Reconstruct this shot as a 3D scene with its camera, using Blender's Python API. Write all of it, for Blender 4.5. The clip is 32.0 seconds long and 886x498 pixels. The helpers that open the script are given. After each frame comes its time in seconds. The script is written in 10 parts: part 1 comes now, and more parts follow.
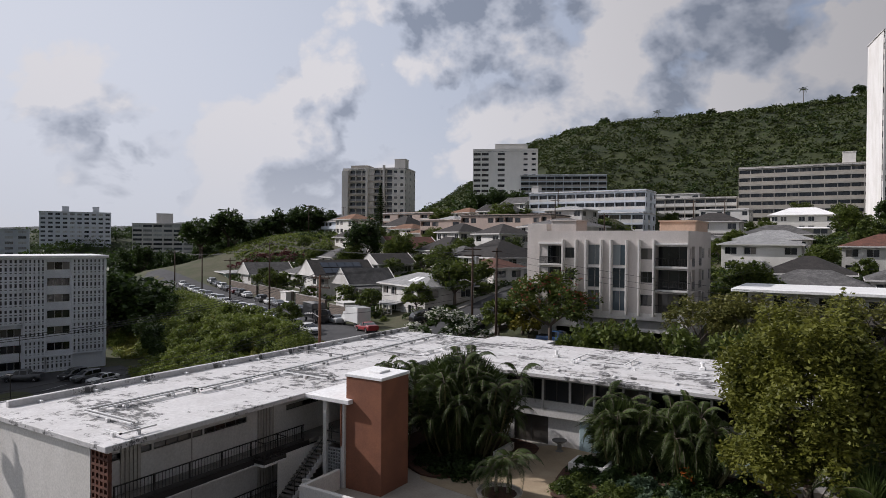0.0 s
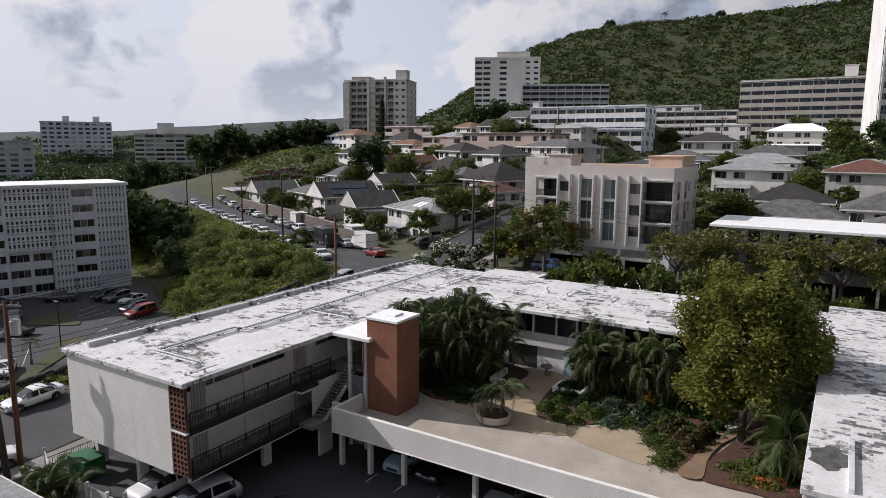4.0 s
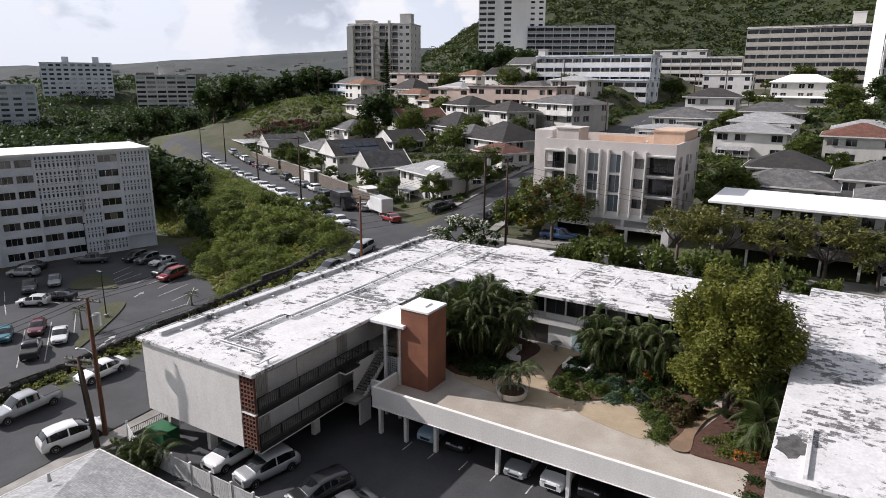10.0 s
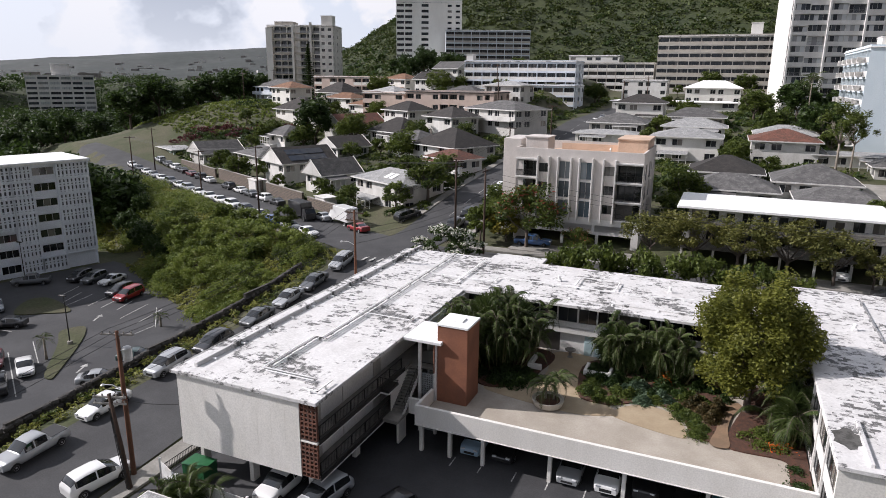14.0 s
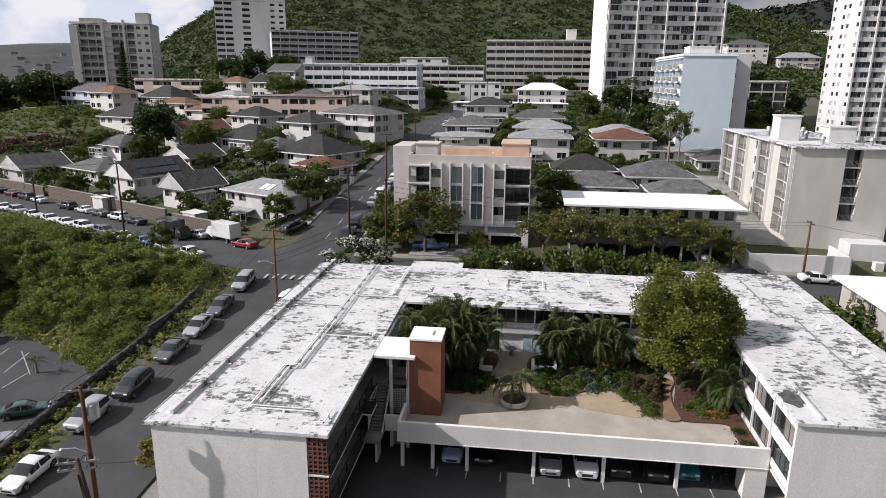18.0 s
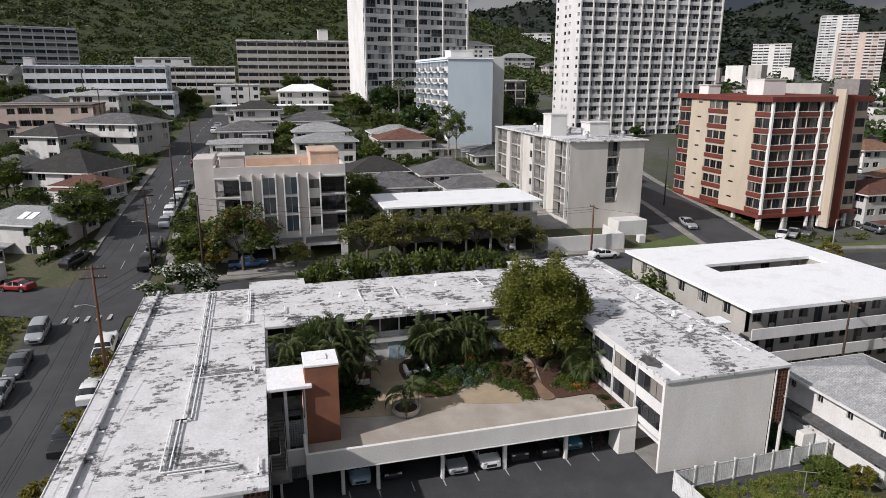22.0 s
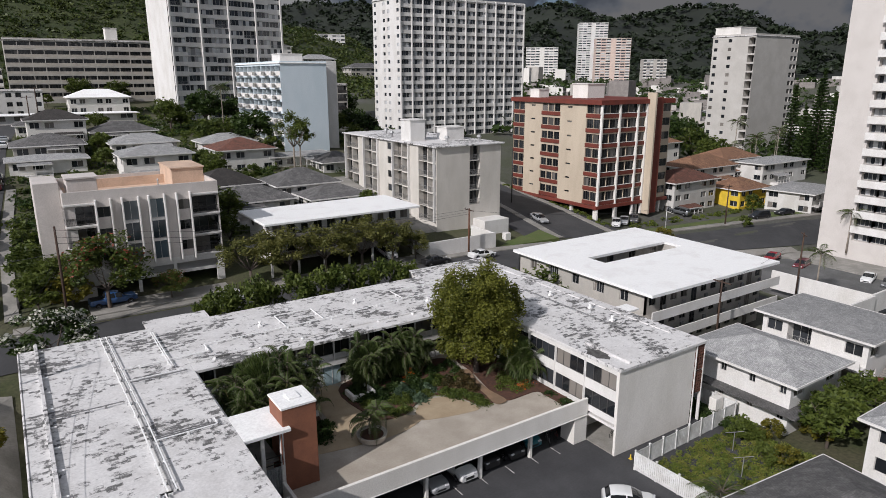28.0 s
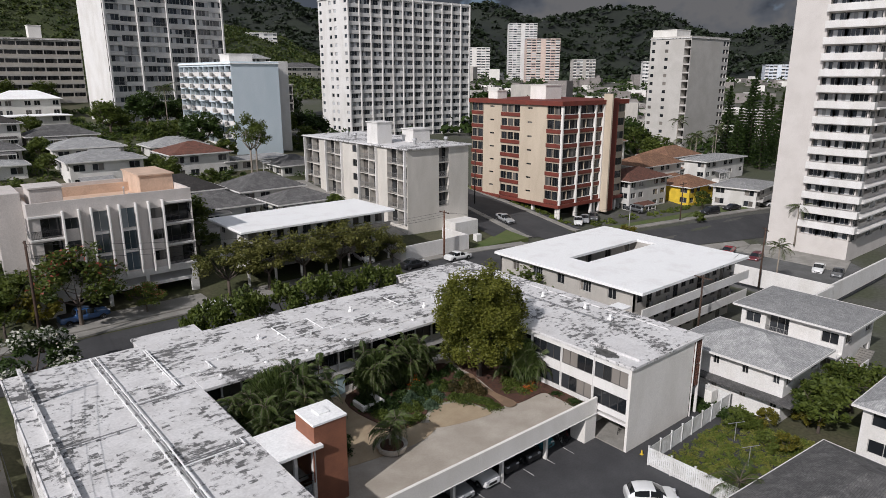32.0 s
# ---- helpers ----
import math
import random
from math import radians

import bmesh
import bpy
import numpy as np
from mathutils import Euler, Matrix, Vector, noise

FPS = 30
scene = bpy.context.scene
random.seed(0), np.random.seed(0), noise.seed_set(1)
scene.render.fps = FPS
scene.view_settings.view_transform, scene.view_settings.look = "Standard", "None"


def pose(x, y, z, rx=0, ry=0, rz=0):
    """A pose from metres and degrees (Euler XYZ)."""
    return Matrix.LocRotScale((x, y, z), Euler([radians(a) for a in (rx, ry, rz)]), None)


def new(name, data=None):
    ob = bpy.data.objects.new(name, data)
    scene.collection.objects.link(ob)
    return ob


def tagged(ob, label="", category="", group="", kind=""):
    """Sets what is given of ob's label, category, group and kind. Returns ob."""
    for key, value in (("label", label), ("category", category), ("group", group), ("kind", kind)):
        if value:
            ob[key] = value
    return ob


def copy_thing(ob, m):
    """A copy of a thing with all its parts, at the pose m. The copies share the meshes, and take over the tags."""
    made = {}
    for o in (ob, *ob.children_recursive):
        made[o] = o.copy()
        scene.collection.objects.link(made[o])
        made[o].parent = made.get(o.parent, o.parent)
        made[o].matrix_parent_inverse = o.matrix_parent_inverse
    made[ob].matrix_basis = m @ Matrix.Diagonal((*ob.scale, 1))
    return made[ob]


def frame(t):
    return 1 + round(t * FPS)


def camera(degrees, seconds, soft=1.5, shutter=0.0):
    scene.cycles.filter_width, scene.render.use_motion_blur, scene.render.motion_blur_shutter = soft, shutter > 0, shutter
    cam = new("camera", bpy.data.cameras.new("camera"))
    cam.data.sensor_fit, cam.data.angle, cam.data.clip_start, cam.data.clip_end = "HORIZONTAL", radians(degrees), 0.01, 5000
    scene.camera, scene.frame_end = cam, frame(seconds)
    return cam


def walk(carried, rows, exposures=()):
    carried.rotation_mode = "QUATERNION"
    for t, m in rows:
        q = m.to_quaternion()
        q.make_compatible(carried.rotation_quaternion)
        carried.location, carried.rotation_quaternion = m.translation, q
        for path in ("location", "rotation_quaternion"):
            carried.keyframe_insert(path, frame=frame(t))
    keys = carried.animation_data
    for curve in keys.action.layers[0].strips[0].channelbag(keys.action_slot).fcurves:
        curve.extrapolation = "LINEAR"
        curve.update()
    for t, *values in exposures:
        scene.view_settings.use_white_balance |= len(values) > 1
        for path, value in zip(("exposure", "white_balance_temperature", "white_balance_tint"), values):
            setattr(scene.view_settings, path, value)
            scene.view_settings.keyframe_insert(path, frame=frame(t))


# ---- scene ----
from functools import lru_cache

cam = camera(68.0, 32.0, soft=0.5)
METRES, EYE, TILT, LEAN, TURN = 70.0, 17.7, 0.0, 0.0, 31.7
ROWS = [
    (0.0, 0.0, 0.0, 0.0, 0.01, -0.64, -0.47),
    (0.5, -0.0004, -0.0109, 0.0075, 0.01, -0.63, -0.44),
    (1.0, -0.0013, -0.0218, 0.0151, 0.02, -0.63, -0.43),
    (1.5, -0.0021, -0.0335, 0.0222, 0.04, -1.4, -0.42),
    (2.0, -0.0024, -0.0449, 0.0295, 0.05, -3.1, -0.39),
    (2.5, -0.0031, -0.0573, 0.0369, 0.06, -4.91, -0.38),
    (3.0, -0.0037, -0.0681, 0.0442, 0.08, -6.38, -0.37),
    (3.5, -0.0041, -0.078, 0.0516, 0.09, -7.7, -0.36),
    (4.0, -0.0042, -0.0873, 0.0589, 0.09, -9.01, -0.35),
    (4.5, -0.0035, -0.0958, 0.0667, 0.11, -10.31, -0.34),
    (6.5, -0.0014, -0.1287, 0.097, 0.12, -14.7, -0.3),
    (7.0, -0.0006, -0.1357, 0.1042, 0.13, -14.73, -0.29),
    (7.5, -0.0002, -0.1416, 0.1116, 0.13, -14.73, -0.28),
    (8.0, -0.0008, -0.1461, 0.1191, 0.13, -14.73, -0.28),
    (8.5, -0.0037, -0.1492, 0.1264, 0.14, -14.72, -0.28),
    (9.0, -0.0094, -0.1522, 0.133, 0.13, -14.71, -0.28),
    (9.5, -0.0196, -0.1543, 0.1388, 0.13, -14.7, -0.27),
    (10.0, -0.0322, -0.1552, 0.1422, 0.11, -14.69, -0.27),
    (10.5, -0.0468, -0.1554, 0.1447, -0.18, -14.67, -0.3),
    (11.0, -0.0624, -0.1552, 0.1474, -0.8, -14.67, -0.37),
    (11.5, -0.0804, -0.1547, 0.1496, -2.12, -14.66, -0.6),
    (12.0, -0.099, -0.1539, 0.1519, -3.06, -14.65, -0.53),
    (12.5, -0.1186, -0.1529, 0.1549, -4.06, -14.65, -0.47),
    (13.0, -0.1391, -0.1515, 0.157, -5.14, -14.63, -0.48),
    (13.5, -0.159, -0.15, 0.1593, -6.59, -14.63, -0.52),
    (14.0, -0.1791, -0.1487, 0.1618, -8.27, -14.64, -0.6),
    (14.5, -0.1996, -0.1462, 0.1637, -10.16, -14.63, -0.64),
    (16.5, -0.2798, -0.1299, 0.1724, -17.64, -14.61, -0.56),
    (17.0, -0.3001, -0.1238, 0.1748, -19.64, -14.6, -0.56),
    (17.5, -0.3203, -0.1168, 0.1777, -21.91, -14.6, -0.57),
    (18.0, -0.3404, -0.1101, 0.1807, -24.35, -14.6, -0.51),
    (18.5, -0.3597, -0.1014, 0.1827, -26.86, -14.59, -0.5),
    (19.0, -0.3779, -0.091, 0.1854, -29.78, -14.6, -0.5),
    (19.5, -0.3951, -0.0793, 0.1881, -33.08, -14.61, -0.53),
    (20.0, -0.4107, -0.0673, 0.1903, -36.35, -14.63, -0.47),
    (20.5, -0.4258, -0.055, 0.1924, -39.62, -14.66, -0.4),
    (21.0, -0.4397, -0.0426, 0.1941, -42.75, -14.66, -0.25),
    (21.5, -0.4527, -0.0298, 0.1964, -45.15, -14.7, -0.1),
    (22.0, -0.4644, -0.0172, 0.1978, -46.92, -14.7, -0.01),
    (22.5, -0.4758, -0.0045, 0.1994, -48.54, -14.73, -0.02),
    (23.0, -0.4854, 0.0094, 0.2007, -50.12, -14.72, 0.01),
    (23.5, -0.4941, 0.0238, 0.2022, -51.72, -14.72, 0.04),
    (24.0, -0.5027, 0.0378, 0.2036, -53.33, -14.71, 0.08),
    (24.5, -0.5114, 0.0523, 0.2051, -54.92, -14.7, 0.07),
    (25.0, -0.5193, 0.0662, 0.2068, -56.5, -14.7, 0.07),
    (25.5, -0.5268, 0.0797, 0.2088, -58.09, -14.7, 0.08),
    (26.0, -0.5335, 0.093, 0.2104, -59.68, -14.7, 0.08),
    (26.5, -0.5397, 0.1065, 0.2117, -61.27, -14.7, 0.08),
    (28.5, -0.5654, 0.163, 0.2156, -66.39, -14.75, 0.09),
    (29.0, -0.57, 0.1757, 0.2164, -67.52, -14.77, 0.08),
    (29.5, -0.5746, 0.1883, 0.2171, -68.63, -14.79, 0.07),
    (30.0, -0.5787, 0.2008, 0.2179, -69.4, -14.8, 0.07),
    (30.5, -0.5827, 0.2129, 0.2184, -70.06, -14.82, 0.06),
    (31.0, -0.5859, 0.2248, 0.2194, -70.55, -14.82, 0.06),
    (31.5, -0.5877, 0.2353, 0.2202, -70.99, -14.82, 0.04),
    (32.0, -0.5901, 0.2451, 0.2215, -71.37, -14.81, 0.04),
]
walk(cam, [(t, pose(0, 0, EYE, TILT, LEAN, TURN) @ pose(METRES * x, METRES * y, METRES * z, 90 + pitch, roll, yaw)) for t, x, y, z, yaw, pitch, roll in ROWS],
     [(0.0, -0.36, 6200, 16), (3.0, -0.26, 6200, 16), (7.0, 0.05, 6200, 16), (10.0, 0.16, 6200, 16), (15.0, 0.15, 6200, 16), (18.0, 0.05, 6200, 16), (21.0, -0.17, 6180, 15), (24.0, -0.31, 6150, 14), (29.0, -0.39, 6150, 14), (32.0, -0.42, 6150, 14)])

# ---- daylight: afternoon sun from the west, broken cloud ----
SUN_WAY = Vector((1.0, 0.28, -0.745)).normalized()
SUN_UP = math.asin(-SUN_WAY.z)
sun = new("sun", bpy.data.lights.new("sun", "SUN"))
sun.data.energy, sun.data.angle, sun.data.color = 4.75, radians(0.6), (1.0, 0.95, 0.88)
sun.rotation_mode = "QUATERNION"
sun.rotation_quaternion = SUN_WAY.to_track_quat("-Z", "Y")


def make_world():
    w = bpy.data.worlds.new("sky")
    scene.world = w
    w.use_nodes = True
    n, l = w.node_tree.nodes, w.node_tree.links
    n.clear()
    out, bg = n.new("ShaderNodeOutputWorld"), n.new("ShaderNodeBackground")
    sky = n.new("ShaderNodeTexSky")
    sky.sky_type, sky.sun_disc = "NISHITA", False
    sky.sun_elevation = SUN_UP
    sky.sun_rotation = math.atan2(-SUN_WAY.x, -SUN_WAY.y)
    sky.dust_density, sky.altitude = 1.5, 50
    dim = n.new("ShaderNodeVectorMath"); dim.operation = "SCALE"; dim.inputs[3].default_value = 0.10
    l.new(sky.outputs[0], dim.inputs[0])
    tc = n.new("ShaderNodeTexCoord")
    sep = n.new("ShaderNodeSeparateXYZ"); l.new(tc.outputs["Generated"], sep.inputs[0])

    def mth(op, a, b=None, clamp=False):
        m = n.new("ShaderNodeMath"); m.operation = op; m.use_clamp = clamp
        for i, v in enumerate((a, b)):
            if v is None:
                continue
            if isinstance(v, (int, float)):
                m.inputs[i].default_value = v
            else:
                l.new(v, m.inputs[i])
        return m.outputs[0]
    # heaped cloud: rounded cells broken up by finer noise, lit on the side towards the sun
    def cloud(shift):
        mv = n.new("ShaderNodeMapping"); mv.inputs["Location"].default_value = shift; mv.inputs["Scale"].default_value = (1.0, 1.0, 1.3)
        l.new(tc.outputs["Generated"], mv.inputs["Vector"])
        q = n.new("ShaderNodeTexNoise"); q.inputs["Scale"].default_value = 2.3; q.inputs["Detail"].default_value = 12
        q.inputs["Roughness"].default_value = 0.47
        l.new(mv.outputs[0], q.inputs["Vector"])
        v = n.new("ShaderNodeTexVoronoi"); v.feature = "SMOOTH_F1"; v.inputs["Scale"].default_value = 6.0; v.inputs["Detail"].default_value = 4
        v.inputs["Roughness"].default_value = 0.48; v.inputs["Lacunarity"].default_value = 2.3; v.inputs["Smoothness"].default_value = 0.35
        warp = n.new("ShaderNodeVectorMath"); warp.operation = "SCALE"; warp.inputs[3].default_value = 0.16
        l.new(q.outputs["Color"], warp.inputs[0])
        add = n.new("ShaderNodeVectorMath"); add.operation = "ADD"; l.new(mv.outputs[0], add.inputs[0]); l.new(warp.outputs[0], add.inputs[1])
        l.new(add.outputs[0], v.inputs["Vector"])
        puff = mth("MULTIPLY_ADD", v.outputs["Distance"], -0.52)
        l.new(q.outputs["Fac"], puff.node.inputs[2])
        return mth("ADD", puff, 0.205)
    seat = Vector((4.3, 1.9, 0.6))
    here, sunward = cloud(seat), cloud(seat + Vector((-0.050, -0.02, 0.065)))
    cover = n.new("ShaderNodeValToRGB"); cover.color_ramp.elements[0].position, cover.color_ramp.elements[1].position = 0.08, 0.17
    # cloud closes in towards the east
    fuller = mth("MULTIPLY_ADD", sep.outputs[0], 0.12); l.new(here, fuller.node.inputs[2])
    l.new(fuller, cover.inputs[0])
    relief = mth("MULTIPLY_ADD", mth("SUBTRACT", here, sunward), 3.4); relief.node.inputs[2].default_value = 0.62
    thick = mth("MULTIPLY_ADD", here, -1.2); thick.node.inputs[2].default_value = 0.36
    lum = mth("ADD", relief, thick, True)
    shade = n.new("ShaderNodeValToRGB")
    e = shade.color_ramp.elements
    e[0].position, e[0].color = 0.22, (0.37, 0.425, 0.51, 1)
    e[1].position, e[1].color = 0.92, (1.0, 0.985, 0.96, 1)
    m = e.new(0.58); m.color = (0.70, 0.75, 0.82, 1)
    l.new(lum, shade.inputs[0])
    # the east lies under heavier cloud than the west
    east = mth("MULTIPLY_ADD", sep.outputs[0], -0.92)
    east.node.inputs[2].default_value = 0.80
    lit = n.new("ShaderNodeVectorMath"); lit.operation = "SCALE"; l.new(shade.outputs[0], lit.inputs[0]); l.new(mth("MINIMUM", mth("MAXIMUM", east, 0.26), 1.30), lit.inputs[3])
    mix = n.new("ShaderNodeMix"); mix.data_type = "RGBA"
    # thin high veil in the gaps
    veil = n.new("ShaderNodeMix"); veil.data_type = "RGBA"; veil.inputs[7].default_value = (1.20, 1.26, 1.33, 1)
    l.new(mth("MULTIPLY_ADD", sep.outputs[0], -0.95, True), veil.inputs[0]); veil.inputs[0].links[0].from_node.inputs[2].default_value = 0.16
    # deep trade-wind blue between the clouds
    blue = n.new("ShaderNodeMix"); blue.data_type = "RGBA"; blue.inputs[0].default_value = 0.5; blue.inputs[7].default_value = (0.42, 0.60, 0.88, 1)
    l.new(dim.outputs[0], blue.inputs[6])
    l.new(blue.outputs[2], veil.inputs[6])
    l.new(cover.outputs[0], mix.inputs[0]); l.new(veil.outputs[2], mix.inputs[6]); l.new(lit.outputs[0], mix.inputs[7])
    # pale haze over the western horizon
    haze = n.new("ShaderNodeMix"); haze.data_type = "RGBA"; haze.inputs[7].default_value = (1.05, 1.09, 1.13, 1)
    low = mth("POWER", mth("SUBTRACT", 1.0, mth("MULTIPLY", mth("MAXIMUM", sep.outputs[2], 0.0), 3.2), True), 2.0)
    west = mth("MULTIPLY_ADD", sep.outputs[0], -0.9, True); west.node.inputs[2].default_value = 0.2
    l.new(mth("MULTIPLY", low, west), haze.inputs[0]); l.new(mix.outputs[2], haze.inputs[6])
    l.new(haze.outputs[2], bg.inputs[0])
    bg.inputs[1].default_value = 0.69
    l.new(bg.outputs[0], out.inputs[0])


make_world()

# ---- mesh tools ----


class Mesh:
    """Collects faces with a slot each and turns them into one mesh."""

    def __init__(self):
        self.v, self.f, self.s = [], [], []

    def face(self, pts, slot=0):
        i = len(self.v)
        self.v.extend(tuple(p) for p in pts)
        self.f.append(tuple(range(i, i + len(pts))))
        self.s.append(slot)

    def box(self, x0, y0, z0, x1, y1, z1, slot=0, skip=""):
        x0, x1 = min(x0, x1), max(x0, x1)
        y0, y1 = min(y0, y1), max(y0, y1)
        z0, z1 = min(z0, z1), max(z0, z1)
        c = [(x0, y0, z0), (x1, y0, z0), (x1, y1, z0), (x0, y1, z0), (x0, y0, z1), (x1, y0, z1), (x1, y1, z1), (x0, y1, z1)]
        i = len(self.v)
        self.v.extend(c)
        for k, q in (("b", (3, 2, 1, 0)), ("t", (4, 5, 6, 7)), ("s", (0, 1, 5, 4)), ("e", (1, 2, 6, 5)), ("n", (2, 3, 7, 6)), ("w", (3, 0, 4, 7))):
            if k not in skip:
                self.f.append(tuple(i + j for j in q))
                self.s.append(slot)
        return self

    def cbox(self, x0, y0, z0, x1, y1, z1, c=0.03, slot=0):
        """A box with chamfered edges."""
        lo, hi = (min(x0, x1), min(y0, y1), min(z0, z1)), (max(x0, x1), max(y0, y1), max(z0, z1))
        mid = [(a + b) / 2 for a, b in zip(lo, hi)]
        base = len(self.v)
        idx = {}
        for k in range(8):
            s = (k & 1, k >> 1 & 1, k >> 2 & 1)
            for a in range(3):
                p = [hi[j] - (0 if j == a else c) if s[j] else lo[j] + (0 if j == a else c) for j in range(3)]
                idx[a, k] = len(self.v)
                self.v.append(tuple(p))
        faces = []
        for a in range(3):
            b, d = (a + 1) % 3, (a + 2) % 3
            for s in (0, 1):
                k0 = s << a
                faces.append([idx[a, k0], idx[a, k0 | 1 << b], idx[a, k0 | 1 << b | 1 << d], idx[a, k0 | 1 << d]])
                for u in (0, 1):
                    k1 = (s << b) | (u << d)
                    faces.append([idx[b, k1], idx[b, k1 | 1 << a], idx[d, k1 | 1 << a], idx[d, k1]])
        for k in range(8):
            faces.append([idx[0, k], idx[1, k], idx[2, k]])
        for q in faces:
            p = [Vector(self.v[i]) for i in q]
            nrm = (p[1] - p[0]).cross(p[2] - p[0])
            cen = sum(p, Vector()) / len(p) - Vector(mid)
            self.f.append(tuple(q if nrm.dot(cen) > 0 else q[::-1]))
            self.s.append(slot)
        return self

    def prism(self, poly, z0, z1, slot=0):
        n = len(poly)
        self.face([(x, y, z1) for x, y in poly], slot)
        self.face([(x, y, z0) for x, y in reversed(poly)], slot)
        for i in range(n):
            (ax, ay), (bx, by) = poly[i], poly[(i + 1) % n]
            self.face([(ax, ay, z0), (bx, by, z0), (bx, by, z1), (ax, ay, z1)], slot)
        return self

    def tube(self, pts, radii, n=6, slot=0, caps=True):
        pts = [Vector(p) for p in pts]
        if isinstance(radii, (int, float)):
            radii = [radii] * len(pts)
        rings = []
        for i, p in enumerate(pts):
            d = (pts[min(i + 1, len(pts) - 1)] - pts[max(i - 1, 0)]).normalized()
            a = d.cross(Vector((0, 0, 1)) if abs(d.z) < 0.9 else Vector((1, 0, 0))).normalized()
            b = d.cross(a)
            r0 = len(self.v)
            for k in range(n):
                t = 2 * math.pi * k / n
                self.v.append(tuple(p + radii[i] * (math.cos(t) * a + math.sin(t) * b)))
            rings.append(r0)
        for r0, r1 in zip(rings, rings[1:]):
            for k in range(n):
                self.f.append((r0 + k, r1 + k, r1 + (k + 1) % n, r0 + (k + 1) % n))
                self.s.append(slot)
        if caps:
            self.f.append(tuple(rings[0] + k for k in range(n))); self.s.append(slot)
            self.f.append(tuple(rings[-1] + k for k in reversed(range(n)))); self.s.append(slot)
        return self

    def lathe(self, prof, n=12, slot=0, x=0, y=0):
        r0 = []
        for r, z in prof:
            r0.append(len(self.v))
            for k in range(n):
                t = 2 * math.pi * k / n
                self.v.append((x + r * math.cos(t), y + r * math.sin(t), z))
        for a, b in zip(r0, r0[1:]):
            for k in range(n):
                self.f.append((a + k, a + (k + 1) % n, b + (k + 1) % n, b + k)); self.s.append(slot)
        self.f.append(tuple(r0[0] + k for k in reversed(range(n)))); self.s.append(slot)
        self.f.append(tuple(r0[-1] + k for k in range(n))); self.s.append(slot)
        return self

    def data(self, name, mats, smooth=False):
        me = bpy.data.meshes.new(name)
        me.from_pydata(self.v, [], self.f)
        for m in mats:
            me.materials.append(m)
        if len(mats) > 1:
            me.polygons.foreach_set("material_index", self.s)
        if smooth:
            me.polygons.foreach_set("use_smooth", [True] * len(self.f))
        me.update()
        return me


def part(name, mesh, mats, parent=None, label="", at=None, smooth=False):
    """Links a mesh as one object under a thing or a part."""
    if isinstance(mesh, Mesh):
        mesh = mesh.data(name, mats if isinstance(mats, (list, tuple)) else [mats], smooth)
    ob = new(name, mesh)
    ob.parent = parent
    if at is not None:
        ob.matrix_basis = at
    if label:
        ob["label"] = label
    return ob


def thing(name, label, category, at=None, group="", kind=""):
    ob = new(name)
    ob.empty_display_size = 0.3
    if at is not None:
        ob.matrix_basis = at
    return tagged(ob, label, category, group, kind)


def solid(name, mesh, mats, label="", category="", group="", kind="", at=None, smooth=False):
    return tagged(part(name, mesh, mats, None, "", at, smooth), label, category, group, kind)


def lerp(v, pts):
    return float(np.interp(v, [p[0] for p in pts], [p[1] for p in pts]))


def ramp(a, b, v):
    t = min(max((v - a) / (b - a), 0.0), 1.0)
    return t * t * (3 - 2 * t)

# ---- materials ----


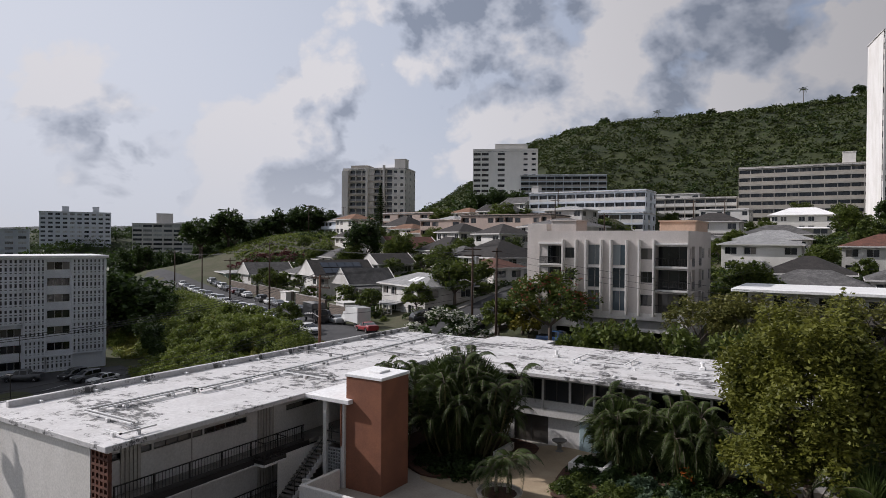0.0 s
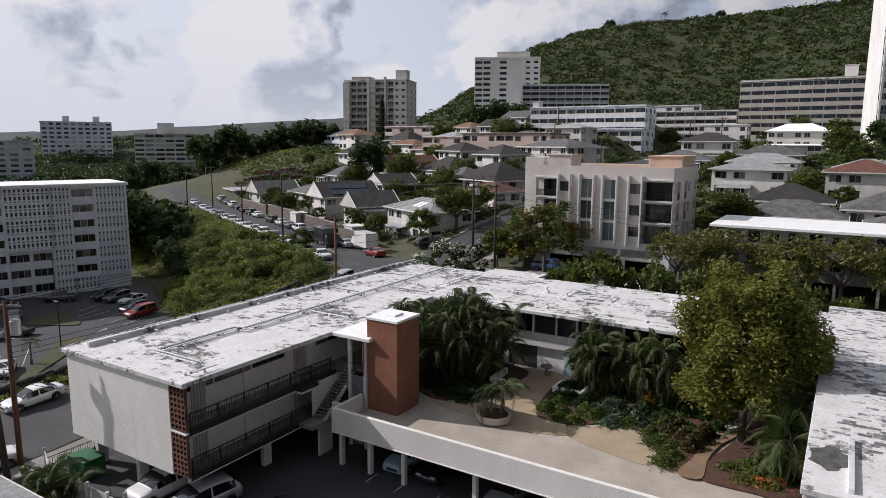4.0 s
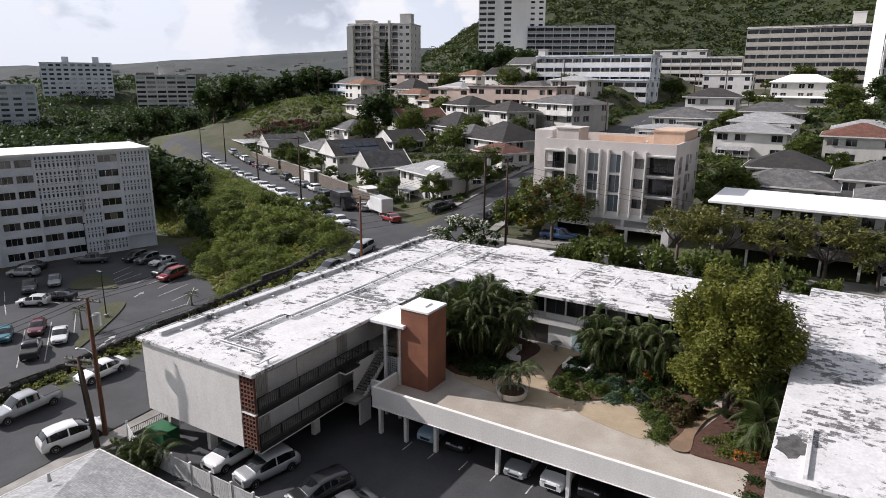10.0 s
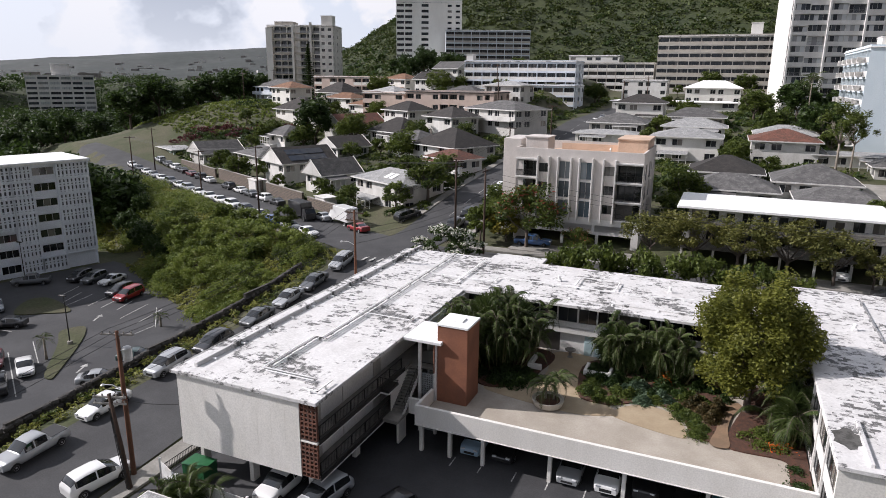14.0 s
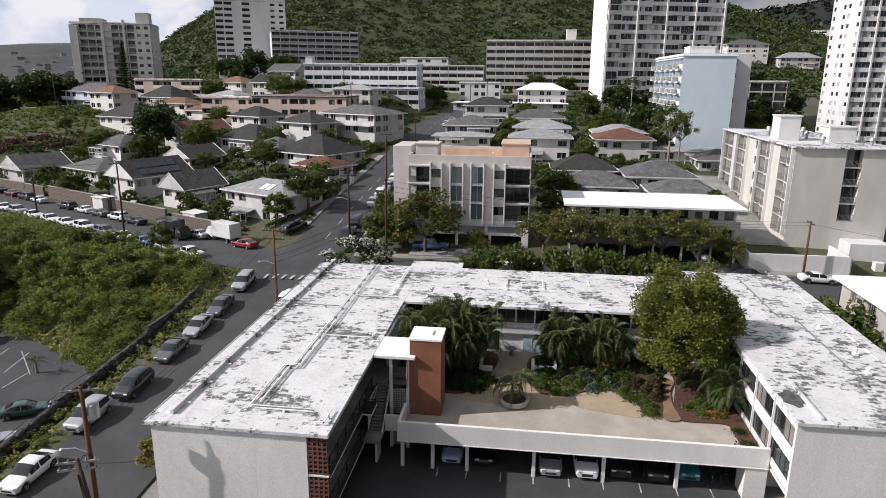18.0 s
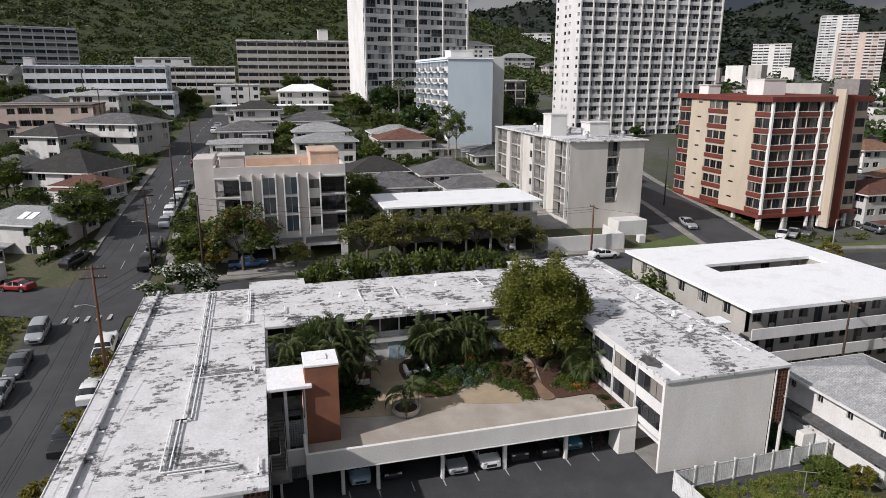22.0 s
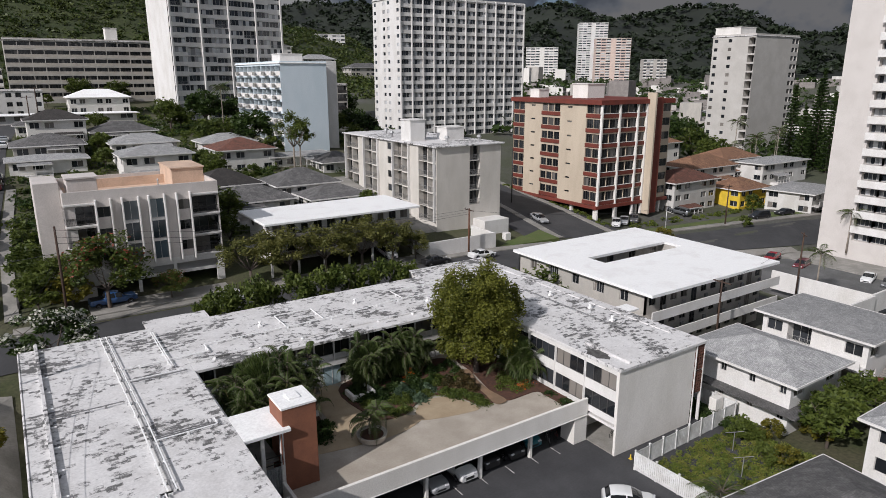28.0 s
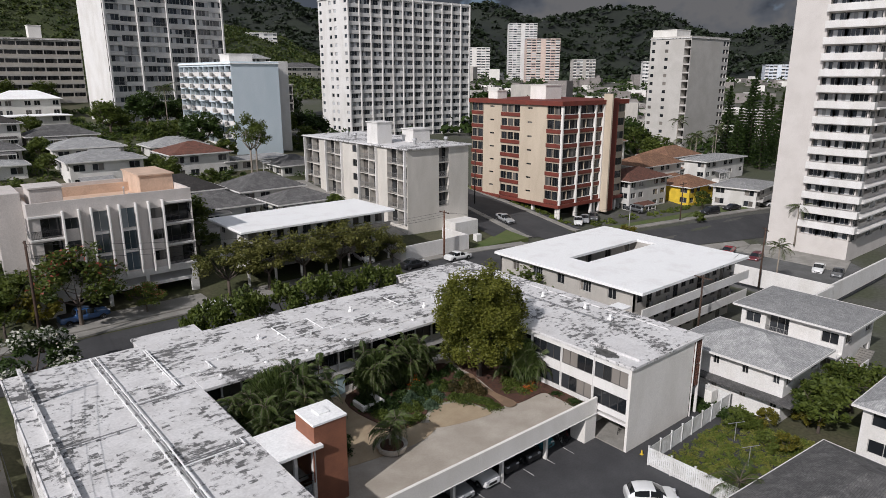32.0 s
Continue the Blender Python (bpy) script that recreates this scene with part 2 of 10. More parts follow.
def paint(name, color, rough=0.8, spots=None, amount=0.5, scale=0.6, grain=12.0, bump=0.15, metal=0.0, tone=0.12, rand=0.0, coat=0.0, stretch=(1, 1, 1), edge=0.1, spec=0.5):
    """A surface of one paint or mineral: broad stains towards the colour spots, fine grain, slight relief."""
    m = bpy.data.materials.new(name)
    m.use_nodes = True
    n, l = m.node_tree.nodes, m.node_tree.links
    b = n["Principled BSDF"]
    b.inputs["Roughness"].default_value, b.inputs["Metallic"].default_value = rough, metal
    b.inputs["Specular IOR Level"].default_value = spec
    if coat:
        b.inputs["Coat Weight"].default_value = coat
        b.inputs["Coat Roughness"].default_value = 0.06
    geo = n.new("ShaderNodeNewGeometry")
    mp = n.new("ShaderNodeMapping"); mp.inputs["Scale"].default_value = stretch
    l.new(geo.outputs["Position"], mp.inputs["Vector"])
    no = n.new("ShaderNodeTexNoise"); no.inputs["Scale"].default_value = scale; no.inputs["Detail"].default_value = 6; no.inputs["Roughness"].default_value = 0.62
    l.new(mp.outputs[0], no.inputs["Vector"])
    fi = n.new("ShaderNodeTexNoise"); fi.inputs["Scale"].default_value = grain; fi.inputs["Detail"].default_value = 3
    l.new(geo.outputs["Position"], fi.inputs["Vector"])
    cr = n.new("ShaderNodeValToRGB")
    cr.color_ramp.elements[0].position, cr.color_ramp.elements[1].position = 0.62 - amount * 0.3 - edge, 0.62 - amount * 0.3 + edge
    l.new(no.outputs["Fac"], cr.inputs[0])
    mx = n.new("ShaderNodeMix"); mx.data_type = "RGBA"
    l.new(cr.outputs[0], mx.inputs[0])
    mx.inputs[6].default_value = (*color, 1)
    mx.inputs[7].default_value = (*(spots or [c * 0.8 for c in color]), 1)
    hs = n.new("ShaderNodeHueSaturation")
    l.new(mx.outputs[2], hs.inputs["Color"])
    mr = n.new("ShaderNodeMapRange"); mr.inputs["To Min"].default_value, mr.inputs["To Max"].default_value = 1 - tone, 1 + tone
    mr.inputs["From Min"].default_value, mr.inputs["From Max"].default_value = 0.25, 0.75
    l.new(fi.outputs["Fac"], mr.inputs["Value"])
    val = mr.outputs[0]
    if rand:
        oi = n.new("ShaderNodeObjectInfo")
        r2 = n.new("ShaderNodeMapRange"); r2.inputs["To Min"].default_value, r2.inputs["To Max"].default_value = 1 - rand, 1 + rand
        l.new(oi.outputs["Random"], r2.inputs["Value"])
        mu = n.new("ShaderNodeMath"); mu.operation = "MULTIPLY"; l.new(val, mu.inputs[0]); l.new(r2.outputs[0], mu.inputs[1])
        val = mu.outputs[0]
    l.new(val, hs.inputs["Value"])
    l.new(hs.outputs[0], b.inputs["Base Color"])
    if bump:
        bp = n.new("ShaderNodeBump"); bp.inputs["Strength"].default_value = bump; bp.inputs["Distance"].default_value = 0.02
        l.new(fi.outputs["Fac"], bp.inputs["Height"]); l.new(bp.outputs[0], b.inputs["Normal"])
    return m


def glass_pane(name, dark, light, share):
    """Window glass before dark rooms, some with pale blinds drawn behind it."""
    m = bpy.data.materials.new(name)
    m.use_nodes = True
    n, l = m.node_tree.nodes, m.node_tree.links
    b = n["Principled BSDF"]
    b.inputs["Roughness"].default_value = 0.08
    b.inputs["Specular IOR Level"].default_value = 0.6
    oi = n.new("ShaderNodeObjectInfo")
    isl = n.new("ShaderNodeNewGeometry")
    add = n.new("ShaderNodeMath"); add.operation = "ADD"; l.new(oi.outputs["Random"], add.inputs[0]); l.new(isl.outputs["Random Per Island"], add.inputs[1])
    fr = n.new("ShaderNodeMath"); fr.operation = "FRACT"; l.new(add.outputs[0], fr.inputs[0])
    cr = n.new("ShaderNodeValToRGB"); cr.color_ramp.interpolation = "CONSTANT"
    e = cr.color_ramp.elements
    e[0].position, e[0].color = 0, (*dark, 1)
    e[1].position, e[1].color = 1 - share, (*light, 1)
    k = e.new((1 - share) * 0.6); k.color = (*[d * 1.9 + 0.006 for d in dark], 1)
    k = e.new(1 - share * 0.45); k.color = (*[c * 0.55 for c in light], 1)
    l.new(fr.outputs[0], cr.inputs[0]); l.new(cr.outputs[0], b.inputs["Base Color"])
    return m


def leaf_mat(name, a, bcol, thin=0.35):
    m = bpy.data.materials.new(name)
    m.use_nodes = True
    n, l = m.node_tree.nodes, m.node_tree.links
    b = n["Principled BSDF"]
    b.inputs["Roughness"].default_value = 0.55
    b.inputs["Specular IOR Level"].default_value = 0.3
    g = n.new("ShaderNodeNewGeometry"); oi = n.new("ShaderNodeObjectInfo")
    no = n.new("ShaderNodeTexNoise"); no.inputs["Scale"].default_value = 0.35; no.inputs["Detail"].default_value = 3
    l.new(g.outputs["Position"], no.inputs["Vector"])
    ad = n.new("ShaderNodeMath"); ad.operation = "MULTIPLY_ADD"; ad.inputs[1].default_value = 0.5
    l.new(g.outputs["Random Per Island"], ad.inputs[0]); l.new(no.outputs["Fac"], ad.inputs[2])
    a2 = n.new("ShaderNodeMath"); a2.operation = "MULTIPLY_ADD"; a2.inputs[1].default_value = 0.25; l.new(oi.outputs["Random"], a2.inputs[0]); l.new(ad.outputs[0], a2.inputs[2])
    cr = n.new("ShaderNodeValToRGB")
    cr.color_ramp.elements[0].position, cr.color_ramp.elements[0].color = 0.4, (*a, 1)
    cr.color_ramp.elements[1].position, cr.color_ramp.elements[1].color = 1.1, (*bcol, 1)
    l.new(a2.outputs[0], cr.inputs[0]); l.new(cr.outputs[0], b.inputs["Base Color"])
    tr = n.new("ShaderNodeBsdfTranslucent"); l.new(cr.outputs[0], tr.inputs[0])
    mi = n.new("ShaderNodeMixShader"); mi.inputs[0].default_value = thin
    l.new(b.outputs[0], mi.inputs[1]); l.new(tr.outputs[0], mi.inputs[2])
    l.new(mi.outputs[0], n["Material Output"].inputs[0])
    return m


def blocks_mat(name, color, mortar, sx, sz, rough=0.9, gap=0.02, wave=0.2):
    """Coursed masonry or shingle courses, by a brick pattern in world metres on the plane along x or y and z."""
    m = paint(name, color, rough)
    n, l = m.node_tree.nodes, m.node_tree.links
    b = n["Principled BSDF"]
    geo = n.new("ShaderNodeNewGeometry")
    sep = n.new("ShaderNodeSeparateXYZ"); l.new(geo.outputs["Position"], sep.inputs[0])
    ad = n.new("ShaderNodeMath"); l.new(sep.outputs[0], ad.inputs[0]); l.new(sep.outputs[1], ad.inputs[1])
    cb = n.new("ShaderNodeCombineXYZ"); l.new(ad.outputs[0], cb.inputs[0]); l.new(sep.outputs[2], cb.inputs[1])
    br = n.new("ShaderNodeTexBrick"); br.inputs["Scale"].default_value = 1.0
    br.inputs["Brick Width"].default_value, br.inputs["Row Height"].default_value, br.inputs["Mortar Size"].default_value = sx, sz, gap
    br.inputs["Color1"].default_value, br.inputs["Color2"].default_value = (*color, 1), (*[c * (1 - wave) for c in color], 1)
    br.inputs["Mortar"].default_value = (*mortar, 1)
    l.new(cb.outputs[0], br.inputs["Vector"])
    hs = [x for x in n if x.type == "HUE_SAT"][0]
    l.new(br.outputs["Color"], hs.inputs["Color"])
    return m


def roof_coat():
    """White roof coating on felt strips: faint seams, and blocky grey wear that gathers in some parts."""
    m = paint("white_roof_coating", (0.66, 0.648, 0.642), 0.7, (0.58, 0.566, 0.558), 0.3, 0.5, 6)
    n, l = m.node_tree.nodes, m.node_tree.links
    geo = n.new("ShaderNodeNewGeometry")

    def noise_at(scale, stretch, detail, rough):
        mp_ = n.new("ShaderNodeMapping"); mp_.inputs["Scale"].default_value = stretch
        l.new(geo.outputs["Position"], mp_.inputs["Vector"])
        q = n.new("ShaderNodeTexNoise"); q.inputs["Scale"].default_value = scale; q.inputs["Detail"].default_value = detail; q.inputs["Roughness"].default_value = rough
        l.new(mp_.outputs[0], q.inputs["Vector"])
        return q.outputs["Fac"]

    def m2(op, a, b, clamp=False):
        k = n.new("ShaderNodeMath"); k.operation = op; k.use_clamp = clamp
        for i, v in enumerate((a, b)):
            if isinstance(v, (int, float)):
                k.inputs[i].default_value = v
            else:
                l.new(v, k.inputs[i])
        return k.outputs[0]
    wide, small, fine = noise_at(0.22, (1, 1, 1), 3, 0.5), noise_at(2.4, (1, 1, 1), 6, 0.66), noise_at(9.0, (0.35, 1.6, 1), 4, 0.7)
    # felt strips: the coating wears off strip by strip, with ragged edges
    rag = n.new("ShaderNodeTexNoise"); rag.inputs["Scale"].default_value = 2.2; rag.inputs["Detail"].default_value = 4
    l.new(geo.outputs["Position"], rag.inputs["Vector"])
    amt = n.new("ShaderNodeVectorMath"); amt.operation = "SCALE"; amt.inputs[3].default_value = 0.20
    l.new(rag.outputs["Color"], amt.inputs[0])
    at = n.new("ShaderNodeVectorMath"); at.operation = "ADD"; l.new(geo.outputs["Position"], at.inputs[0]); l.new(amt.outputs[0], at.inputs[1])
    br = n.new("ShaderNodeTexBrick"); br.inputs["Scale"].default_value = 1.0
    br.inputs["Brick Width"].default_value, br.inputs["Row Height"].default_value, br.inputs["Mortar Size"].default_value = 0.62, 0.36, 0.008
    br.offset = 0.4
    br.inputs["Color1"].default_value, br.inputs["Color2"].default_value, br.inputs["Mortar"].default_value = (0.2, 0.2, 0.2, 1), (0.8, 0.8, 0.8, 1), (0.42, 0.42, 0.42, 1)
    l.new(at.outputs[0], br.inputs["Vector"])
    bw = n.new("ShaderNodeRGBToBW"); l.new(br.outputs["Color"], bw.inputs[0])
    s = m2("ADD", m2("MULTIPLY", small, 0.60), m2("MULTIPLY", fine, 0.42))
    s = m2("ADD", s, m2("MULTIPLY", m2("SUBTRACT", wide, 0.5), 0.80))
    s = m2("ADD", s, m2("MULTIPLY", m2("SUBTRACT", bw.outputs[0], 0.5), 0.36))
    # wear is heavier away from the freshly coated front end
    sp = n.new("ShaderNodeSeparateXYZ"); l.new(geo.outputs["Position"], sp.inputs[0])
    age = m2("DIVIDE", m2("ADD", m2("SUBTRACT", sp.outputs[1], 23.0), m2("MAXIMUM", m2("ADD", sp.outputs[0], 20.0), 0.0)), 16.0, True)
    s = m2("ADD", s, m2("MULTIPLY", m2("SUBTRACT", age, 1.0), 0.035))
    cr = n.new("ShaderNodeValToRGB")
    cr.color_ramp.elements[0].position, cr.color_ramp.elements[0].color = 0.552, (0, 0, 0, 1)
    cr.color_ramp.elements[1].position, cr.color_ramp.elements[1].color = 0.640, (1, 1, 1, 1)
    l.new(s, cr.inputs[0])
    hs = [x for x in n if x.type == "HUE_SAT"][0]
    old = [k for k in l if k.to_socket == hs.inputs["Color"]][0].from_socket
    seam = n.new("ShaderNodeMix"); seam.data_type = "RGBA"; seam.inputs[7].default_value = (0.60, 0.585, 0.58, 1)
    l.new(m2("MULTIPLY", br.outputs["Fac"], 0.35), seam.inputs[0]); l.new(old, seam.inputs[6])
    mx = n.new("ShaderNodeMix"); mx.data_type = "RGBA"; mx.inputs[7].default_value = (0.090, 0.088, 0.086, 1)
    l.new(m2("MULTIPLY", cr.outputs[0], 0.95), mx.inputs[0]); l.new(seam.outputs[2], mx.inputs[6]); l.new(mx.outputs[2], hs.inputs["Color"])
    return m


WHITE = paint("white_wall_paint", (0.70, 0.685, 0.665), 0.75, (0.62, 0.60, 0.57), 0.35, 0.35, 9, stretch=(1, 1, 0.35))
CREAM = paint("cream_wall_paint", (0.76, 0.735, 0.695), 0.8, (0.69, 0.665, 0.62), 0.4, 0.35, 9, stretch=(1, 1, 0.35))
# greyer than the white wall paint, and varied from house to house
HOUSEW = paint("off_white_house_paint", (0.60, 0.585, 0.56), 0.8, (0.50, 0.485, 0.455), 0.45, 0.4, 9, rand=0.14, stretch=(1, 1, 0.35))
GREYW = paint("grey_wall_paint", (0.47, 0.44, 0.40), 0.8, (0.38, 0.36, 0.33), 0.4, 0.35, 9, stretch=(1, 1, 0.35))
STONEW = paint("beige_wall_paint", (0.50, 0.46, 0.40), 0.8, (0.43, 0.39, 0.34), 0.4, 0.3, 8, stretch=(1, 1, 0.35))
TAN = paint("tan_wall_paint", (0.52, 0.44, 0.34), 0.8, (0.46, 0.385, 0.295), 0.4, 0.3, 8, stretch=(1, 1, 0.35))
PEACH = paint("peach_wall_paint", (0.60, 0.44, 0.33), 0.8, (0.50, 0.36, 0.27), 0.4, 0.4, 8)
PINK = paint("pink_wall_paint", (0.64, 0.51, 0.44), 0.8, (0.56, 0.44, 0.38), 0.4, 0.3, 8)
BLUEW = paint("pale_blue_wall_paint", (0.64, 0.72, 0.77), 0.75, (0.58, 0.67, 0.72), 0.4, 0.25, 6, stretch=(1, 1, 0.4))
PALEB = paint("bluish_white_wall_paint", (0.66, 0.70, 0.75), 0.75, (0.56, 0.60, 0.66), 0.4, 0.3, 8)
YELLOW = paint("yellow_wall_paint", (0.75, 0.52, 0.04), 0.75)
OXBLOOD = paint("dark_red_wall_paint", (0.17, 0.035, 0.022), 0.7, (0.13, 0.03, 0.02), 0.4, 0.5, 9)
TERRA = paint("terracotta_paint", (0.26, 0.105, 0.058), 0.85, (0.21, 0.085, 0.05), 0.5, 0.5, 14, bump=0.3)
BRICKB = paint("brown_block", (0.16, 0.065, 0.04), 0.9, (0.11, 0.05, 0.035), 0.5, 2.0, 14, rand=0.2)
GREYB = paint("grey_screen_block", (0.35, 0.36, 0.36), 0.9, (0.26, 0.27, 0.27), 0.5, 2.0, 14, rand=0.1)
ROOFW = roof_coat()
ROOFCLEAN = paint("fresh_white_roof_coating", (0.86, 0.86, 0.85), 0.6, (0.80, 0.79, 0.78), 0.15, 0.4, 6, edge=0.06)
ROOFG = paint("grey_roof_shingles", (0.135, 0.13, 0.128), 0.95, (0.085, 0.083, 0.082), 0.5, 0.9, 7, rand=0.2, bump=0.5, tone=0.3)
ROOFD = paint("dark_roof_shingles", (0.055, 0.048, 0.045), 0.95, (0.035, 0.032, 0.03), 0.5, 0.9, 7, rand=0.25, bump=0.5, tone=0.3)
ROOFL = paint("pale_grey_roof_shingles", (0.34, 0.34, 0.335), 0.95, (0.27, 0.27, 0.27), 0.5, 0.9, 7, rand=0.15, bump=0.5, tone=0.25)
ROOFR = paint("red_brown_roof_shingles", (0.16, 0.065, 0.045), 0.95, (0.11, 0.05, 0.035), 0.5, 0.9, 7, rand=0.1, bump=0.5, tone=0.25)
ROOFB = paint("brown_roof_shingles", (0.24, 0.13, 0.075), 0.95, (0.17, 0.09, 0.055), 0.5, 0.9, 7, rand=0.1, bump=0.5, tone=0.25)
ASPHALT = paint("asphalt", (0.056, 0.056, 0.058), 0.9, (0.042, 0.042, 0.044), 0.5, 0.25, 9, bump=0.4, tone=0.2)
PALETAR = paint("worn_pale_asphalt", (0.13, 0.13, 0.128), 0.9, (0.09, 0.09, 0.088), 0.5, 0.25, 9, bump=0.4, tone=0.2)
LOTTAR = paint("car_park_asphalt", (0.058, 0.058, 0.061), 0.85, (0.042, 0.042, 0.045), 0.5, 0.2, 9, bump=0.4, tone=0.2)
PAVE = paint("concrete_pavement", (0.30, 0.285, 0.26), 0.9, (0.22, 0.21, 0.19), 0.5, 0.4, 6)
DECK = paint("deck_concrete", (0.43, 0.385, 0.33), 0.85, (0.33, 0.29, 0.24), 0.55, 0.35, 8, edge=0.15)
PATH = paint("sandy_concrete", (0.40, 0.32, 0.215), 0.85, (0.32, 0.245, 0.16), 0.5, 0.5, 8, edge=0.15)
LINE = paint("road_paint", (0.55, 0.54, 0.52), 0.8, (0.26, 0.26, 0.25), 0.45, 2.5, 20)
SOIL = paint("red_mulch", (0.10, 0.042, 0.025), 0.95, (0.06, 0.03, 0.02), 0.5, 2.5, 18, bump=0.8, tone=0.4)
GRASS = paint("grass", (0.045, 0.054, 0.018), 0.95, (0.074, 0.070, 0.038), 0.4, 0.12, 3, bump=0.8, tone=0.35)
LAWN = paint("watered_lawn", (0.070, 0.105, 0.022), 0.95, (0.095, 0.115, 0.035), 0.4, 0.3, 5, bump=0.8, tone=0.3)
# shade behind openings put into a dark colour; gallery kickboards share it
DARKW = paint("recess_shade_and_kickboard", (0.05, 0.047, 0.045), 0.9)
RAILD = paint("dark_metal_rail", (0.035, 0.032, 0.030), 0.5, metal=0.4)
RAILG = paint("grey_metal_rail", (0.28, 0.28, 0.28), 0.5, metal=0.3)
STEEL = paint("galvanised_steel", (0.50, 0.50, 0.50), 0.45, metal=0.6)
TIMBER = paint("creosoted_pole_wood", (0.075, 0.045, 0.03), 0.9, (0.05, 0.03, 0.022), 0.5, 3.0, 14, stretch=(1, 1, 0.15))
RAWPOLE = paint("red_brown_pole_wood", (0.15, 0.062, 0.032), 0.9, (0.10, 0.045, 0.025), 0.5, 3.0, 14, stretch=(1, 1, 0.15))
BARK = paint("tree_bark", (0.12, 0.095, 0.075), 0.95, (0.07, 0.055, 0.045), 0.5, 3, 16, bump=0.6, stretch=(1, 1, 0.2))
PALEBARK = paint("pale_tree_bark", (0.33, 0.29, 0.24), 0.95, (0.20, 0.17, 0.14), 0.5, 3, 16, bump=0.5, stretch=(1, 1, 0.2))
LAVA = paint("lava_rock", (0.075, 0.068, 0.062), 0.95, (0.045, 0.042, 0.04), 0.5, 1.5, 10, rand=0.3, bump=0.8, tone=0.3)
CONC = paint("weathered_concrete", (0.32, 0.30, 0.27), 0.9, (0.19, 0.18, 0.165), 0.5, 0.5, 8)
DOORB = paint("pale_blue_door_paint", (0.40, 0.52, 0.55), 0.6)
FRAMEM = paint("window_frame_metal", (0.55, 0.54, 0.52), 0.5, metal=0.2)
FRAMED = paint("dark_window_frame", (0.10, 0.095, 0.09), 0.5, metal=0.2)
GLASS = glass_pane("window_glass", (0.016, 0.018, 0.021), (0.22, 0.20, 0.18), 0.22)
GLASSB = glass_pane("bluish_window_glass", (0.035, 0.050, 0.062), (0.26, 0.29, 0.31), 0.3)
GLASST = glass_pane("tower_window_glass", (0.026, 0.031, 0.038), (0.54, 0.55, 0.56), 0.40)
SOLAR = paint("solar_panel", (0.012, 0.014, 0.020), 0.15, coat=0.5, bump=0)
def shingled(m, amount=0.16, w=0.30, h=0.15):
    """Gives a roof material courses of single shingles of uneven tone."""
    n, l = m.node_tree.nodes, m.node_tree.links
    hs = [x for x in n if x.type == "HUE_SAT"][0]
    old = [k for k in l if k.to_socket == hs.inputs["Value"]][0].from_socket
    geo = n.new("ShaderNodeNewGeometry")
    br = n.new("ShaderNodeTexBrick"); br.inputs["Scale"].default_value = 1.0
    br.inputs["Brick Width"].default_value, br.inputs["Row Height"].default_value, br.inputs["Mortar Size"].default_value = w, h, 0.012
    a, b = 1 - amount, 1 + amount
    br.inputs["Color1"].default_value, br.inputs["Color2"].default_value, br.inputs["Mortar"].default_value = (a, a, a, 1), (b, b, b, 1), (0.6, 0.6, 0.6, 1)
    l.new(geo.outputs["Position"], br.inputs["Vector"])
    bw = n.new("ShaderNodeRGBToBW"); l.new(br.outputs["Color"], bw.inputs[0])
    mu = n.new("ShaderNodeMath"); mu.operation = "MULTIPLY"
    l.new(old, mu.inputs[0]); l.new(bw.outputs[0], mu.inputs[1]); l.new(mu.outputs[0], hs.inputs["Value"])


for roof_ in (ROOFG, ROOFD, ROOFL, ROOFR, ROOFB):
    shingled(roof_)
LEAF_D = leaf_mat("dark_leaves", (0.012, 0.026, 0.007), (0.045, 0.075, 0.016))
LEAF_M = leaf_mat("green_leaves", (0.026, 0.048, 0.010), (0.110, 0.140, 0.026))
LEAF_Y = leaf_mat("yellow_green_leaves", (0.045, 0.058, 0.010), (0.19, 0.165, 0.022))
LEAF_P = leaf_mat("palm_fronds", (0.012, 0.028, 0.008), (0.080, 0.110, 0.029), 0.24)
LEAF_H = leaf_mat("hill_scrub", (0.019, 0.033, 0.007), (0.072, 0.092, 0.019), 0.15)
LEAF_G = leaf_mat("bank_grass", (0.10, 0.118, 0.022), (0.25, 0.255, 0.058))
LEAF_S = leaf_mat("bank_scrub", (0.045, 0.080, 0.014), (0.175, 0.215, 0.040))
LEAF_R = leaf_mat("red_flowers", (0.25, 0.04, 0.03), (0.42, 0.13, 0.09))
LEAF_W = leaf_mat("white_flowers", (0.55, 0.54, 0.46), (0.75, 0.74, 0.66))
LEAF_O = leaf_mat("orange_red_flowers", (0.45, 0.06, 0.015), (0.55, 0.14, 0.02))
LEAF_B = leaf_mat("bougainvillea", (0.045, 0.012, 0.018), (0.10, 0.03, 0.03))
# cloud shade over the far range is put into this dark green
SHADEG = paint("cloud_shaded_far_scrub", (0.0050, 0.0085, 0.0062), 0.95, (0.0130, 0.0180, 0.0105), 0.5, 0.010, 0.06, bump=0, tone=0.35)

# ---- ground: one sheet from the car park to the mountains ----


def bow(x, y):
    """Distance north of the middle of the road that leaves the crossing to the west."""
    return (x + 52) * 0.447 + (y - 67) * 0.894


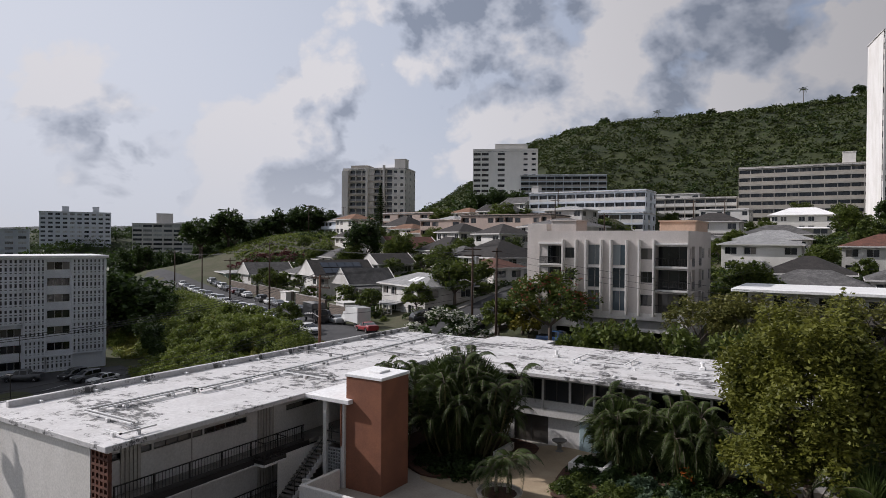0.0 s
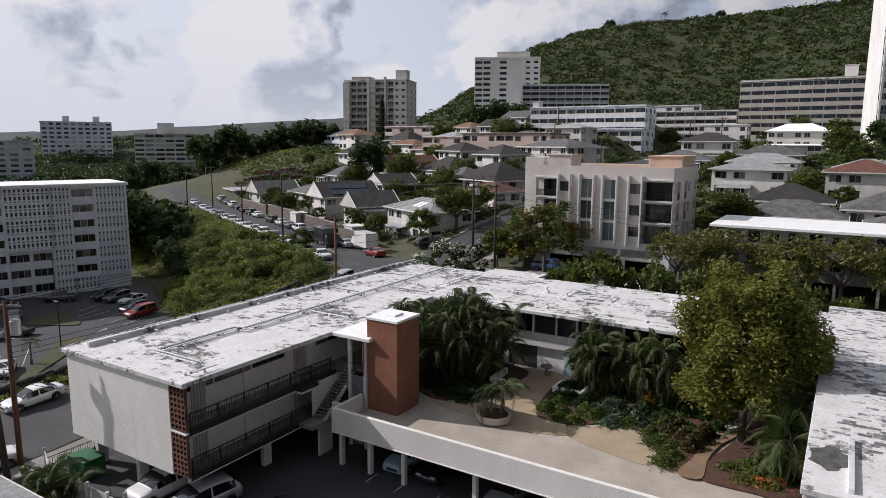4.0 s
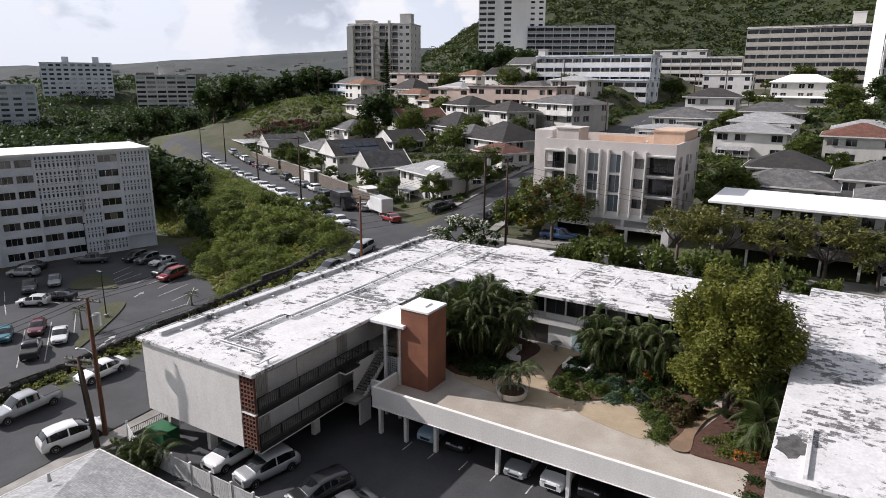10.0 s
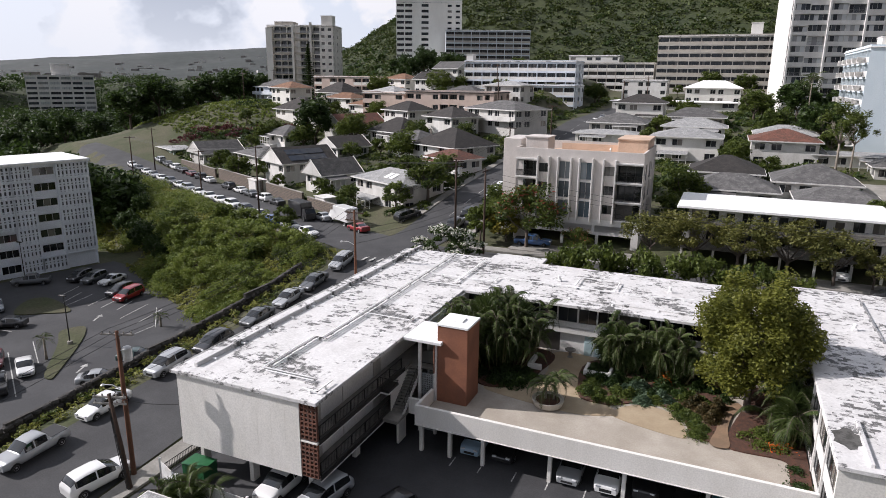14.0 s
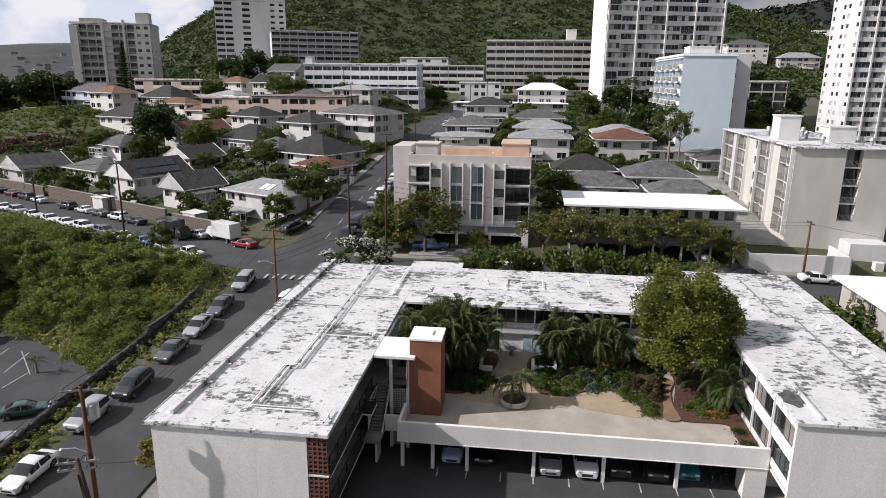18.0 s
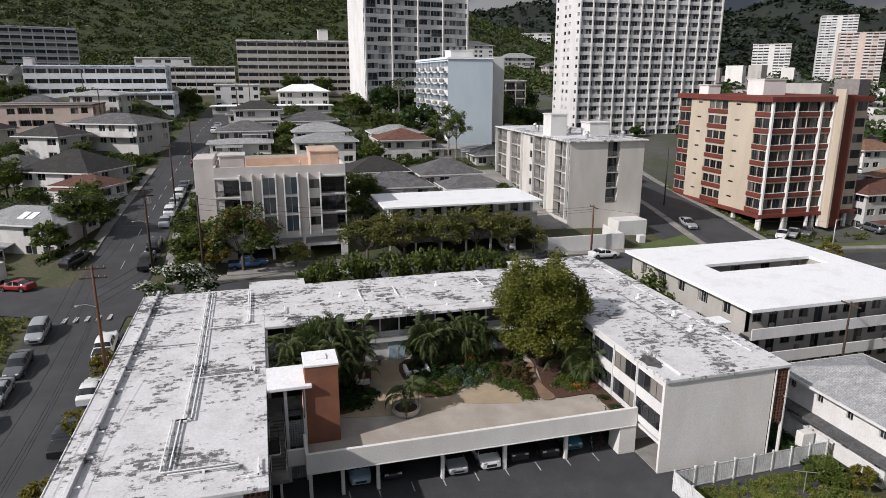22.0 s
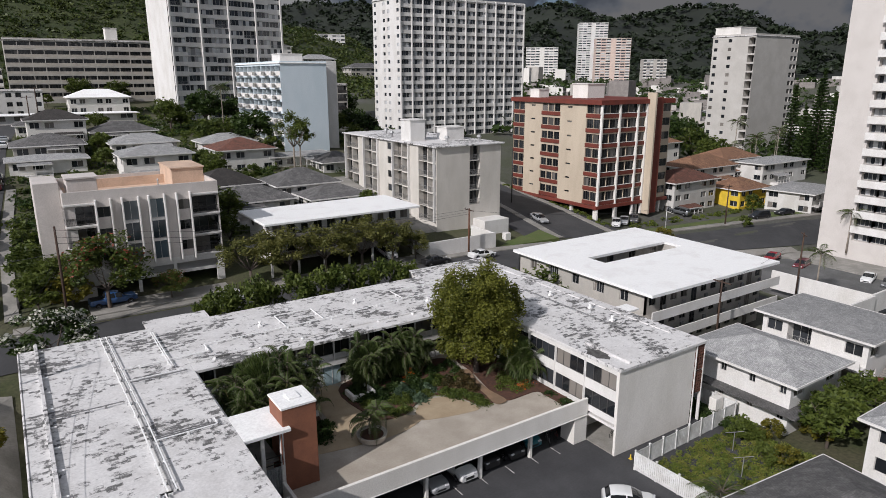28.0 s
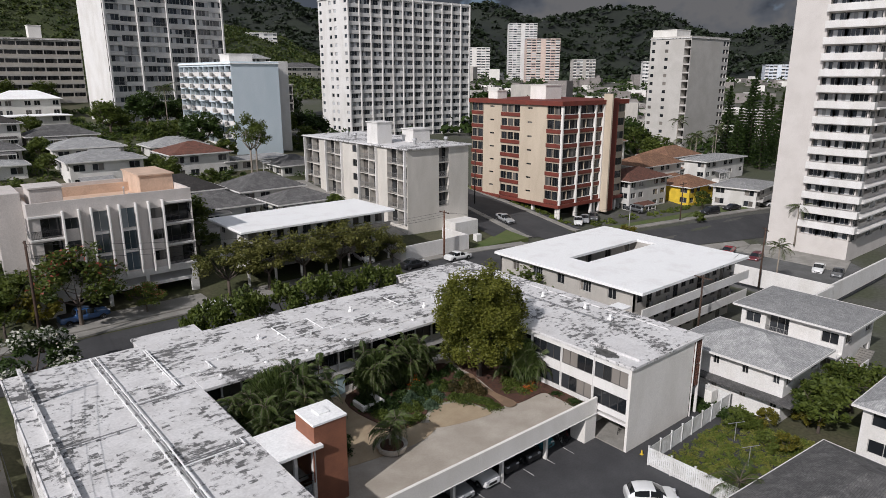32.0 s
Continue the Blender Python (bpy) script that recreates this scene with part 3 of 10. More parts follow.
STREET = ((-80, -2.5), (0, -0.8), (14, 0), (34, 1.2), (47, 2.1), (58, 3.7), (66, 4.5), (76, 5.0), (95, 8.2), (130, 12.8), (170, 17.5), (215, 20), (262, 24), (300, 29), (360, 34))
RIDGE = ((-180, 0.0), (-40, 0.3), (-35, 1.8), (-31.4, 3.3), (-24, 8.4), (-20.5, 9.4), (-12, 9.6), (-5, 9.9), (1, 10.2), (10, 8.6), (17.7, 5.4), (22, 4.3), (25.5, 2.7), (33, 0.6), (180, 0.0))
RANGE = ((-180, 0.4), (-75, 0.5), (-58, 1.0), (-47, 1.9), (-38, 2.5), (-30, 2.6), (-10, 3), (8, 4), (14, 5.0), (21, 5.9), (26, 6.1), (32, 4.6), (38, 5.0), (42.7, 6.0), (45.3, 5.0), (47, 4.5), (50, 5.1), (53, 5.5), (56.3, 5.2), (59, 4.0), (61, 3.2), (63.6, 3.5), (66.5, 3.8), (72, 2.6), (90, 1.5), (180, 0.5))


def near_z(x, y):
    s = lerp(y, STREET)
    east = s - ramp(20, 75, x) * min(max(0.045 * (y - 20), 0), 4.5)
    # the block of the white building is levelled
    flat = lerp(y, ((-80, -0.6), (0, 0), (49, 0), (60, 4.0), (66, 4.5), (72, 4.8)))
    flat -= ramp(15, 60, x) * lerp(y, ((40, 0), (60, 1.0), (72, 1.6)))
    k = ramp(-44, -41, x) * (1 - ramp(68, 76, y))
    z = east * (1 - k) + flat * k
    d = bow(x, y)
    north = 4.5 + 0.2 * max(0, d - 9)
    north = min(north, 30)
    low = -3.8 + ramp(-24, -8, d) * 8.3
    north += 9.5 * math.exp(-((x + 172) / 40) ** 2 - ((y - 165) / 36) ** 2)
    w = north if d > -7 else low
    k = 1 - ramp(-58.4, -57.6, x) if d < -7 else 1 - ramp(-62, -50, x)
    return z * (1 - k) + w * k


def ground_z(x, y):
    r = math.hypot(x, y)
    az = math.degrees(math.atan2(x, y))
    z = near_z(x, y)
    out = ramp(230, 420, r)
    plain = -6.0 + ramp(-30, 30, az) * 4
    if az > -40 and az < 60:
        plain += 26 * (1 - ramp(30, 60, abs(az - 5)))
    z = z * (1 - out) + plain * out
    top = 18 + 640 * math.tan(radians(lerp(az, RIDGE)))
    if top > z and r > 300:
        u = ramp(290, 640, r) if r < 640 else 1 - ramp(640, 1000, r)
        n = noise.fractal(Vector((x / 90, y / 90, 0.3)), 0.8, 2.0, 4) * 9 * u
        z += (top - z) * u ** 1.15 + n
    far = 18 + 2600 * math.tan(radians(lerp(az, RANGE)))
    if r > 1100:
        u = ramp(1150, 2600, r) if r < 2600 else 1
        gully = 0.9 - 2.2 * abs(noise.fractal(Vector((x / 520, y / 520, 1.3)), 0.8, 2.0, 4))
        z += max(far - z, 0) * u ** 1.6 + (gully - 0.75) * (70 if az > 0 else 18) * min(u, 0.75) * ramp(2700, 2500, r) * ramp(3, 20, far)
    return z


def spaced(lo, hi, step, end, grow=1.07):
    mid = list(np.arange(lo, hi + 0.01, step))
    up, down, s = [mid[-1]], [mid[0]], step
    while up[-1] < end:
        s = min(s * grow, 90)
        up.append(up[-1] + s)
        down.append(down[-1] - s)
    return down[:0:-1] + mid + up[1:]


def make_ground():
    xs, ys = spaced(-128, 110, 2.0, 3400), spaced(-20, 130, 2.0, 3400)
    me = bpy.data.meshes.new("ground")
    v = [(x, y, ground_z(x, y) - (0.03 if max(abs(x), abs(y)) < 250 else 0)) for y in ys for x in xs]
    nx = len(xs)
    f, s = [], []
    for j in range(len(ys) - 1):
        for i in range(nx - 1):
            f.append((j * nx + i, j * nx + i + 1, (j + 1) * nx + i + 1, (j + 1) * nx + i))
            r = math.hypot(xs[i], ys[j])
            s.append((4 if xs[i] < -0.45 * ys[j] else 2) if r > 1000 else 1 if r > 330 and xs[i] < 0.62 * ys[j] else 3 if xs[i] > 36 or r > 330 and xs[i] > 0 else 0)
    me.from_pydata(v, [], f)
    for m in (GRASS, HILL, SHADEG, TOWNG, HAZYG):
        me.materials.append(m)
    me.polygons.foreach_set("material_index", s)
    me.polygons.foreach_set("use_smooth", [True] * len(f))
    tagged(new("ground", me), "grassy sloping ground that rises to scrub-covered hills", "ground", kind="structure")


TOWNG = paint("town_ground", (0.085, 0.083, 0.075), 0.95, (0.060, 0.066, 0.038), 0.5, 0.06, 2, bump=0.4, tone=0.3)
# western slopes greyed: distance haze mixed into the base colour
HAZYG = paint("hazy_far_slopes", (0.052, 0.058, 0.056), 0.95, (0.036, 0.044, 0.042), 0.5, 0.006, 0.05, bump=0, tone=0.2)
HILL = paint("hill_scrub_ground", (0.020, 0.030, 0.007), 0.95, (0.036, 0.046, 0.011), 0.5, 0.03, 0.4, bump=0.6, tone=0.4)
make_ground()


def strip(name, pts, width, mat, lift, label, cat, thick=0.0, step=2.0, cross=4, z=None, kind="structure"):
    """A band of paving that follows the ground along a line."""
    P = [Vector((*p, 0)) for p in pts]
    line = []
    for a, b in zip(P, P[1:]):
        k = max(1, int((b - a).length / step))
        line += [a.lerp(b, i / k) for i in range(k)]
    line.append(P[-1])
    m = Mesh()
    rows = []
    for i, p in enumerate(line):
        d = (line[min(i + 1, len(line) - 1)] - line[max(i - 1, 0)]).normalized()
        nrm = Vector((d.y, -d.x, 0))
        row = []
        for c in range(cross + 1):
            q = p + nrm * width * (c / cross - 0.5)
            row.append((q.x, q.y, (ground_z(q.x, q.y) if z is None else z) + lift))
        rows.append(row)
    for a, b in zip(rows, rows[1:]):
        for c in range(cross):
            m.face((a[c], a[c + 1], b[c + 1], b[c]))
        if thick:
            for c, o in ((0, 1), (cross, -1)):
                q = [a[c], b[c], (b[c][0], b[c][1], b[c][2] - thick), (a[c][0], a[c][1], a[c][2] - thick)]
                m.face(q)
    return solid(name, m, [mat], label, cat, kind=kind)


def patch(name, poly, z, mat, label, cat, thick=0.15, kind="structure"):
    return solid(name, Mesh().prism(poly, z - thick, z), [mat], label, cat, kind=kind)


strip("road", [(-48.6, -60), (-48.6, 58)], 10.0, ASPHALT, 0.05, "dark worn asphalt street beside the white apartment block", "road")
strip("road", [(-48.6, 58), (-48.3, 66), (-47.4, 78), (-46.4, 100), (-44.6, 130), (-43, 170), (-38, 215)], 9.0, ASPHALT, 0.06, "dark asphalt street climbing to the hill", "road")
strip("road", [(-50, 66.5), (30, 66.5), (50, 64), (120, 52), (220, 30)], 9.0, ASPHALT, 0.075, "dark asphalt cross street behind the white block", "road")
strip("road", [(-49, 66.5), (-61, 71.5), (-124, 103), (-190, 128)], 9.6, ASPHALT, 0.09, "asphalt street lined with parked cars on both sides", "road")
strip("road", [(50, 40), (51, 70), (54, 100), (60, 140), (66, 170)], 10.0, ASPHALT, 0.09, "dark asphalt street between two apartment blocks", "road")
strip("road", [(-176, 176), (-152, 184), (-126, 196)], 7.0, ASPHALT, 0.3, "asphalt lane across the knoll", "road")
strip("road", [(100, 88), (160, 180), (240, 300), (300, 400)], 9.0, ASPHALT, 0.06, "distant asphalt avenue leading to the mountains", "road")
strip("driveway", [(18.8, 83), (18.8, 120)], 7.4, PAVE, 0.07, "pale concrete drive beside the beige block", "driveway")
strip("forecourt", [(44, 74), (45.5, 100), (49, 128)], 13.0, LOTTAR, 0.055, "dark asphalt forecourt beside the beige block", "car park")
strip("forecourt", [(58.0, 76), (60, 112)], 7.0, LOTTAR, 0.055, "dark asphalt forecourt under the red-banded block", "car park")
# pavements with kerbs
strip("pavement", [(63, 69.4), (120, 59.6)], 1.8, PAVE, 0.2, "pale concrete pavement with kerb", "pavement", 0.2, cross=1)
strip("pavement", [(60, 56.4), (84, 52.2)], 1.8, PAVE, 0.2, "pale concrete pavement with kerb", "pavement", 0.2, cross=1)
strip("pavement", [(58.4, 74), (60.6, 104), (66, 140)], 1.6, PAVE, 0.2, "pale concrete pavement with kerb", "pavement", 0.2, cross=1)
strip("pavement", [(44.0, 74), (46.4, 100), (52, 140)], 1.6, PAVE, 0.2, "pale concrete pavement with kerb", "pavement", 0.2, cross=1)
strip("lawn", [(64, 72.2), (118, 62.8)], 3.4, LAWN, 0.14, "trimmed green lawn strip before the houses", "lawn", cross=2)
strip("pavement", [(-42.4, -20), (-42.4, 58)], 1.6, PAVE, 0.2, "pale concrete pavement with kerb", "pavement", 0.2, cross=1)
strip("pavement", [(-36, 60.8), (40, 60.8)], 1.6, PAVE, 0.22, "pale concrete pavement with kerb", "pavement", 0.2, cross=1)
strip("pavement", [(-41, 72.4), (12, 72.4), (40, 71.5)], 1.8, PAVE, 0.22, "pale concrete pavement with kerb", "pavement", 0.2, cross=1)
strip("pavement", [(-41.0, 76), (-40.8, 100), (-39, 130)], 1.5, PAVE, 0.2, "pale concrete pavement with kerb", "pavement", 0.2, cross=1)
strip("pavement", [(-52.6, 84), (-51.6, 100), (-49.6, 130)], 1.5, PAVE, 0.2, "pale concrete pavement with kerb", "pavement", 0.2, cross=1)
patch("car_park", [(-41.4, 3), (16, 3), (16, 26), (12, 48), (-41.4, 48)], 0.03, LOTTAR, "dark asphalt car park under the white block", "car park")
patch("car_park", [(-120, -10), (-58.2, -10), (-58.2, 45), (-74, 60), (-105, 66), (-112, 44)], -3.74, LOTTAR, "lower asphalt car park with painted bays", "car park")

# ---- buildings ----


@lru_cache(None)
def window_mesh(w, h, kind, frame_mat, glass_mat):
    """A window w by h seen from -y, standing on z = 0 and centred on x = 0: frame with mullions, panes set back."""
    fr, pa = Mesh(), Mesh()
    t = 0.05
    n = {"single": 1, "double": 2, "triple": 3, "quad": 4, "door": 2}[kind]
    fr.box(-w / 2, -0.04, 0, w / 2, 0.02, t).box(-w / 2, -0.04, h - t, w / 2, 0.02, h)
    for i in range(n + 1):
        x = -w / 2 + (w - t) * i / n
        fr.box(x, -0.04, t, x + t, 0.02, h - t)
    for i in range(n):
        a = -w / 2 + (w - t) * i / n + t
        b = -w / 2 + (w - t) * (i + 1) / n
        pa.box(a, -0.005, t, b, 0.02, h - t)
    return fr.data("window_frame", [frame_mat]), pa.data("pane", [glass_mat])


@lru_cache(None)
def far_window(w, h, kind, frame_mat, glass_mat):
    """The same in one mesh, for buildings far off."""
    m = Mesh()
    n, t = {"single": 1, "double": 2, "triple": 3, "quad": 4, "door": 2}[kind], 0.07
    m.face([(-w / 2, -0.05, 0), (w / 2, -0.05, 0), (w / 2, -0.05, t), (-w / 2, -0.05, t)])
    for i in range(n):
        a, b = -w / 2 + (w - t) * i / n + t, -w / 2 + (w - t) * (i + 1) / n
        m.box(a, -0.01, t, b, 0.0, h - t, 1, "betwn")
        m.box(b, -0.05, t, b + t, 0.0, h - t, 0, "btn")
    return m.data("window", [frame_mat, glass_mat])


@lru_cache(None)
def rail_mesh(w, style, mat):
    m = Mesh()
    if style == "solid":
        m.box(-w / 2, -0.10, -0.05, w / 2, 0.0, 1.0)
    elif style == "bars":
        m.box(-w / 2, -0.05, 0.95, w / 2, 0.0, 1.0).box(-w / 2, -0.05, 0.08, w / 2, 0.0, 0.13)
        k = max(4, int(w / 0.16))
        for i in range(k + 1):
            x = -w / 2 + w * i / k
            m.box(x - 0.012, -0.035, 0.13, x + 0.012, -0.012, 0.95, skip="tb")
    return m.data("railing", [mat])


# bay kinds: share of the bay's width, sill, head, depth, window kind, railing
BAY = {
    "w": (0.62, 0.95, 2.25, 0.18, "double", ""), "W": (0.86, 0.9, 2.3, 0.2, "quad", ""), "s": (0.42, 1.2, 2.15, 0.15, "double", ""),
    "b": (0.92, 0.06, 2.45, 1.2, "triple", "bars"), "B": (0.94, 0.06, 2.4, 1.1, "quad", "solid"), "v": (0.72, 0.15, 2.6, 0.25, "double", ""),
    "t": (0.9, 0.75, 2.3, 0.35, "triple", ""), "o": (0.9, 0.05, 2.3, 3.0, "", ""), "n": (0.5, 1.0, 2.1, 0.15, "single", ""),
}


def facade(wall, thing_ob, w, floors, fh, bays, turn, shift, base, mats, split=True, opts=None, bulk=None):
    """One side of a block. bays: a letter for each bay, '.' for blank wall; one string, or a list with one string a floor."""
    frame_mat, glass_mat, rail_mat = mats
    M = shift @ turn
    q = lambda u, d, z: tuple(M @ Vector((u, d, z)))
    for fl in range(floors):
        row = bays if isinstance(bays, str) else bays[min(fl, len(bays) - 1)]
        bw = w / len(row)
        z0 = base + fl * fh
        z1 = z0 + fh
        run = None
        for i, k in enumerate(row + "#"):
            if k == "." and run is None:
                run = i
            if k != "." and run is not None:
                a, b = -w / 2 + run * bw, -w / 2 + i * bw
                wall.face((q(a, 0, z0), q(b, 0, z0), q(b, 0, z1), q(a, 0, z1)))
                run = None
            if k in ".#":
                continue
            share, sill, head, dep, kind, rail = (opts or {}).get(k) or BAY[k]
            a, b = -w / 2 + i * bw, -w / 2 + (i + 1) * bw
            c = (a + b) / 2
            o0, o1 = c - share * bw / 2, c + share * bw / 2
            s, h = z0 + sill, z0 + min(head, fh - 0.08)
            for pts in (((a, z0), (b, z0), (b, s), (a, s)), ((a, h), (b, h), (b, z1), (a, z1)), ((a, s), (o0, s), (o0, h), (a, h)), ((o1, s), (b, s), (b, h), (o1, h))):
                wall.face([q(u, 0, z) for u, z in pts])
            for (u0, w0), (u1, w1) in (((o0, s), (o1, s)), ((o1, s), (o1, h)), ((o1, h), (o0, h)), ((o0, h), (o0, s))):
                wall.face([q(u0, 0, w0), q(u1, 0, w1), q(u1, dep, w1), q(u0, dep, w0)])
            # openings without a window: shade is painted onto the back face
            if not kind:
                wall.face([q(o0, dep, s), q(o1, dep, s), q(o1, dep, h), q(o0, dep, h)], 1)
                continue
            fm, pm = window_mesh(round(o1 - o0, 2), round(h - s, 2), kind, frame_mat, glass_mat)
            if bulk is not None:
                # far off: windows and rails go into one mass
                e = -0.02 + dep
                bulk.face([q(o0, e, s), q(o1, e, s), q(o1, e, h), q(o0, e, h)], 1)
                k2 = {"single": 1, "double": 2, "triple": 3, "quad": 4, "door": 2}[kind]
                for i2 in range(1, k2):
                    u = o0 + (o1 - o0) * i2 / k2
                    bulk.face([q(u - 0.06, e - 0.04, s), q(u + 0.06, e - 0.04, s), q(u + 0.06, e - 0.04, h), q(u - 0.06, e - 0.04, h)], 0)
                if rail:
                    bulk.face([q(o0, 0.05, s), q(o1, 0.05, s), q(o1, 0.05, s + 1), q(o0, 0.05, s + 1)], 2)
                continue
            if split:
                win = part("window", fm, None, thing_ob, at=M @ Matrix.Translation((c, dep - 0.02, s)))
                part("pane", pm, None, win)
            else:
                part("window", far_window(round(o1 - o0, 2), round(h - s, 2), kind, frame_mat, glass_mat), None, thing_ob, at=M @ Matrix.Translation((c, dep - 0.02, s)))
            if rail == "solid" and not split:
                for z_, d0 in ((s, 0.0), (s, 0.12)):
                    wall.face([q(o0, d0, z_), q(o1, d0, z_), q(o1, d0, z_ + 1.0), q(o0, d0, z_ + 1.0)], 2)
                wall.face([q(o0, 0.0, s + 1), q(o1, 0.0, s + 1), q(o1, 0.12, s + 1), q(o0, 0.12, s + 1)], 2)
            elif rail:
                part("balcony_railing", rail_mesh(round(o1 - o0, 2), rail, rail_mat), None, thing_ob, at=M @ Matrix.Translation((c, 0.06, s)))


def block(name, label, x0, y0, x1, y1, z0, floors, fh, mats, sides, turn=0.0, roof=0.5, roof_mat=None, slabs=0.0, slab_mat=None, over=0.25, deep=3.0, category="building", opts=None, group="", far=False):
    """An apartment block on the rectangle x0..x1, y0..y1 (before its turn about its middle) with bays on its sides s, e, n, w."""
    wall_mat, frame_mat, glass_mat, rail_mat = mats
    cx, cy, w, d = (x0 + x1) / 2, (y0 + y1) / 2, x1 - x0, y1 - y0
    T = thing(name, label, category, pose(cx, cy, z0, 0, 0, turn), group)
    H = floors * fh
    bulk = Mesh() if far == 2 else None
    wall = Mesh()
    wall.box(-w / 2, -d / 2, -deep, w / 2, d / 2, 0, skip="tb")
    for key, length, rz, off in (("s", w, 0, (0, -d / 2, 0)), ("e", d, 90, (w / 2, 0, 0)), ("n", w, 180, (0, d / 2, 0)), ("w", d, 270, (-w / 2, 0, 0))):
        facade(wall, T, length, floors, fh, sides.get(key, "."), pose(0, 0, 0, 0, 0, rz), Matrix.Translation(off), 0, (frame_mat, glass_mat, rail_mat), opts=opts, split=not far, bulk=bulk)
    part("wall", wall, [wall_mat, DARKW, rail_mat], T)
    if bulk:
        tagged(part("glazing", bulk, [frame_mat, glass_mat, rail_mat], T), kind="stuff")
    r = Mesh()
    r.cbox(-w / 2 - over, -d / 2 - over, H, w / 2 + over, d / 2 + over, H + 0.25, 0.04)
    part("roof", r, [roof_mat or ROOFW], T)
    if roof > 0.3:
        p = Mesh()
        a = 0.22
        zz = H + roof
        p.box(-w / 2, -d / 2, H + 0.25, w / 2, -d / 2 + a, zz).box(-w / 2, d / 2 - a, H + 0.25, w / 2, d / 2, zz)
        p.box(-w / 2, -d / 2 + a, H + 0.25, -w / 2 + a, d / 2 - a, zz).box(w / 2 - a, -d / 2 + a, H + 0.25, w / 2, d / 2 - a, zz)
        part("parapet", p, [wall_mat], T)
    if slabs:
        for f in range(1, floors):
            s = Mesh().box(-w / 2 - slabs, -d / 2 - slabs, f * fh - 0.14, w / 2 + slabs, d / 2 + slabs, f * fh + 0.06)
            part("floor_slab", s, [slab_mat or wall_mat], T)
    return T


def penthouse(T, x0, y0, x1, y1, z0, z1, mat, name="lift_house"):
    m = Mesh().cbox(x0, y0, z0, x1, y1, z1, 0.05)
    m.box(x0 - 0.15, y0 - 0.15, z1, x1 + 0.15, y1 + 0.15, z1 + 0.18)
    return part(name, m, [mat], T)


def hip(m, x0, y0, x1, y1, z, rise, over=0.7, gable=False, thick=0.14):
    """A hipped or gabled roof over a rectangle, with a fascia."""
    x0, y0, x1, y1 = x0 - over, y0 - over, x1 + over, y1 + over
    w, d = x1 - x0, y1 - y0
    if w >= d:
        k = 0 if gable else d / 2
        a, b = (x0 + k, (y0 + y1) / 2, z + rise), (x1 - k, (y0 + y1) / 2, z + rise)
        c = [(x0, y0, z), (x1, y0, z), (x1, y1, z), (x0, y1, z)]
        m.face((c[0], c[1], b, a)); m.face((c[2], c[3], a, b))
        m.face((c[1], c[2], b), 1 if gable else 0); m.face((c[3], c[0], a), 1 if gable else 0)
    else:
        k = 0 if gable else w / 2
        a, b = ((x0 + x1) / 2, y0 + k, z + rise), ((x0 + x1) / 2, y1 - k, z + rise)
        c = [(x0, y0, z), (x1, y0, z), (x1, y1, z), (x0, y1, z)]
        m.face((c[1], c[2], b, a)); m.face((c[3], c[0], a, b))
        m.face((c[0], c[1], a), 1 if gable else 0); m.face((c[2], c[3], b), 1 if gable else 0)
    for p, q in zip(c, c[1:] + c[:1]):
        m.face((p, q, (q[0], q[1], z - thick), (p[0], p[1], z - thick)), 1)
    m.face([(p[0], p[1], z - thick) for p in reversed(c)], 1)


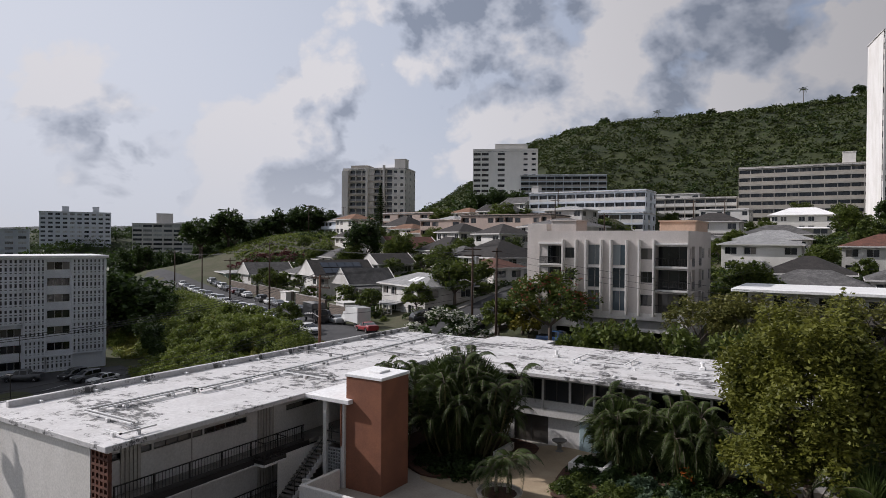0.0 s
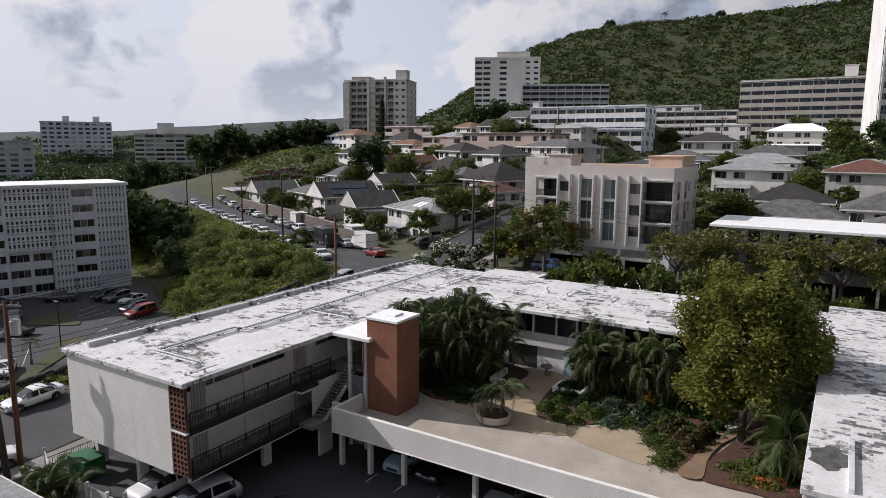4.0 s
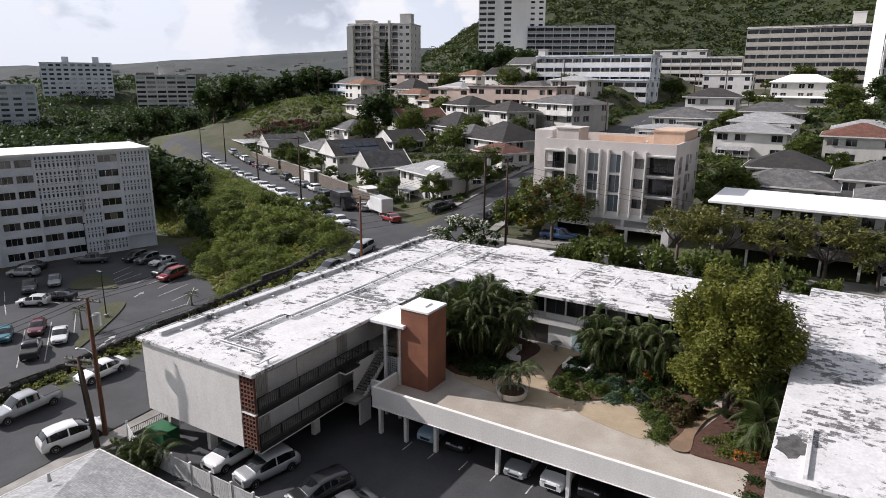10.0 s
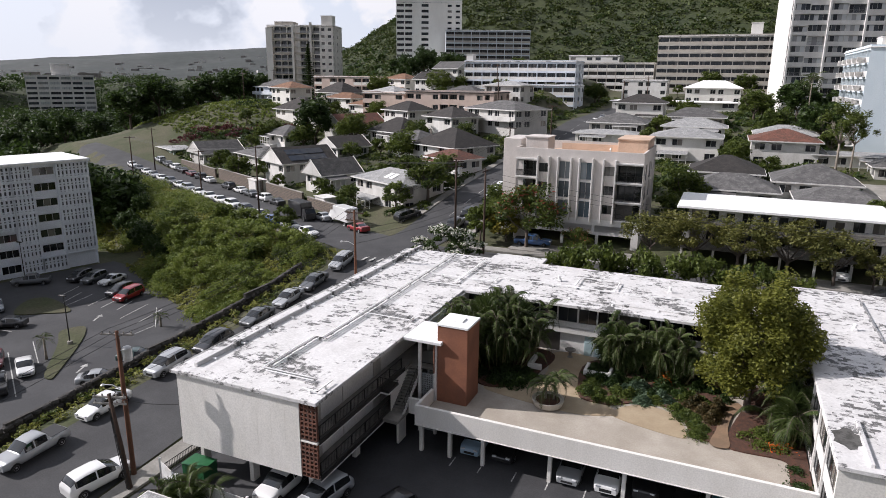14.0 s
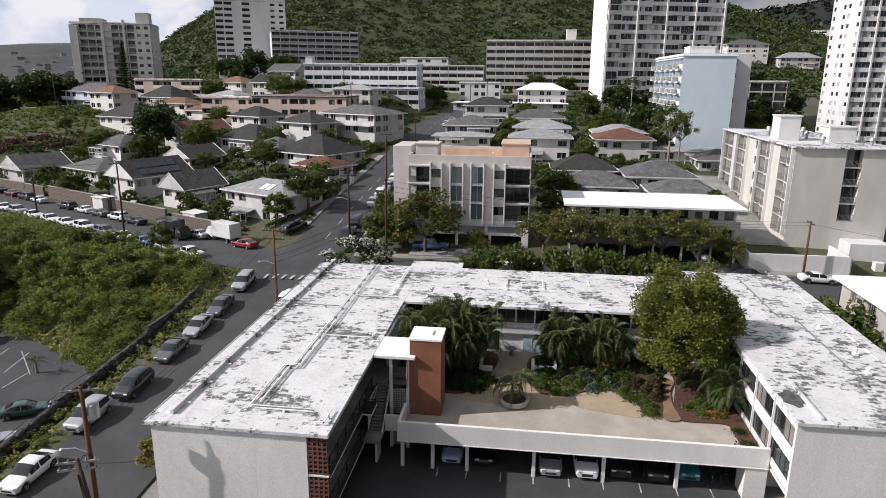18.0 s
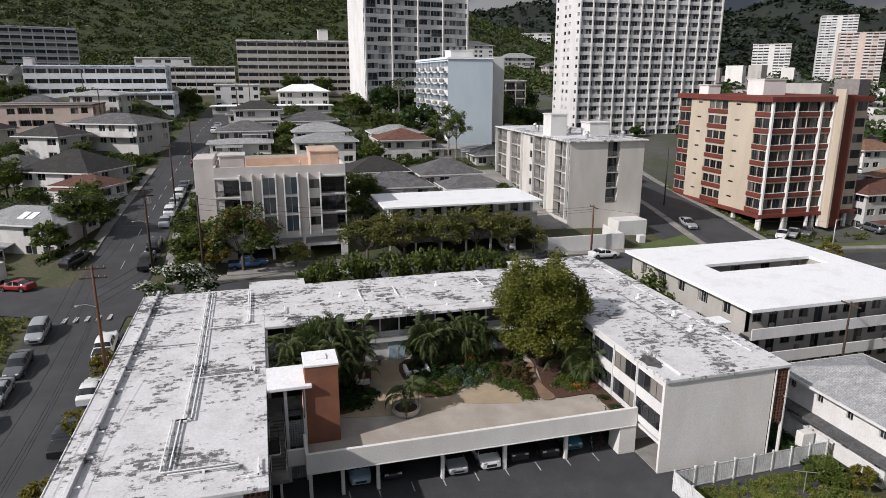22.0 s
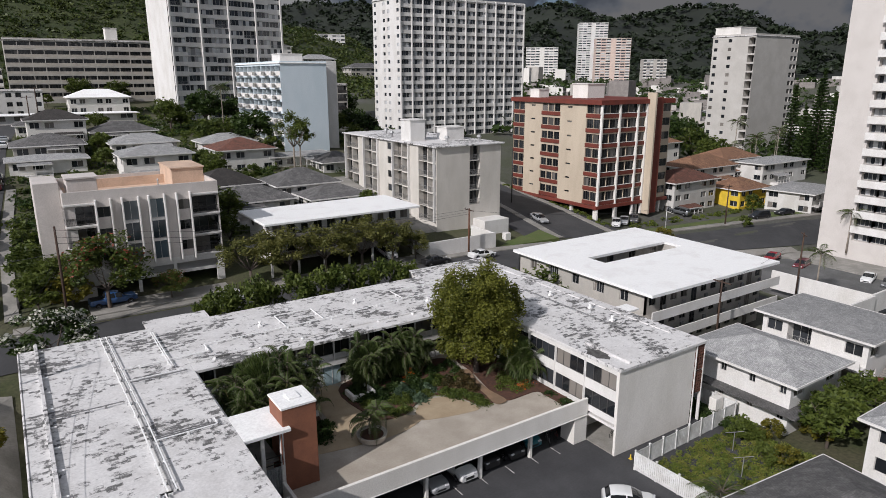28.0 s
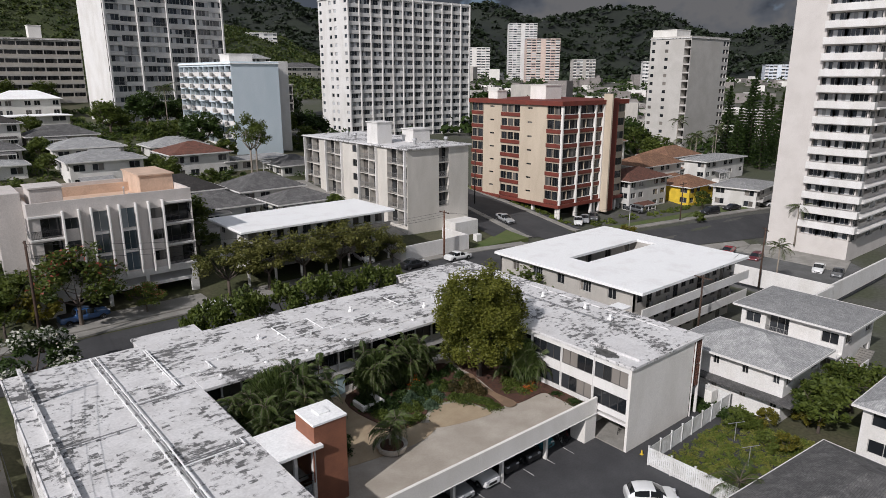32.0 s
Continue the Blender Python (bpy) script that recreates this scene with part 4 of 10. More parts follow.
def house(label, x, y, w, d, floors, roof_mat, wall_mat=None, turn=0, rise=None, gable=False, porch="", z=None, sides=None, over=0.7, fh=2.7, group="hillside houses", lanai=False, solar=False, skylights=False):
    z0 = ground_z(x, y) if z is None else z
    wall_mat = HOUSEW if y > 60 and wall_mat in (None, WHITE) else wall_mat or WHITE
    T = thing("house", label, "house", pose(x, y, z0, 0, 0, turn), group)
    wall = Mesh()
    wall.box(-w / 2, -d / 2, -3, w / 2, d / 2, 0, skip="tb")
    sides = sides or {}
    bulk = Mesh() if y > 148 else None
    pat = {4: "ww", 5: "w.w", 6: "ww.w", 7: "ww.w", 8: "ww.ww"}
    for key, length, rz, off in (("s", w, 0, (0, -d / 2, 0)), ("e", d, 90, (w / 2, 0, 0)), ("n", w, 180, (0, d / 2, 0)), ("w", d, 270, (-w / 2, 0, 0))):
        facade(wall, T, length, floors, fh, sides.get(key, "." if key == "n" else pat.get(int(length / 1.7), "ww.ww.w" if length > 9 else "w.w")), pose(0, 0, 0, 0, 0, rz), Matrix.Translation(off), 0, (FRAMEM, GLASS, RAILG), split=y < 40, bulk=bulk)
    part("wall", wall, [wall_mat, DARKW, wall_mat], T)
    if bulk:
        tagged(part("glazing", bulk, [FRAMEM, GLASS, RAILG], T), kind="stuff")
    H = floors * fh
    r = Mesh()
    rise = rise if rise is not None else min(w, d) * 0.24
    hip(r, -w / 2, -d / 2, w / 2, d / 2, H + 0.1, rise, over, gable)
    ro = part("roof", r, [roof_mat, wall_mat], T)
    e = over + 0.02
    fa = Mesh()
    for sy in (-1, 1):
        fa.box(-w / 2 - e, sy * (d / 2 + e) - 0.04, H - 0.10, w / 2 + e, sy * (d / 2 + e) + 0.04, H + 0.13)
    if not gable:
        for sx in (-1, 1):
            fa.box(sx * (w / 2 + e) - 0.04, -d / 2 - e, H - 0.10, sx * (w / 2 + e) + 0.04, d / 2 + e, H + 0.13)
    else:
        for sx in (-1, 1):
            for sy in (-1, 1):
                fa.tube([(sx * (w / 2 + e), sy * (d / 2 + over), H + 0.12), (sx * (w / 2 + e), 0, H + rise + 0.14)], 0.10, 4)
    part("fascia", fa, [WHITE], T)
    rd = random.Random(int(abs(x) * 31 + y * 7))
    if y > 40 and not porch and rd.random() < 0.62:
        # open porch with a lean-to roof on posts
        pw, u = min(w * 0.55, 6.0), rd.choice((-1, 1)) * w * 0.18
        k = Mesh()
        k.face([(u - pw / 2, -d / 2 - 2.3, fh - 0.55), (u + pw / 2, -d / 2 - 2.3, fh - 0.55), (u + pw / 2, -d / 2 + 0.1, fh - 0.1), (u - pw / 2, -d / 2 + 0.1, fh - 0.1)])
        k.face([(u - pw / 2, -d / 2 + 0.1, fh - 0.2), (u + pw / 2, -d / 2 + 0.1, fh - 0.2), (u + pw / 2, -d / 2 - 2.3, fh - 0.67), (u - pw / 2, -d / 2 - 2.3, fh - 0.67)])
        k.box(u - pw / 2, -d / 2 - 2.34, fh - 0.72, u + pw / 2, -d / 2 - 2.28, fh - 0.52, 1)
        part("porch_roof", k, [roof_mat, WHITE], T)
        q = Mesh()
        q.box(u - pw / 2 + 0.1, -d / 2 - 2.2, -1, u + pw / 2 - 0.1, -d / 2, 0.05).box(u - pw / 2 + 0.1, -d / 2 - 2.2, 0.75, u + pw / 2 - 0.1, -d / 2 - 2.12, 0.85)
        for i in range(5):
            px = u - pw / 2 + 0.15 + (pw - 0.3) * i / 4
            q.box(px - 0.06, -d / 2 - 2.2, 0, px + 0.06, -d / 2 - 2.08, fh - 0.6)
        part("porch", q, [WHITE], T)
    if floors > 1 and porch:
        for s in porch:
            k = Mesh()
            if s == "s":
                k.box(-w / 2, -d / 2 - 1.5, fh - 0.2, w / 2, -d / 2, fh)
                L, at = w, Matrix.Translation((0, -d / 2 - 1.45, fh))
            elif s == "e":
                k.box(w / 2, -d / 2, fh - 0.2, w / 2 + 1.5, d / 2, fh)
                L, at = d, pose(w / 2 + 1.45, 0, fh, 0, 0, 90)
            else:
                k.box(-w / 2 - 1.5, -d / 2, fh - 0.2, -w / 2, d / 2, fh)
                L, at = d, pose(-w / 2 - 1.45, 0, fh, 0, 0, 270)
            part("balcony", k, [wall_mat], T)
            part("balcony_railing", rail_mesh(round(L, 2), "solid", wall_mat), None, T, at=at)
    if solar:
        # rows of panels on the south slope
        n = 5
        for i in range(n):
            for j in range(2):
                u = -w * 0.36 + w * 0.72 * (i + 0.5) / n
                slope = math.atan2(rise, d / 2 + over)
                s = (0.30 + 0.36 * j) * (d / 2 + over)
                p = Mesh().box(-w * 0.068, -0.17 * (d / 2 + over), 0.05, w * 0.068, 0.17 * (d / 2 + over), 0.10)
                at = Matrix.Translation((u, -(d / 2 + over) + s, H + 0.1 + rise * s / (d / 2 + over))) @ Matrix.Rotation(slope, 4, "X")
                part("solar_panel", p, [SOLAR], T, at=at)
    if skylights:
        for u in (0.0, 1.5):
            slope = math.atan2(rise, d / 2 + over)
            p = Mesh().cbox(-0.6, -1.0, 0.0, 0.6, 1.0, 0.12, 0.03)
            part("skylight", p, [ROOFCLEAN], T, at=Matrix.Translation((u + 1, -d * 0.30, H + 0.12 + rise * 0.46)) @ Matrix.Rotation(slope, 4, "X"))
    return T


STD = (WHITE, FRAMEM, GLASS, RAILG)

# ---- the white apartment block round its courtyard ----
ZA, ZB, ZR = 2.7, 5.45, 8.15          # lower slab, upper slab, underside of the roof
MAIN = thing("apartment_block", "white two-storey apartment block on pillars round a planted courtyard", "building", pose(-14, 40, 0))


def mp(name, mesh, mats, label="", smooth=False, at=None):
    """A part of the white block, given in world metres."""
    o = part(name, mesh, mats, MAIN, label, smooth=smooth)
    o.matrix_basis = Matrix.Translation((14, -40, 0)) @ (at or Matrix.Identity(4))
    return o


# roofs: slabs with a thin drip edge, raised kerbs and low parapets
for x0, y0, x1, y1 in ((-40.6, 16.9, -28.0, 55.7), (-28.0, 43.0, 2.3, 55.7), (2.3, 22.9, 14.2, 58.7), (-29.6, 55.7, -23.4, 58.2)):
    mp("roof", Mesh().cbox(x0, y0, ZR, x1, y1, ZR + 0.28, 0.03), [ROOFW], "white-coated flat roof streaked with grey dirt")
for x0, y0, x1, y1, h in ((-39.25, 18.0, -38.95, 56.4, 0.62), (-28.0, 44.75, 2.0, 44.95, 0.42), (3.9, 23.4, 4.15, 28.8, 0.5), (12.75, 26.0, 12.95, 58.0, 0.36), (-40.55, 17.0, -40.45, 55.6, 0.34), (-23.6, 55.5, 2.2, 55.65, 0.34), (8.2, 23.1, 12.2, 23.3, 0.36)):
    mp("roof_kerb", Mesh().cbox(x0, y0, ZR + 0.2, x1, y1, ZR + h, 0.03), [ROOFW])
for y in np.arange(19.5, 55, 3.2):
    mp("kerb_brace", Mesh().cbox(-38.95, y, ZR + 0.28, -38.55, y + 0.16, ZR + 0.42, 0.02), [ROOFCLEAN])
for x in np.arange(-26, 2, 4.1):
    mp("kerb_brace", Mesh().cbox(x, 44.4, ZR + 0.28, x + 0.18, 44.75, ZR + 0.42, 0.02), [ROOFCLEAN])


def pipe_run(pts, r=0.04, mat=None):
    m = Mesh()
    z = ZR + 0.52
    for (ax, ay), (bx, by) in zip(pts, pts[1:]):
        if ax == bx or ay == by:
            m.box(min(ax, bx) - r, min(ay, by) - r, z - r, max(ax, bx) + r, max(ay, by) + r, z + r)
        else:
            m.tube([(ax, ay, z), (bx, by, z)], r, 6)
        k = max(1, int(math.hypot(bx - ax, by - ay) / 2.2))
        for i in range(k):
            u = (i + 0.5) / k
            x, y = ax + (bx - ax) * u, ay + (by - ay) * u
            m.box(x - 0.08, y - 0.08, ZR + 0.27, x + 0.08, y + 0.08, z - r - 0.002)
    mp("roof_pipe", m, [mat or ROOFCLEAN], "weathered pipe run on small blocks")


PIPEG = paint("weathered_pipe", (0.30, 0.30, 0.30), 0.6, (0.18, 0.18, 0.18), 0.5, 2.0, 8)
for k in (0, 0.24, 0.52):
    pipe_run([(-34.3 + k, 19.6 + k), (-34.3 + k, 26.0), (-33.6 + k, 26.0), (-33.6 + k, 36.0), (-33.9 + k, 55.0)], 0.04, PIPEG if k == 0.24 else None)
    pipe_run([(-34.3 + k, 19.6 - k * 0.6), (-29.8, 19.6 - k * 0.6)], 0.035, PIPEG if k == 0.24 else None)
for k in (0, 0.22, 0.5):
    pipe_run([(-33.0, 32.6 + k), (-28.9 - k, 32.6 + k), (-28.9 - k, 33.6)], 0.035, PIPEG if k else None)
pipe_run([(-33.0, 43.2), (-28.6, 43.2)], 0.035, PIPEG)
pipe_run([(-33.0, 43.5), (-28.6, 43.5)], 0.035)
pipe_run([(-38.9, 40.0), (-34.0, 40.0)], 0.035, PIPEG)
for k in (0, 0.2):
    pipe_run([(-29.6 + k, 44.6), (-29.6 + k, 53.8)], 0.035)
pipe_run([(-29.8, 18.0), (-28.6, 18.0), (-28.6, 19.8)])
pipe_run([(-33, 46.2), (-26.0, 46.2), (-26, 48.0), (-12, 48.0), (-6, 49), (2, 49)])
pipe_run([(-18, 48.2), (-18, 51.6), (-14, 51.6), (-14, 48.2)])
pipe_run([(-4, 49.2), (-4, 52.0), (2, 52.0)])
pipe_run([(9.4, 29), (9.4, 44), (8.0, 44), (8.0, 56)], 0.035, PIPEG)
for x, y, s in ((10.6, 31.5, 0.22), (11.4, 35.4, 0.2), (-9, 51, 0.2), (-20, 50, 0.2), (6.4, 47, 0.2), (-2, 47, 0.2), (10.8, 41, 0.22)):
    mp("roof_vent", Mesh().cbox(x - s, y - s, ZR + 0.27, x + s, y + s, ZR + 0.5, 0.03).lathe([(0.12, ZR + 0.5), (0.12, ZR + 0.75), (0.18, ZR + 0.75), (0.16, ZR + 0.86)], 8, x=x, y=y), [ROOFCLEAN])
mp("canopy", Mesh().cbox(14.2, 32.6, ZR + 0.02, 16.0, 34.4, ZR + 0.24, 0.03), [ROOFCLEAN], "small white side canopy")

# floors of the wings
for z in (ZA, ZB):
    mp("floor_slab", Mesh().cbox(-40.1, 17.3, z - 0.25, -28.15, 55.5, z, 0.02), [CONC])
    mp("slab_edge", Mesh().box(-28.15, 17.3, z - 0.30, -28.08, 30.0, z + 0.02), [RAILD], "dark-painted slab edge")
    mp("floor_slab", Mesh().cbox(-28.1, 44.3, z - 0.25, 2.4, 55.4, z, 0.02), [CONC])
    mp("floor_slab", Mesh().cbox(2.5, 23.2, z - 0.25, 12.8, 58.4, z, 0.02), [WHITE])

# south end wall of the west wing: tall panels with fine joints
for i in range(9):
    x = -40.1 + i * 10.6 / 9
    mp("wall_panel", Mesh().cbox(x + 0.001, 17.08, ZA - 0.18, x + 10.6 / 9 - 0.001, 17.33, ZR, 0.003), [CREAM], "pale plastered wall panel" if i == 0 else "")
# west wall with windows towards the street, and the inner wall on the gallery
w = Mesh()
facade(w, MAIN, 38.2, 2, 2.72, "w.W.w.W.w.W.w.W", pose(0, 0, 0, 0, 0, 270), Matrix.Translation((-40.12 + 14, 36.4 - 40, 0)), ZA, (FRAMEM, GLASS, RAILD))
o = part("wall", w, [WHITE, DARKW], MAIN)
gal = dict(BAY)
gal["d"] = (0.55, 0.02, 2.05, 0.08, "door", "")
gal["c"] = (0.97, 1.70, 2.04, 0.12, "quad", "")
w = Mesh()
facade(w, MAIN, 36.6, 2, 2.72, "ccc.cccc.ccc", pose(0, 0, 0, 0, 0, 90), Matrix.Translation((-29.6 + 14, 35.6 - 40, 0)), ZA, (FRAMED, GLASS, RAILD), opts=gal)
part("wall", w, [WHITE, DARKW], MAIN)
# louvred shutters beside the doors
for z in (ZA, ZB):
    for y in (18.6, 27.2):
        m = Mesh()
        for i in range(5):
            m.box(-29.58, y + i * 0.22, z + 0.05, -29.50, y + i * 0.22 + 0.16, z + 2.5)
        mp("shutter", m, [GREYW], "tall slatted grey shutter")
# gallery rails
for z in (ZA, ZB):
    m = Mesh()
    m.box(-28.2, 17.4, z + 0.98, -28.14, 29.6, z + 1.03).box(-28.19, 17.4, z + 0.10, -28.15, 29.6, z + 0.14)
    for y in np.arange(17.4, 29.6, 0.19):
        m.box(-28.18, y, z + 0.12, -28.16, y + 0.02, z + 1.0, skip="tb")
    for y in np.arange(17.4, 29.7, 2.0):
        m.box(-28.21, y, z, -28.13, y + 0.06, z + 1.03)
    mp("gallery_railing", m, [RAILD], "dark metal railing")
    mp("gallery_kickboard", Mesh().box(-28.17, 17.4, z, -28.13, 29.6, z + 0.22), [DARKW])
    mp("slab_nosing", Mesh().box(-28.15, 17.3, z - 0.36, -28.04, 30.0, z - 0.30), [WHITE], "thin white slab nosing")
# stair from the upper gallery to the deck
m = Mesh()
n, GO, TOP = 16, 0.225, 30.8
for i in range(n):
    y, z = TOP - i * GO, ZB - (i + 1) * (ZB - 2.76) / n
    m.box(-28.0, y - GO, z - 0.07, -26.95, y, z)
    m.box(-28.0, y - 0.03, z - 0.18, -26.95, y, z - 0.07)
mp("stair", m, [CONC], "open concrete stair flight")
m = Mesh()
for x in (-26.92,):
    m.tube([(x, TOP, ZB + 0.95), (x, TOP - n * GO, 3.7)], 0.025, 5)
    for i in range(0, n, 2):
        y, z = TOP - 0.1 - i * GO, ZB - (i + 1) * (ZB - 2.76) / n
        m.box(x - 0.012, y - 0.012, z, x + 0.012, y + 0.012, z + 0.92)
mp("stair_rail", m, [RAILD])
m = Mesh()
for i in range(n):
    y, z = TOP - i * GO, ZB - (i + 1) * (ZB - 2.76) / n
    m.box(-26.95, y - GO, z - 0.22, -26.85, y, z + 0.14)
mp("stringer", m, [WHITE], "white sawtooth stair stringer")
mp("stair_panel", Mesh().prism([(27.3, 2.75), (30.8, ZB - 0.3), (27.3, ZB - 0.3)], -28.05, -28.0), [CREAM], "pale plastered panel beside the stair", at=Matrix(((0, 0, 1, 0), (1, 0, 0, 0), (0, 1, 0, 0), (0, 0, 0, 1))))
mp("landing", Mesh().cbox(-28.1, 30.85, ZB - 0.2, -25.2, 34.0, ZB, 0.02), [CONC])
mp("landing", Mesh().cbox(-28.1, 26.0, ZA - 0.25, -26.8, 37.0, ZA + 0.05, 0.02), [CONC])
# upper landing that juts out before the stair, railed on three sides
mp("landing", Mesh().cbox(-28.08, 25.6, ZB - 0.22, -27.3, 27.3, ZB, 0.02), [RAILD], "dark landing before the stair")
mp("slab_nosing", Mesh().box(-28.03, 25.55, ZB - 0.32, -27.26, 25.6, ZB - 0.2).box(-27.3, 25.6, ZB - 0.32, -27.26, 27.3, ZB - 0.2), [WHITE])
m = Mesh()
for zz in (0.14, 0.98):
    m.box(-28.1, 25.64, ZB + zz, -27.34, 25.68, ZB + zz + 0.04).box(-27.36, 25.68, ZB + zz, -27.32, 27.3, ZB + zz + 0.04)
    m.box(-28.1, 27.26, ZB + zz, -27.36, 27.3, ZB + zz + 0.04)
for i in range(5):
    m.box(-28.05 + i * 0.17, 25.65, ZB, -28.03 + i * 0.17, 25.67, ZB + 1.0, skip="tb")
for i in range(9):
    m.box(-27.35, 25.7 + i * 0.19, ZB, -27.33, 25.72 + i * 0.19, ZB + 1.0, skip="tb")
mp("landing_railing", m, [RAILD], "dark metal landing railing")
for y in (22.6, 28.4):
    for z in (ZA, ZB):
        mp("wall_joint", Mesh().box(-29.61, y, z, -29.56, y + 0.06, z + 2.5), [GREYW])
mp("stair_wall", Mesh().box(-28.0, 34.2, 0.0, -27.8, 44, ZR), [CREAM])
# link roof, its post and the brown lift tower
mp("link_roof", Mesh().cbox(-28.0, 29.5, ZR, -24.6, 33.6, ZR + 0.27, 0.03), [ROOFCLEAN], "white-coated link roof")
for x in (-26.65, -25.25):
    mp("post", Mesh().cbox(x - 0.13, 29.75, 0, x + 0.13, 30.0, ZR, 0.02), [WHITE])
mp("lift_tower", Mesh().cbox(-25.1, 29.9, 2.4, -22.5, 32.6, 9.72, 0.02), [TERRA], "terracotta-painted lift tower")
mp("tower_cap", Mesh().cbox(-25.16, 29.84, 9.72, -22.44, 32.66, 9.9, 0.02).cbox(-24.2, 30.8, 9.9, -23.3, 31.8, 10.02, 0.02), [ROOFCLEAN], "white tower cap with a hatch")
mp("overflow_pipe", Mesh().tube([(-25.3, 29.7, ZR - 0.05), (-25.3, 29.7, 5.6)], 0.05, 6), [TERRA])
mp("rail", Mesh().box(-26.5, 29.8, 6.3, -25.3, 29.85, 6.35).box(-26.5, 29.8, 5.7, -25.3, 29.85, 5.75), [RAILD])


def screen(name, x0, z0, cols, rows, s, y, mat, label, turn=False):
    """A pierced screen of hollow blocks, each a part."""
    m = Mesh()
    t = s * 0.17
    m.box(0, 0, 0, s, 0.2, t).box(0, 0, s - t, s, 0.2, s).box(0, 0, t, t, 0.2, s - t).box(s - t, 0, t, s, 0.2, s - t)
    me = m.data("screen_block", [mat])
    for i in range(cols):
        for j in range(rows):
            o = part("screen_block", me, None, MAIN, label if i == j == 0 else "")
            o.matrix_basis = Matrix.Translation((14 + x0 + i * s, y - 40, z0 + j * s))


for z in (ZA - 0.05, ZB + 0.02):
    screen("screen", -29.45, z, 4, 8, 0.325, 17.1, BRICKB, "hollow brown screen block")
    screen("screen", 12.86, z + (0.5 if z < 4 else 0.1), 4, 7 if z < 4 else 8, 0.315, 23.05, BRICKB, "hollow brown screen block")
    mp("screen_band", Mesh().box(-29.45, 17.06, z + 8 * 0.325, -28.12, 17.32, z + 8 * 0.325 + 0.1), [CREAM])
for z in (0.2, 3.1, ):
    screen("screen", -26.5, z, 6, 11, 0.2, 29.9, GREYB, "hollow grey screen block")
mp("screen_post", Mesh().cbox(14.1, 23.0, 0, 14.25, 23.3, ZR, 0.02), [WHITE])

# deck over the car port, its parapet and pillars
mp("deck", Mesh().cbox(-25.4, 26.75, 2.55, 2.35, 44.3, 3.12, 0.02), [DECK], "stained concrete deck over the car port")
mp("parapet", Mesh().cbox(-25.5, 26.45, 2.66, 2.36, 26.72, 4.28, 0.03), [CREAM], "long plastered parapet")
mp("parapet_foot", Mesh().cbox(-25.5, 26.38, 2.58, 2.36, 26.75, 2.66, 0.02), [WHITE])
mp("parapet", Mesh().cbox(-25.5, 26.72, 2.5, -25.25, 29.6, 4.28, 0.03), [CREAM])
mp("parapet", Mesh().cbox(-26.8, 28.0, 2.5, -25.5, 28.25, 3.9, 0.03), [CREAM])
mp("side_wall", Mesh().cbox(-27.5, 27.2, 0.0, -27.3, 28.6, 2.44, 0.03), [CREAM])
mp("end_block", Mesh().cbox(0.75, 26.47, 0.0, 2.36, 28.2, 2.57, 0.03), [CREAM], "plastered end wall of the car port")
for x in (-25.2, -22.75, -20.0, -14.75, -9.4, -3.9):
    mp("pillar", Mesh().cbox(x - 0.14, 27.0, 0, x + 0.14, 27.35, 2.55, 0.02), [CREAM])
mp("car_port_wall", Mesh().box(-26, 33.4, 0, 2.4, 33.6, 2.55), [CONC])
for x in (-39.4, -34.8, -29.6):
    for y in (18.2, 24, 30.5, 37, 43.5):
        mp("pillar", Mesh().cbox(x - 0.18, y, 0, x + 0.18, y + 0.7, ZA - 0.2, 0.02), [CREAM])
mp("basement_wall", Mesh().box(-40.1, 38, -0.2, -28.2, 38.2, ZA - 0.2), [CONC])
mp("basement_wall", Mesh().box(-40.2, 24.0, -0.2, -39.95, 55.4, ZA - 0.2), [CONC])
# back wing, towards the courtyard
bw = dict(BAY)
bw["W"] = (0.96, 0.62, 2.15, 0.12, "quad", "")
bw["D"] = (0.8, 0.02, 2.1, 0.12, "door", "")
w = Mesh()
facade(w, MAIN, 30.4, 2, 2.55, [".WD.WD.WD", "WWWWWWWW"], Matrix.Identity(4), Matrix.Translation((-12.9 + 14, 44.3 - 40, 0)), 3.1, (FRAMED, GLASS, RAILD), opts=bw)
part("wall", w, [WHITE, DARKW], MAIN)
mp("balcony_band", Mesh().cbox(-28, 43.95, 5.2, 2.4, 44.28, 5.75, 0.02), [WHITE])
for x in np.arange(-26.2, 2, 3.8):
    mp("post", Mesh().box(x - 0.07, 43.9, 5.75, x + 0.07, 44.05, ZR), [WHITE])
for x in (-15.0, -4.9, -25.0):
    mp("door", Mesh().cbox(x - 0.9, 44.16, 3.13, x + 0.9, 44.26, 5.15, 0.02), [DOORB], "pale blue double door")
    mp("door_rail", Mesh().box(x - 0.03, 44.13, 3.13, x + 0.03, 44.16, 5.15), [WHITE])
mp("rear_wall", Mesh().box(-40.1, 55.3, 0, 12.8, 55.5, ZR), [WHITE])
mp("rear_wall", Mesh().box(-29.4, 55.5, 2, -23.6, 58.0, ZR), [WHITE])
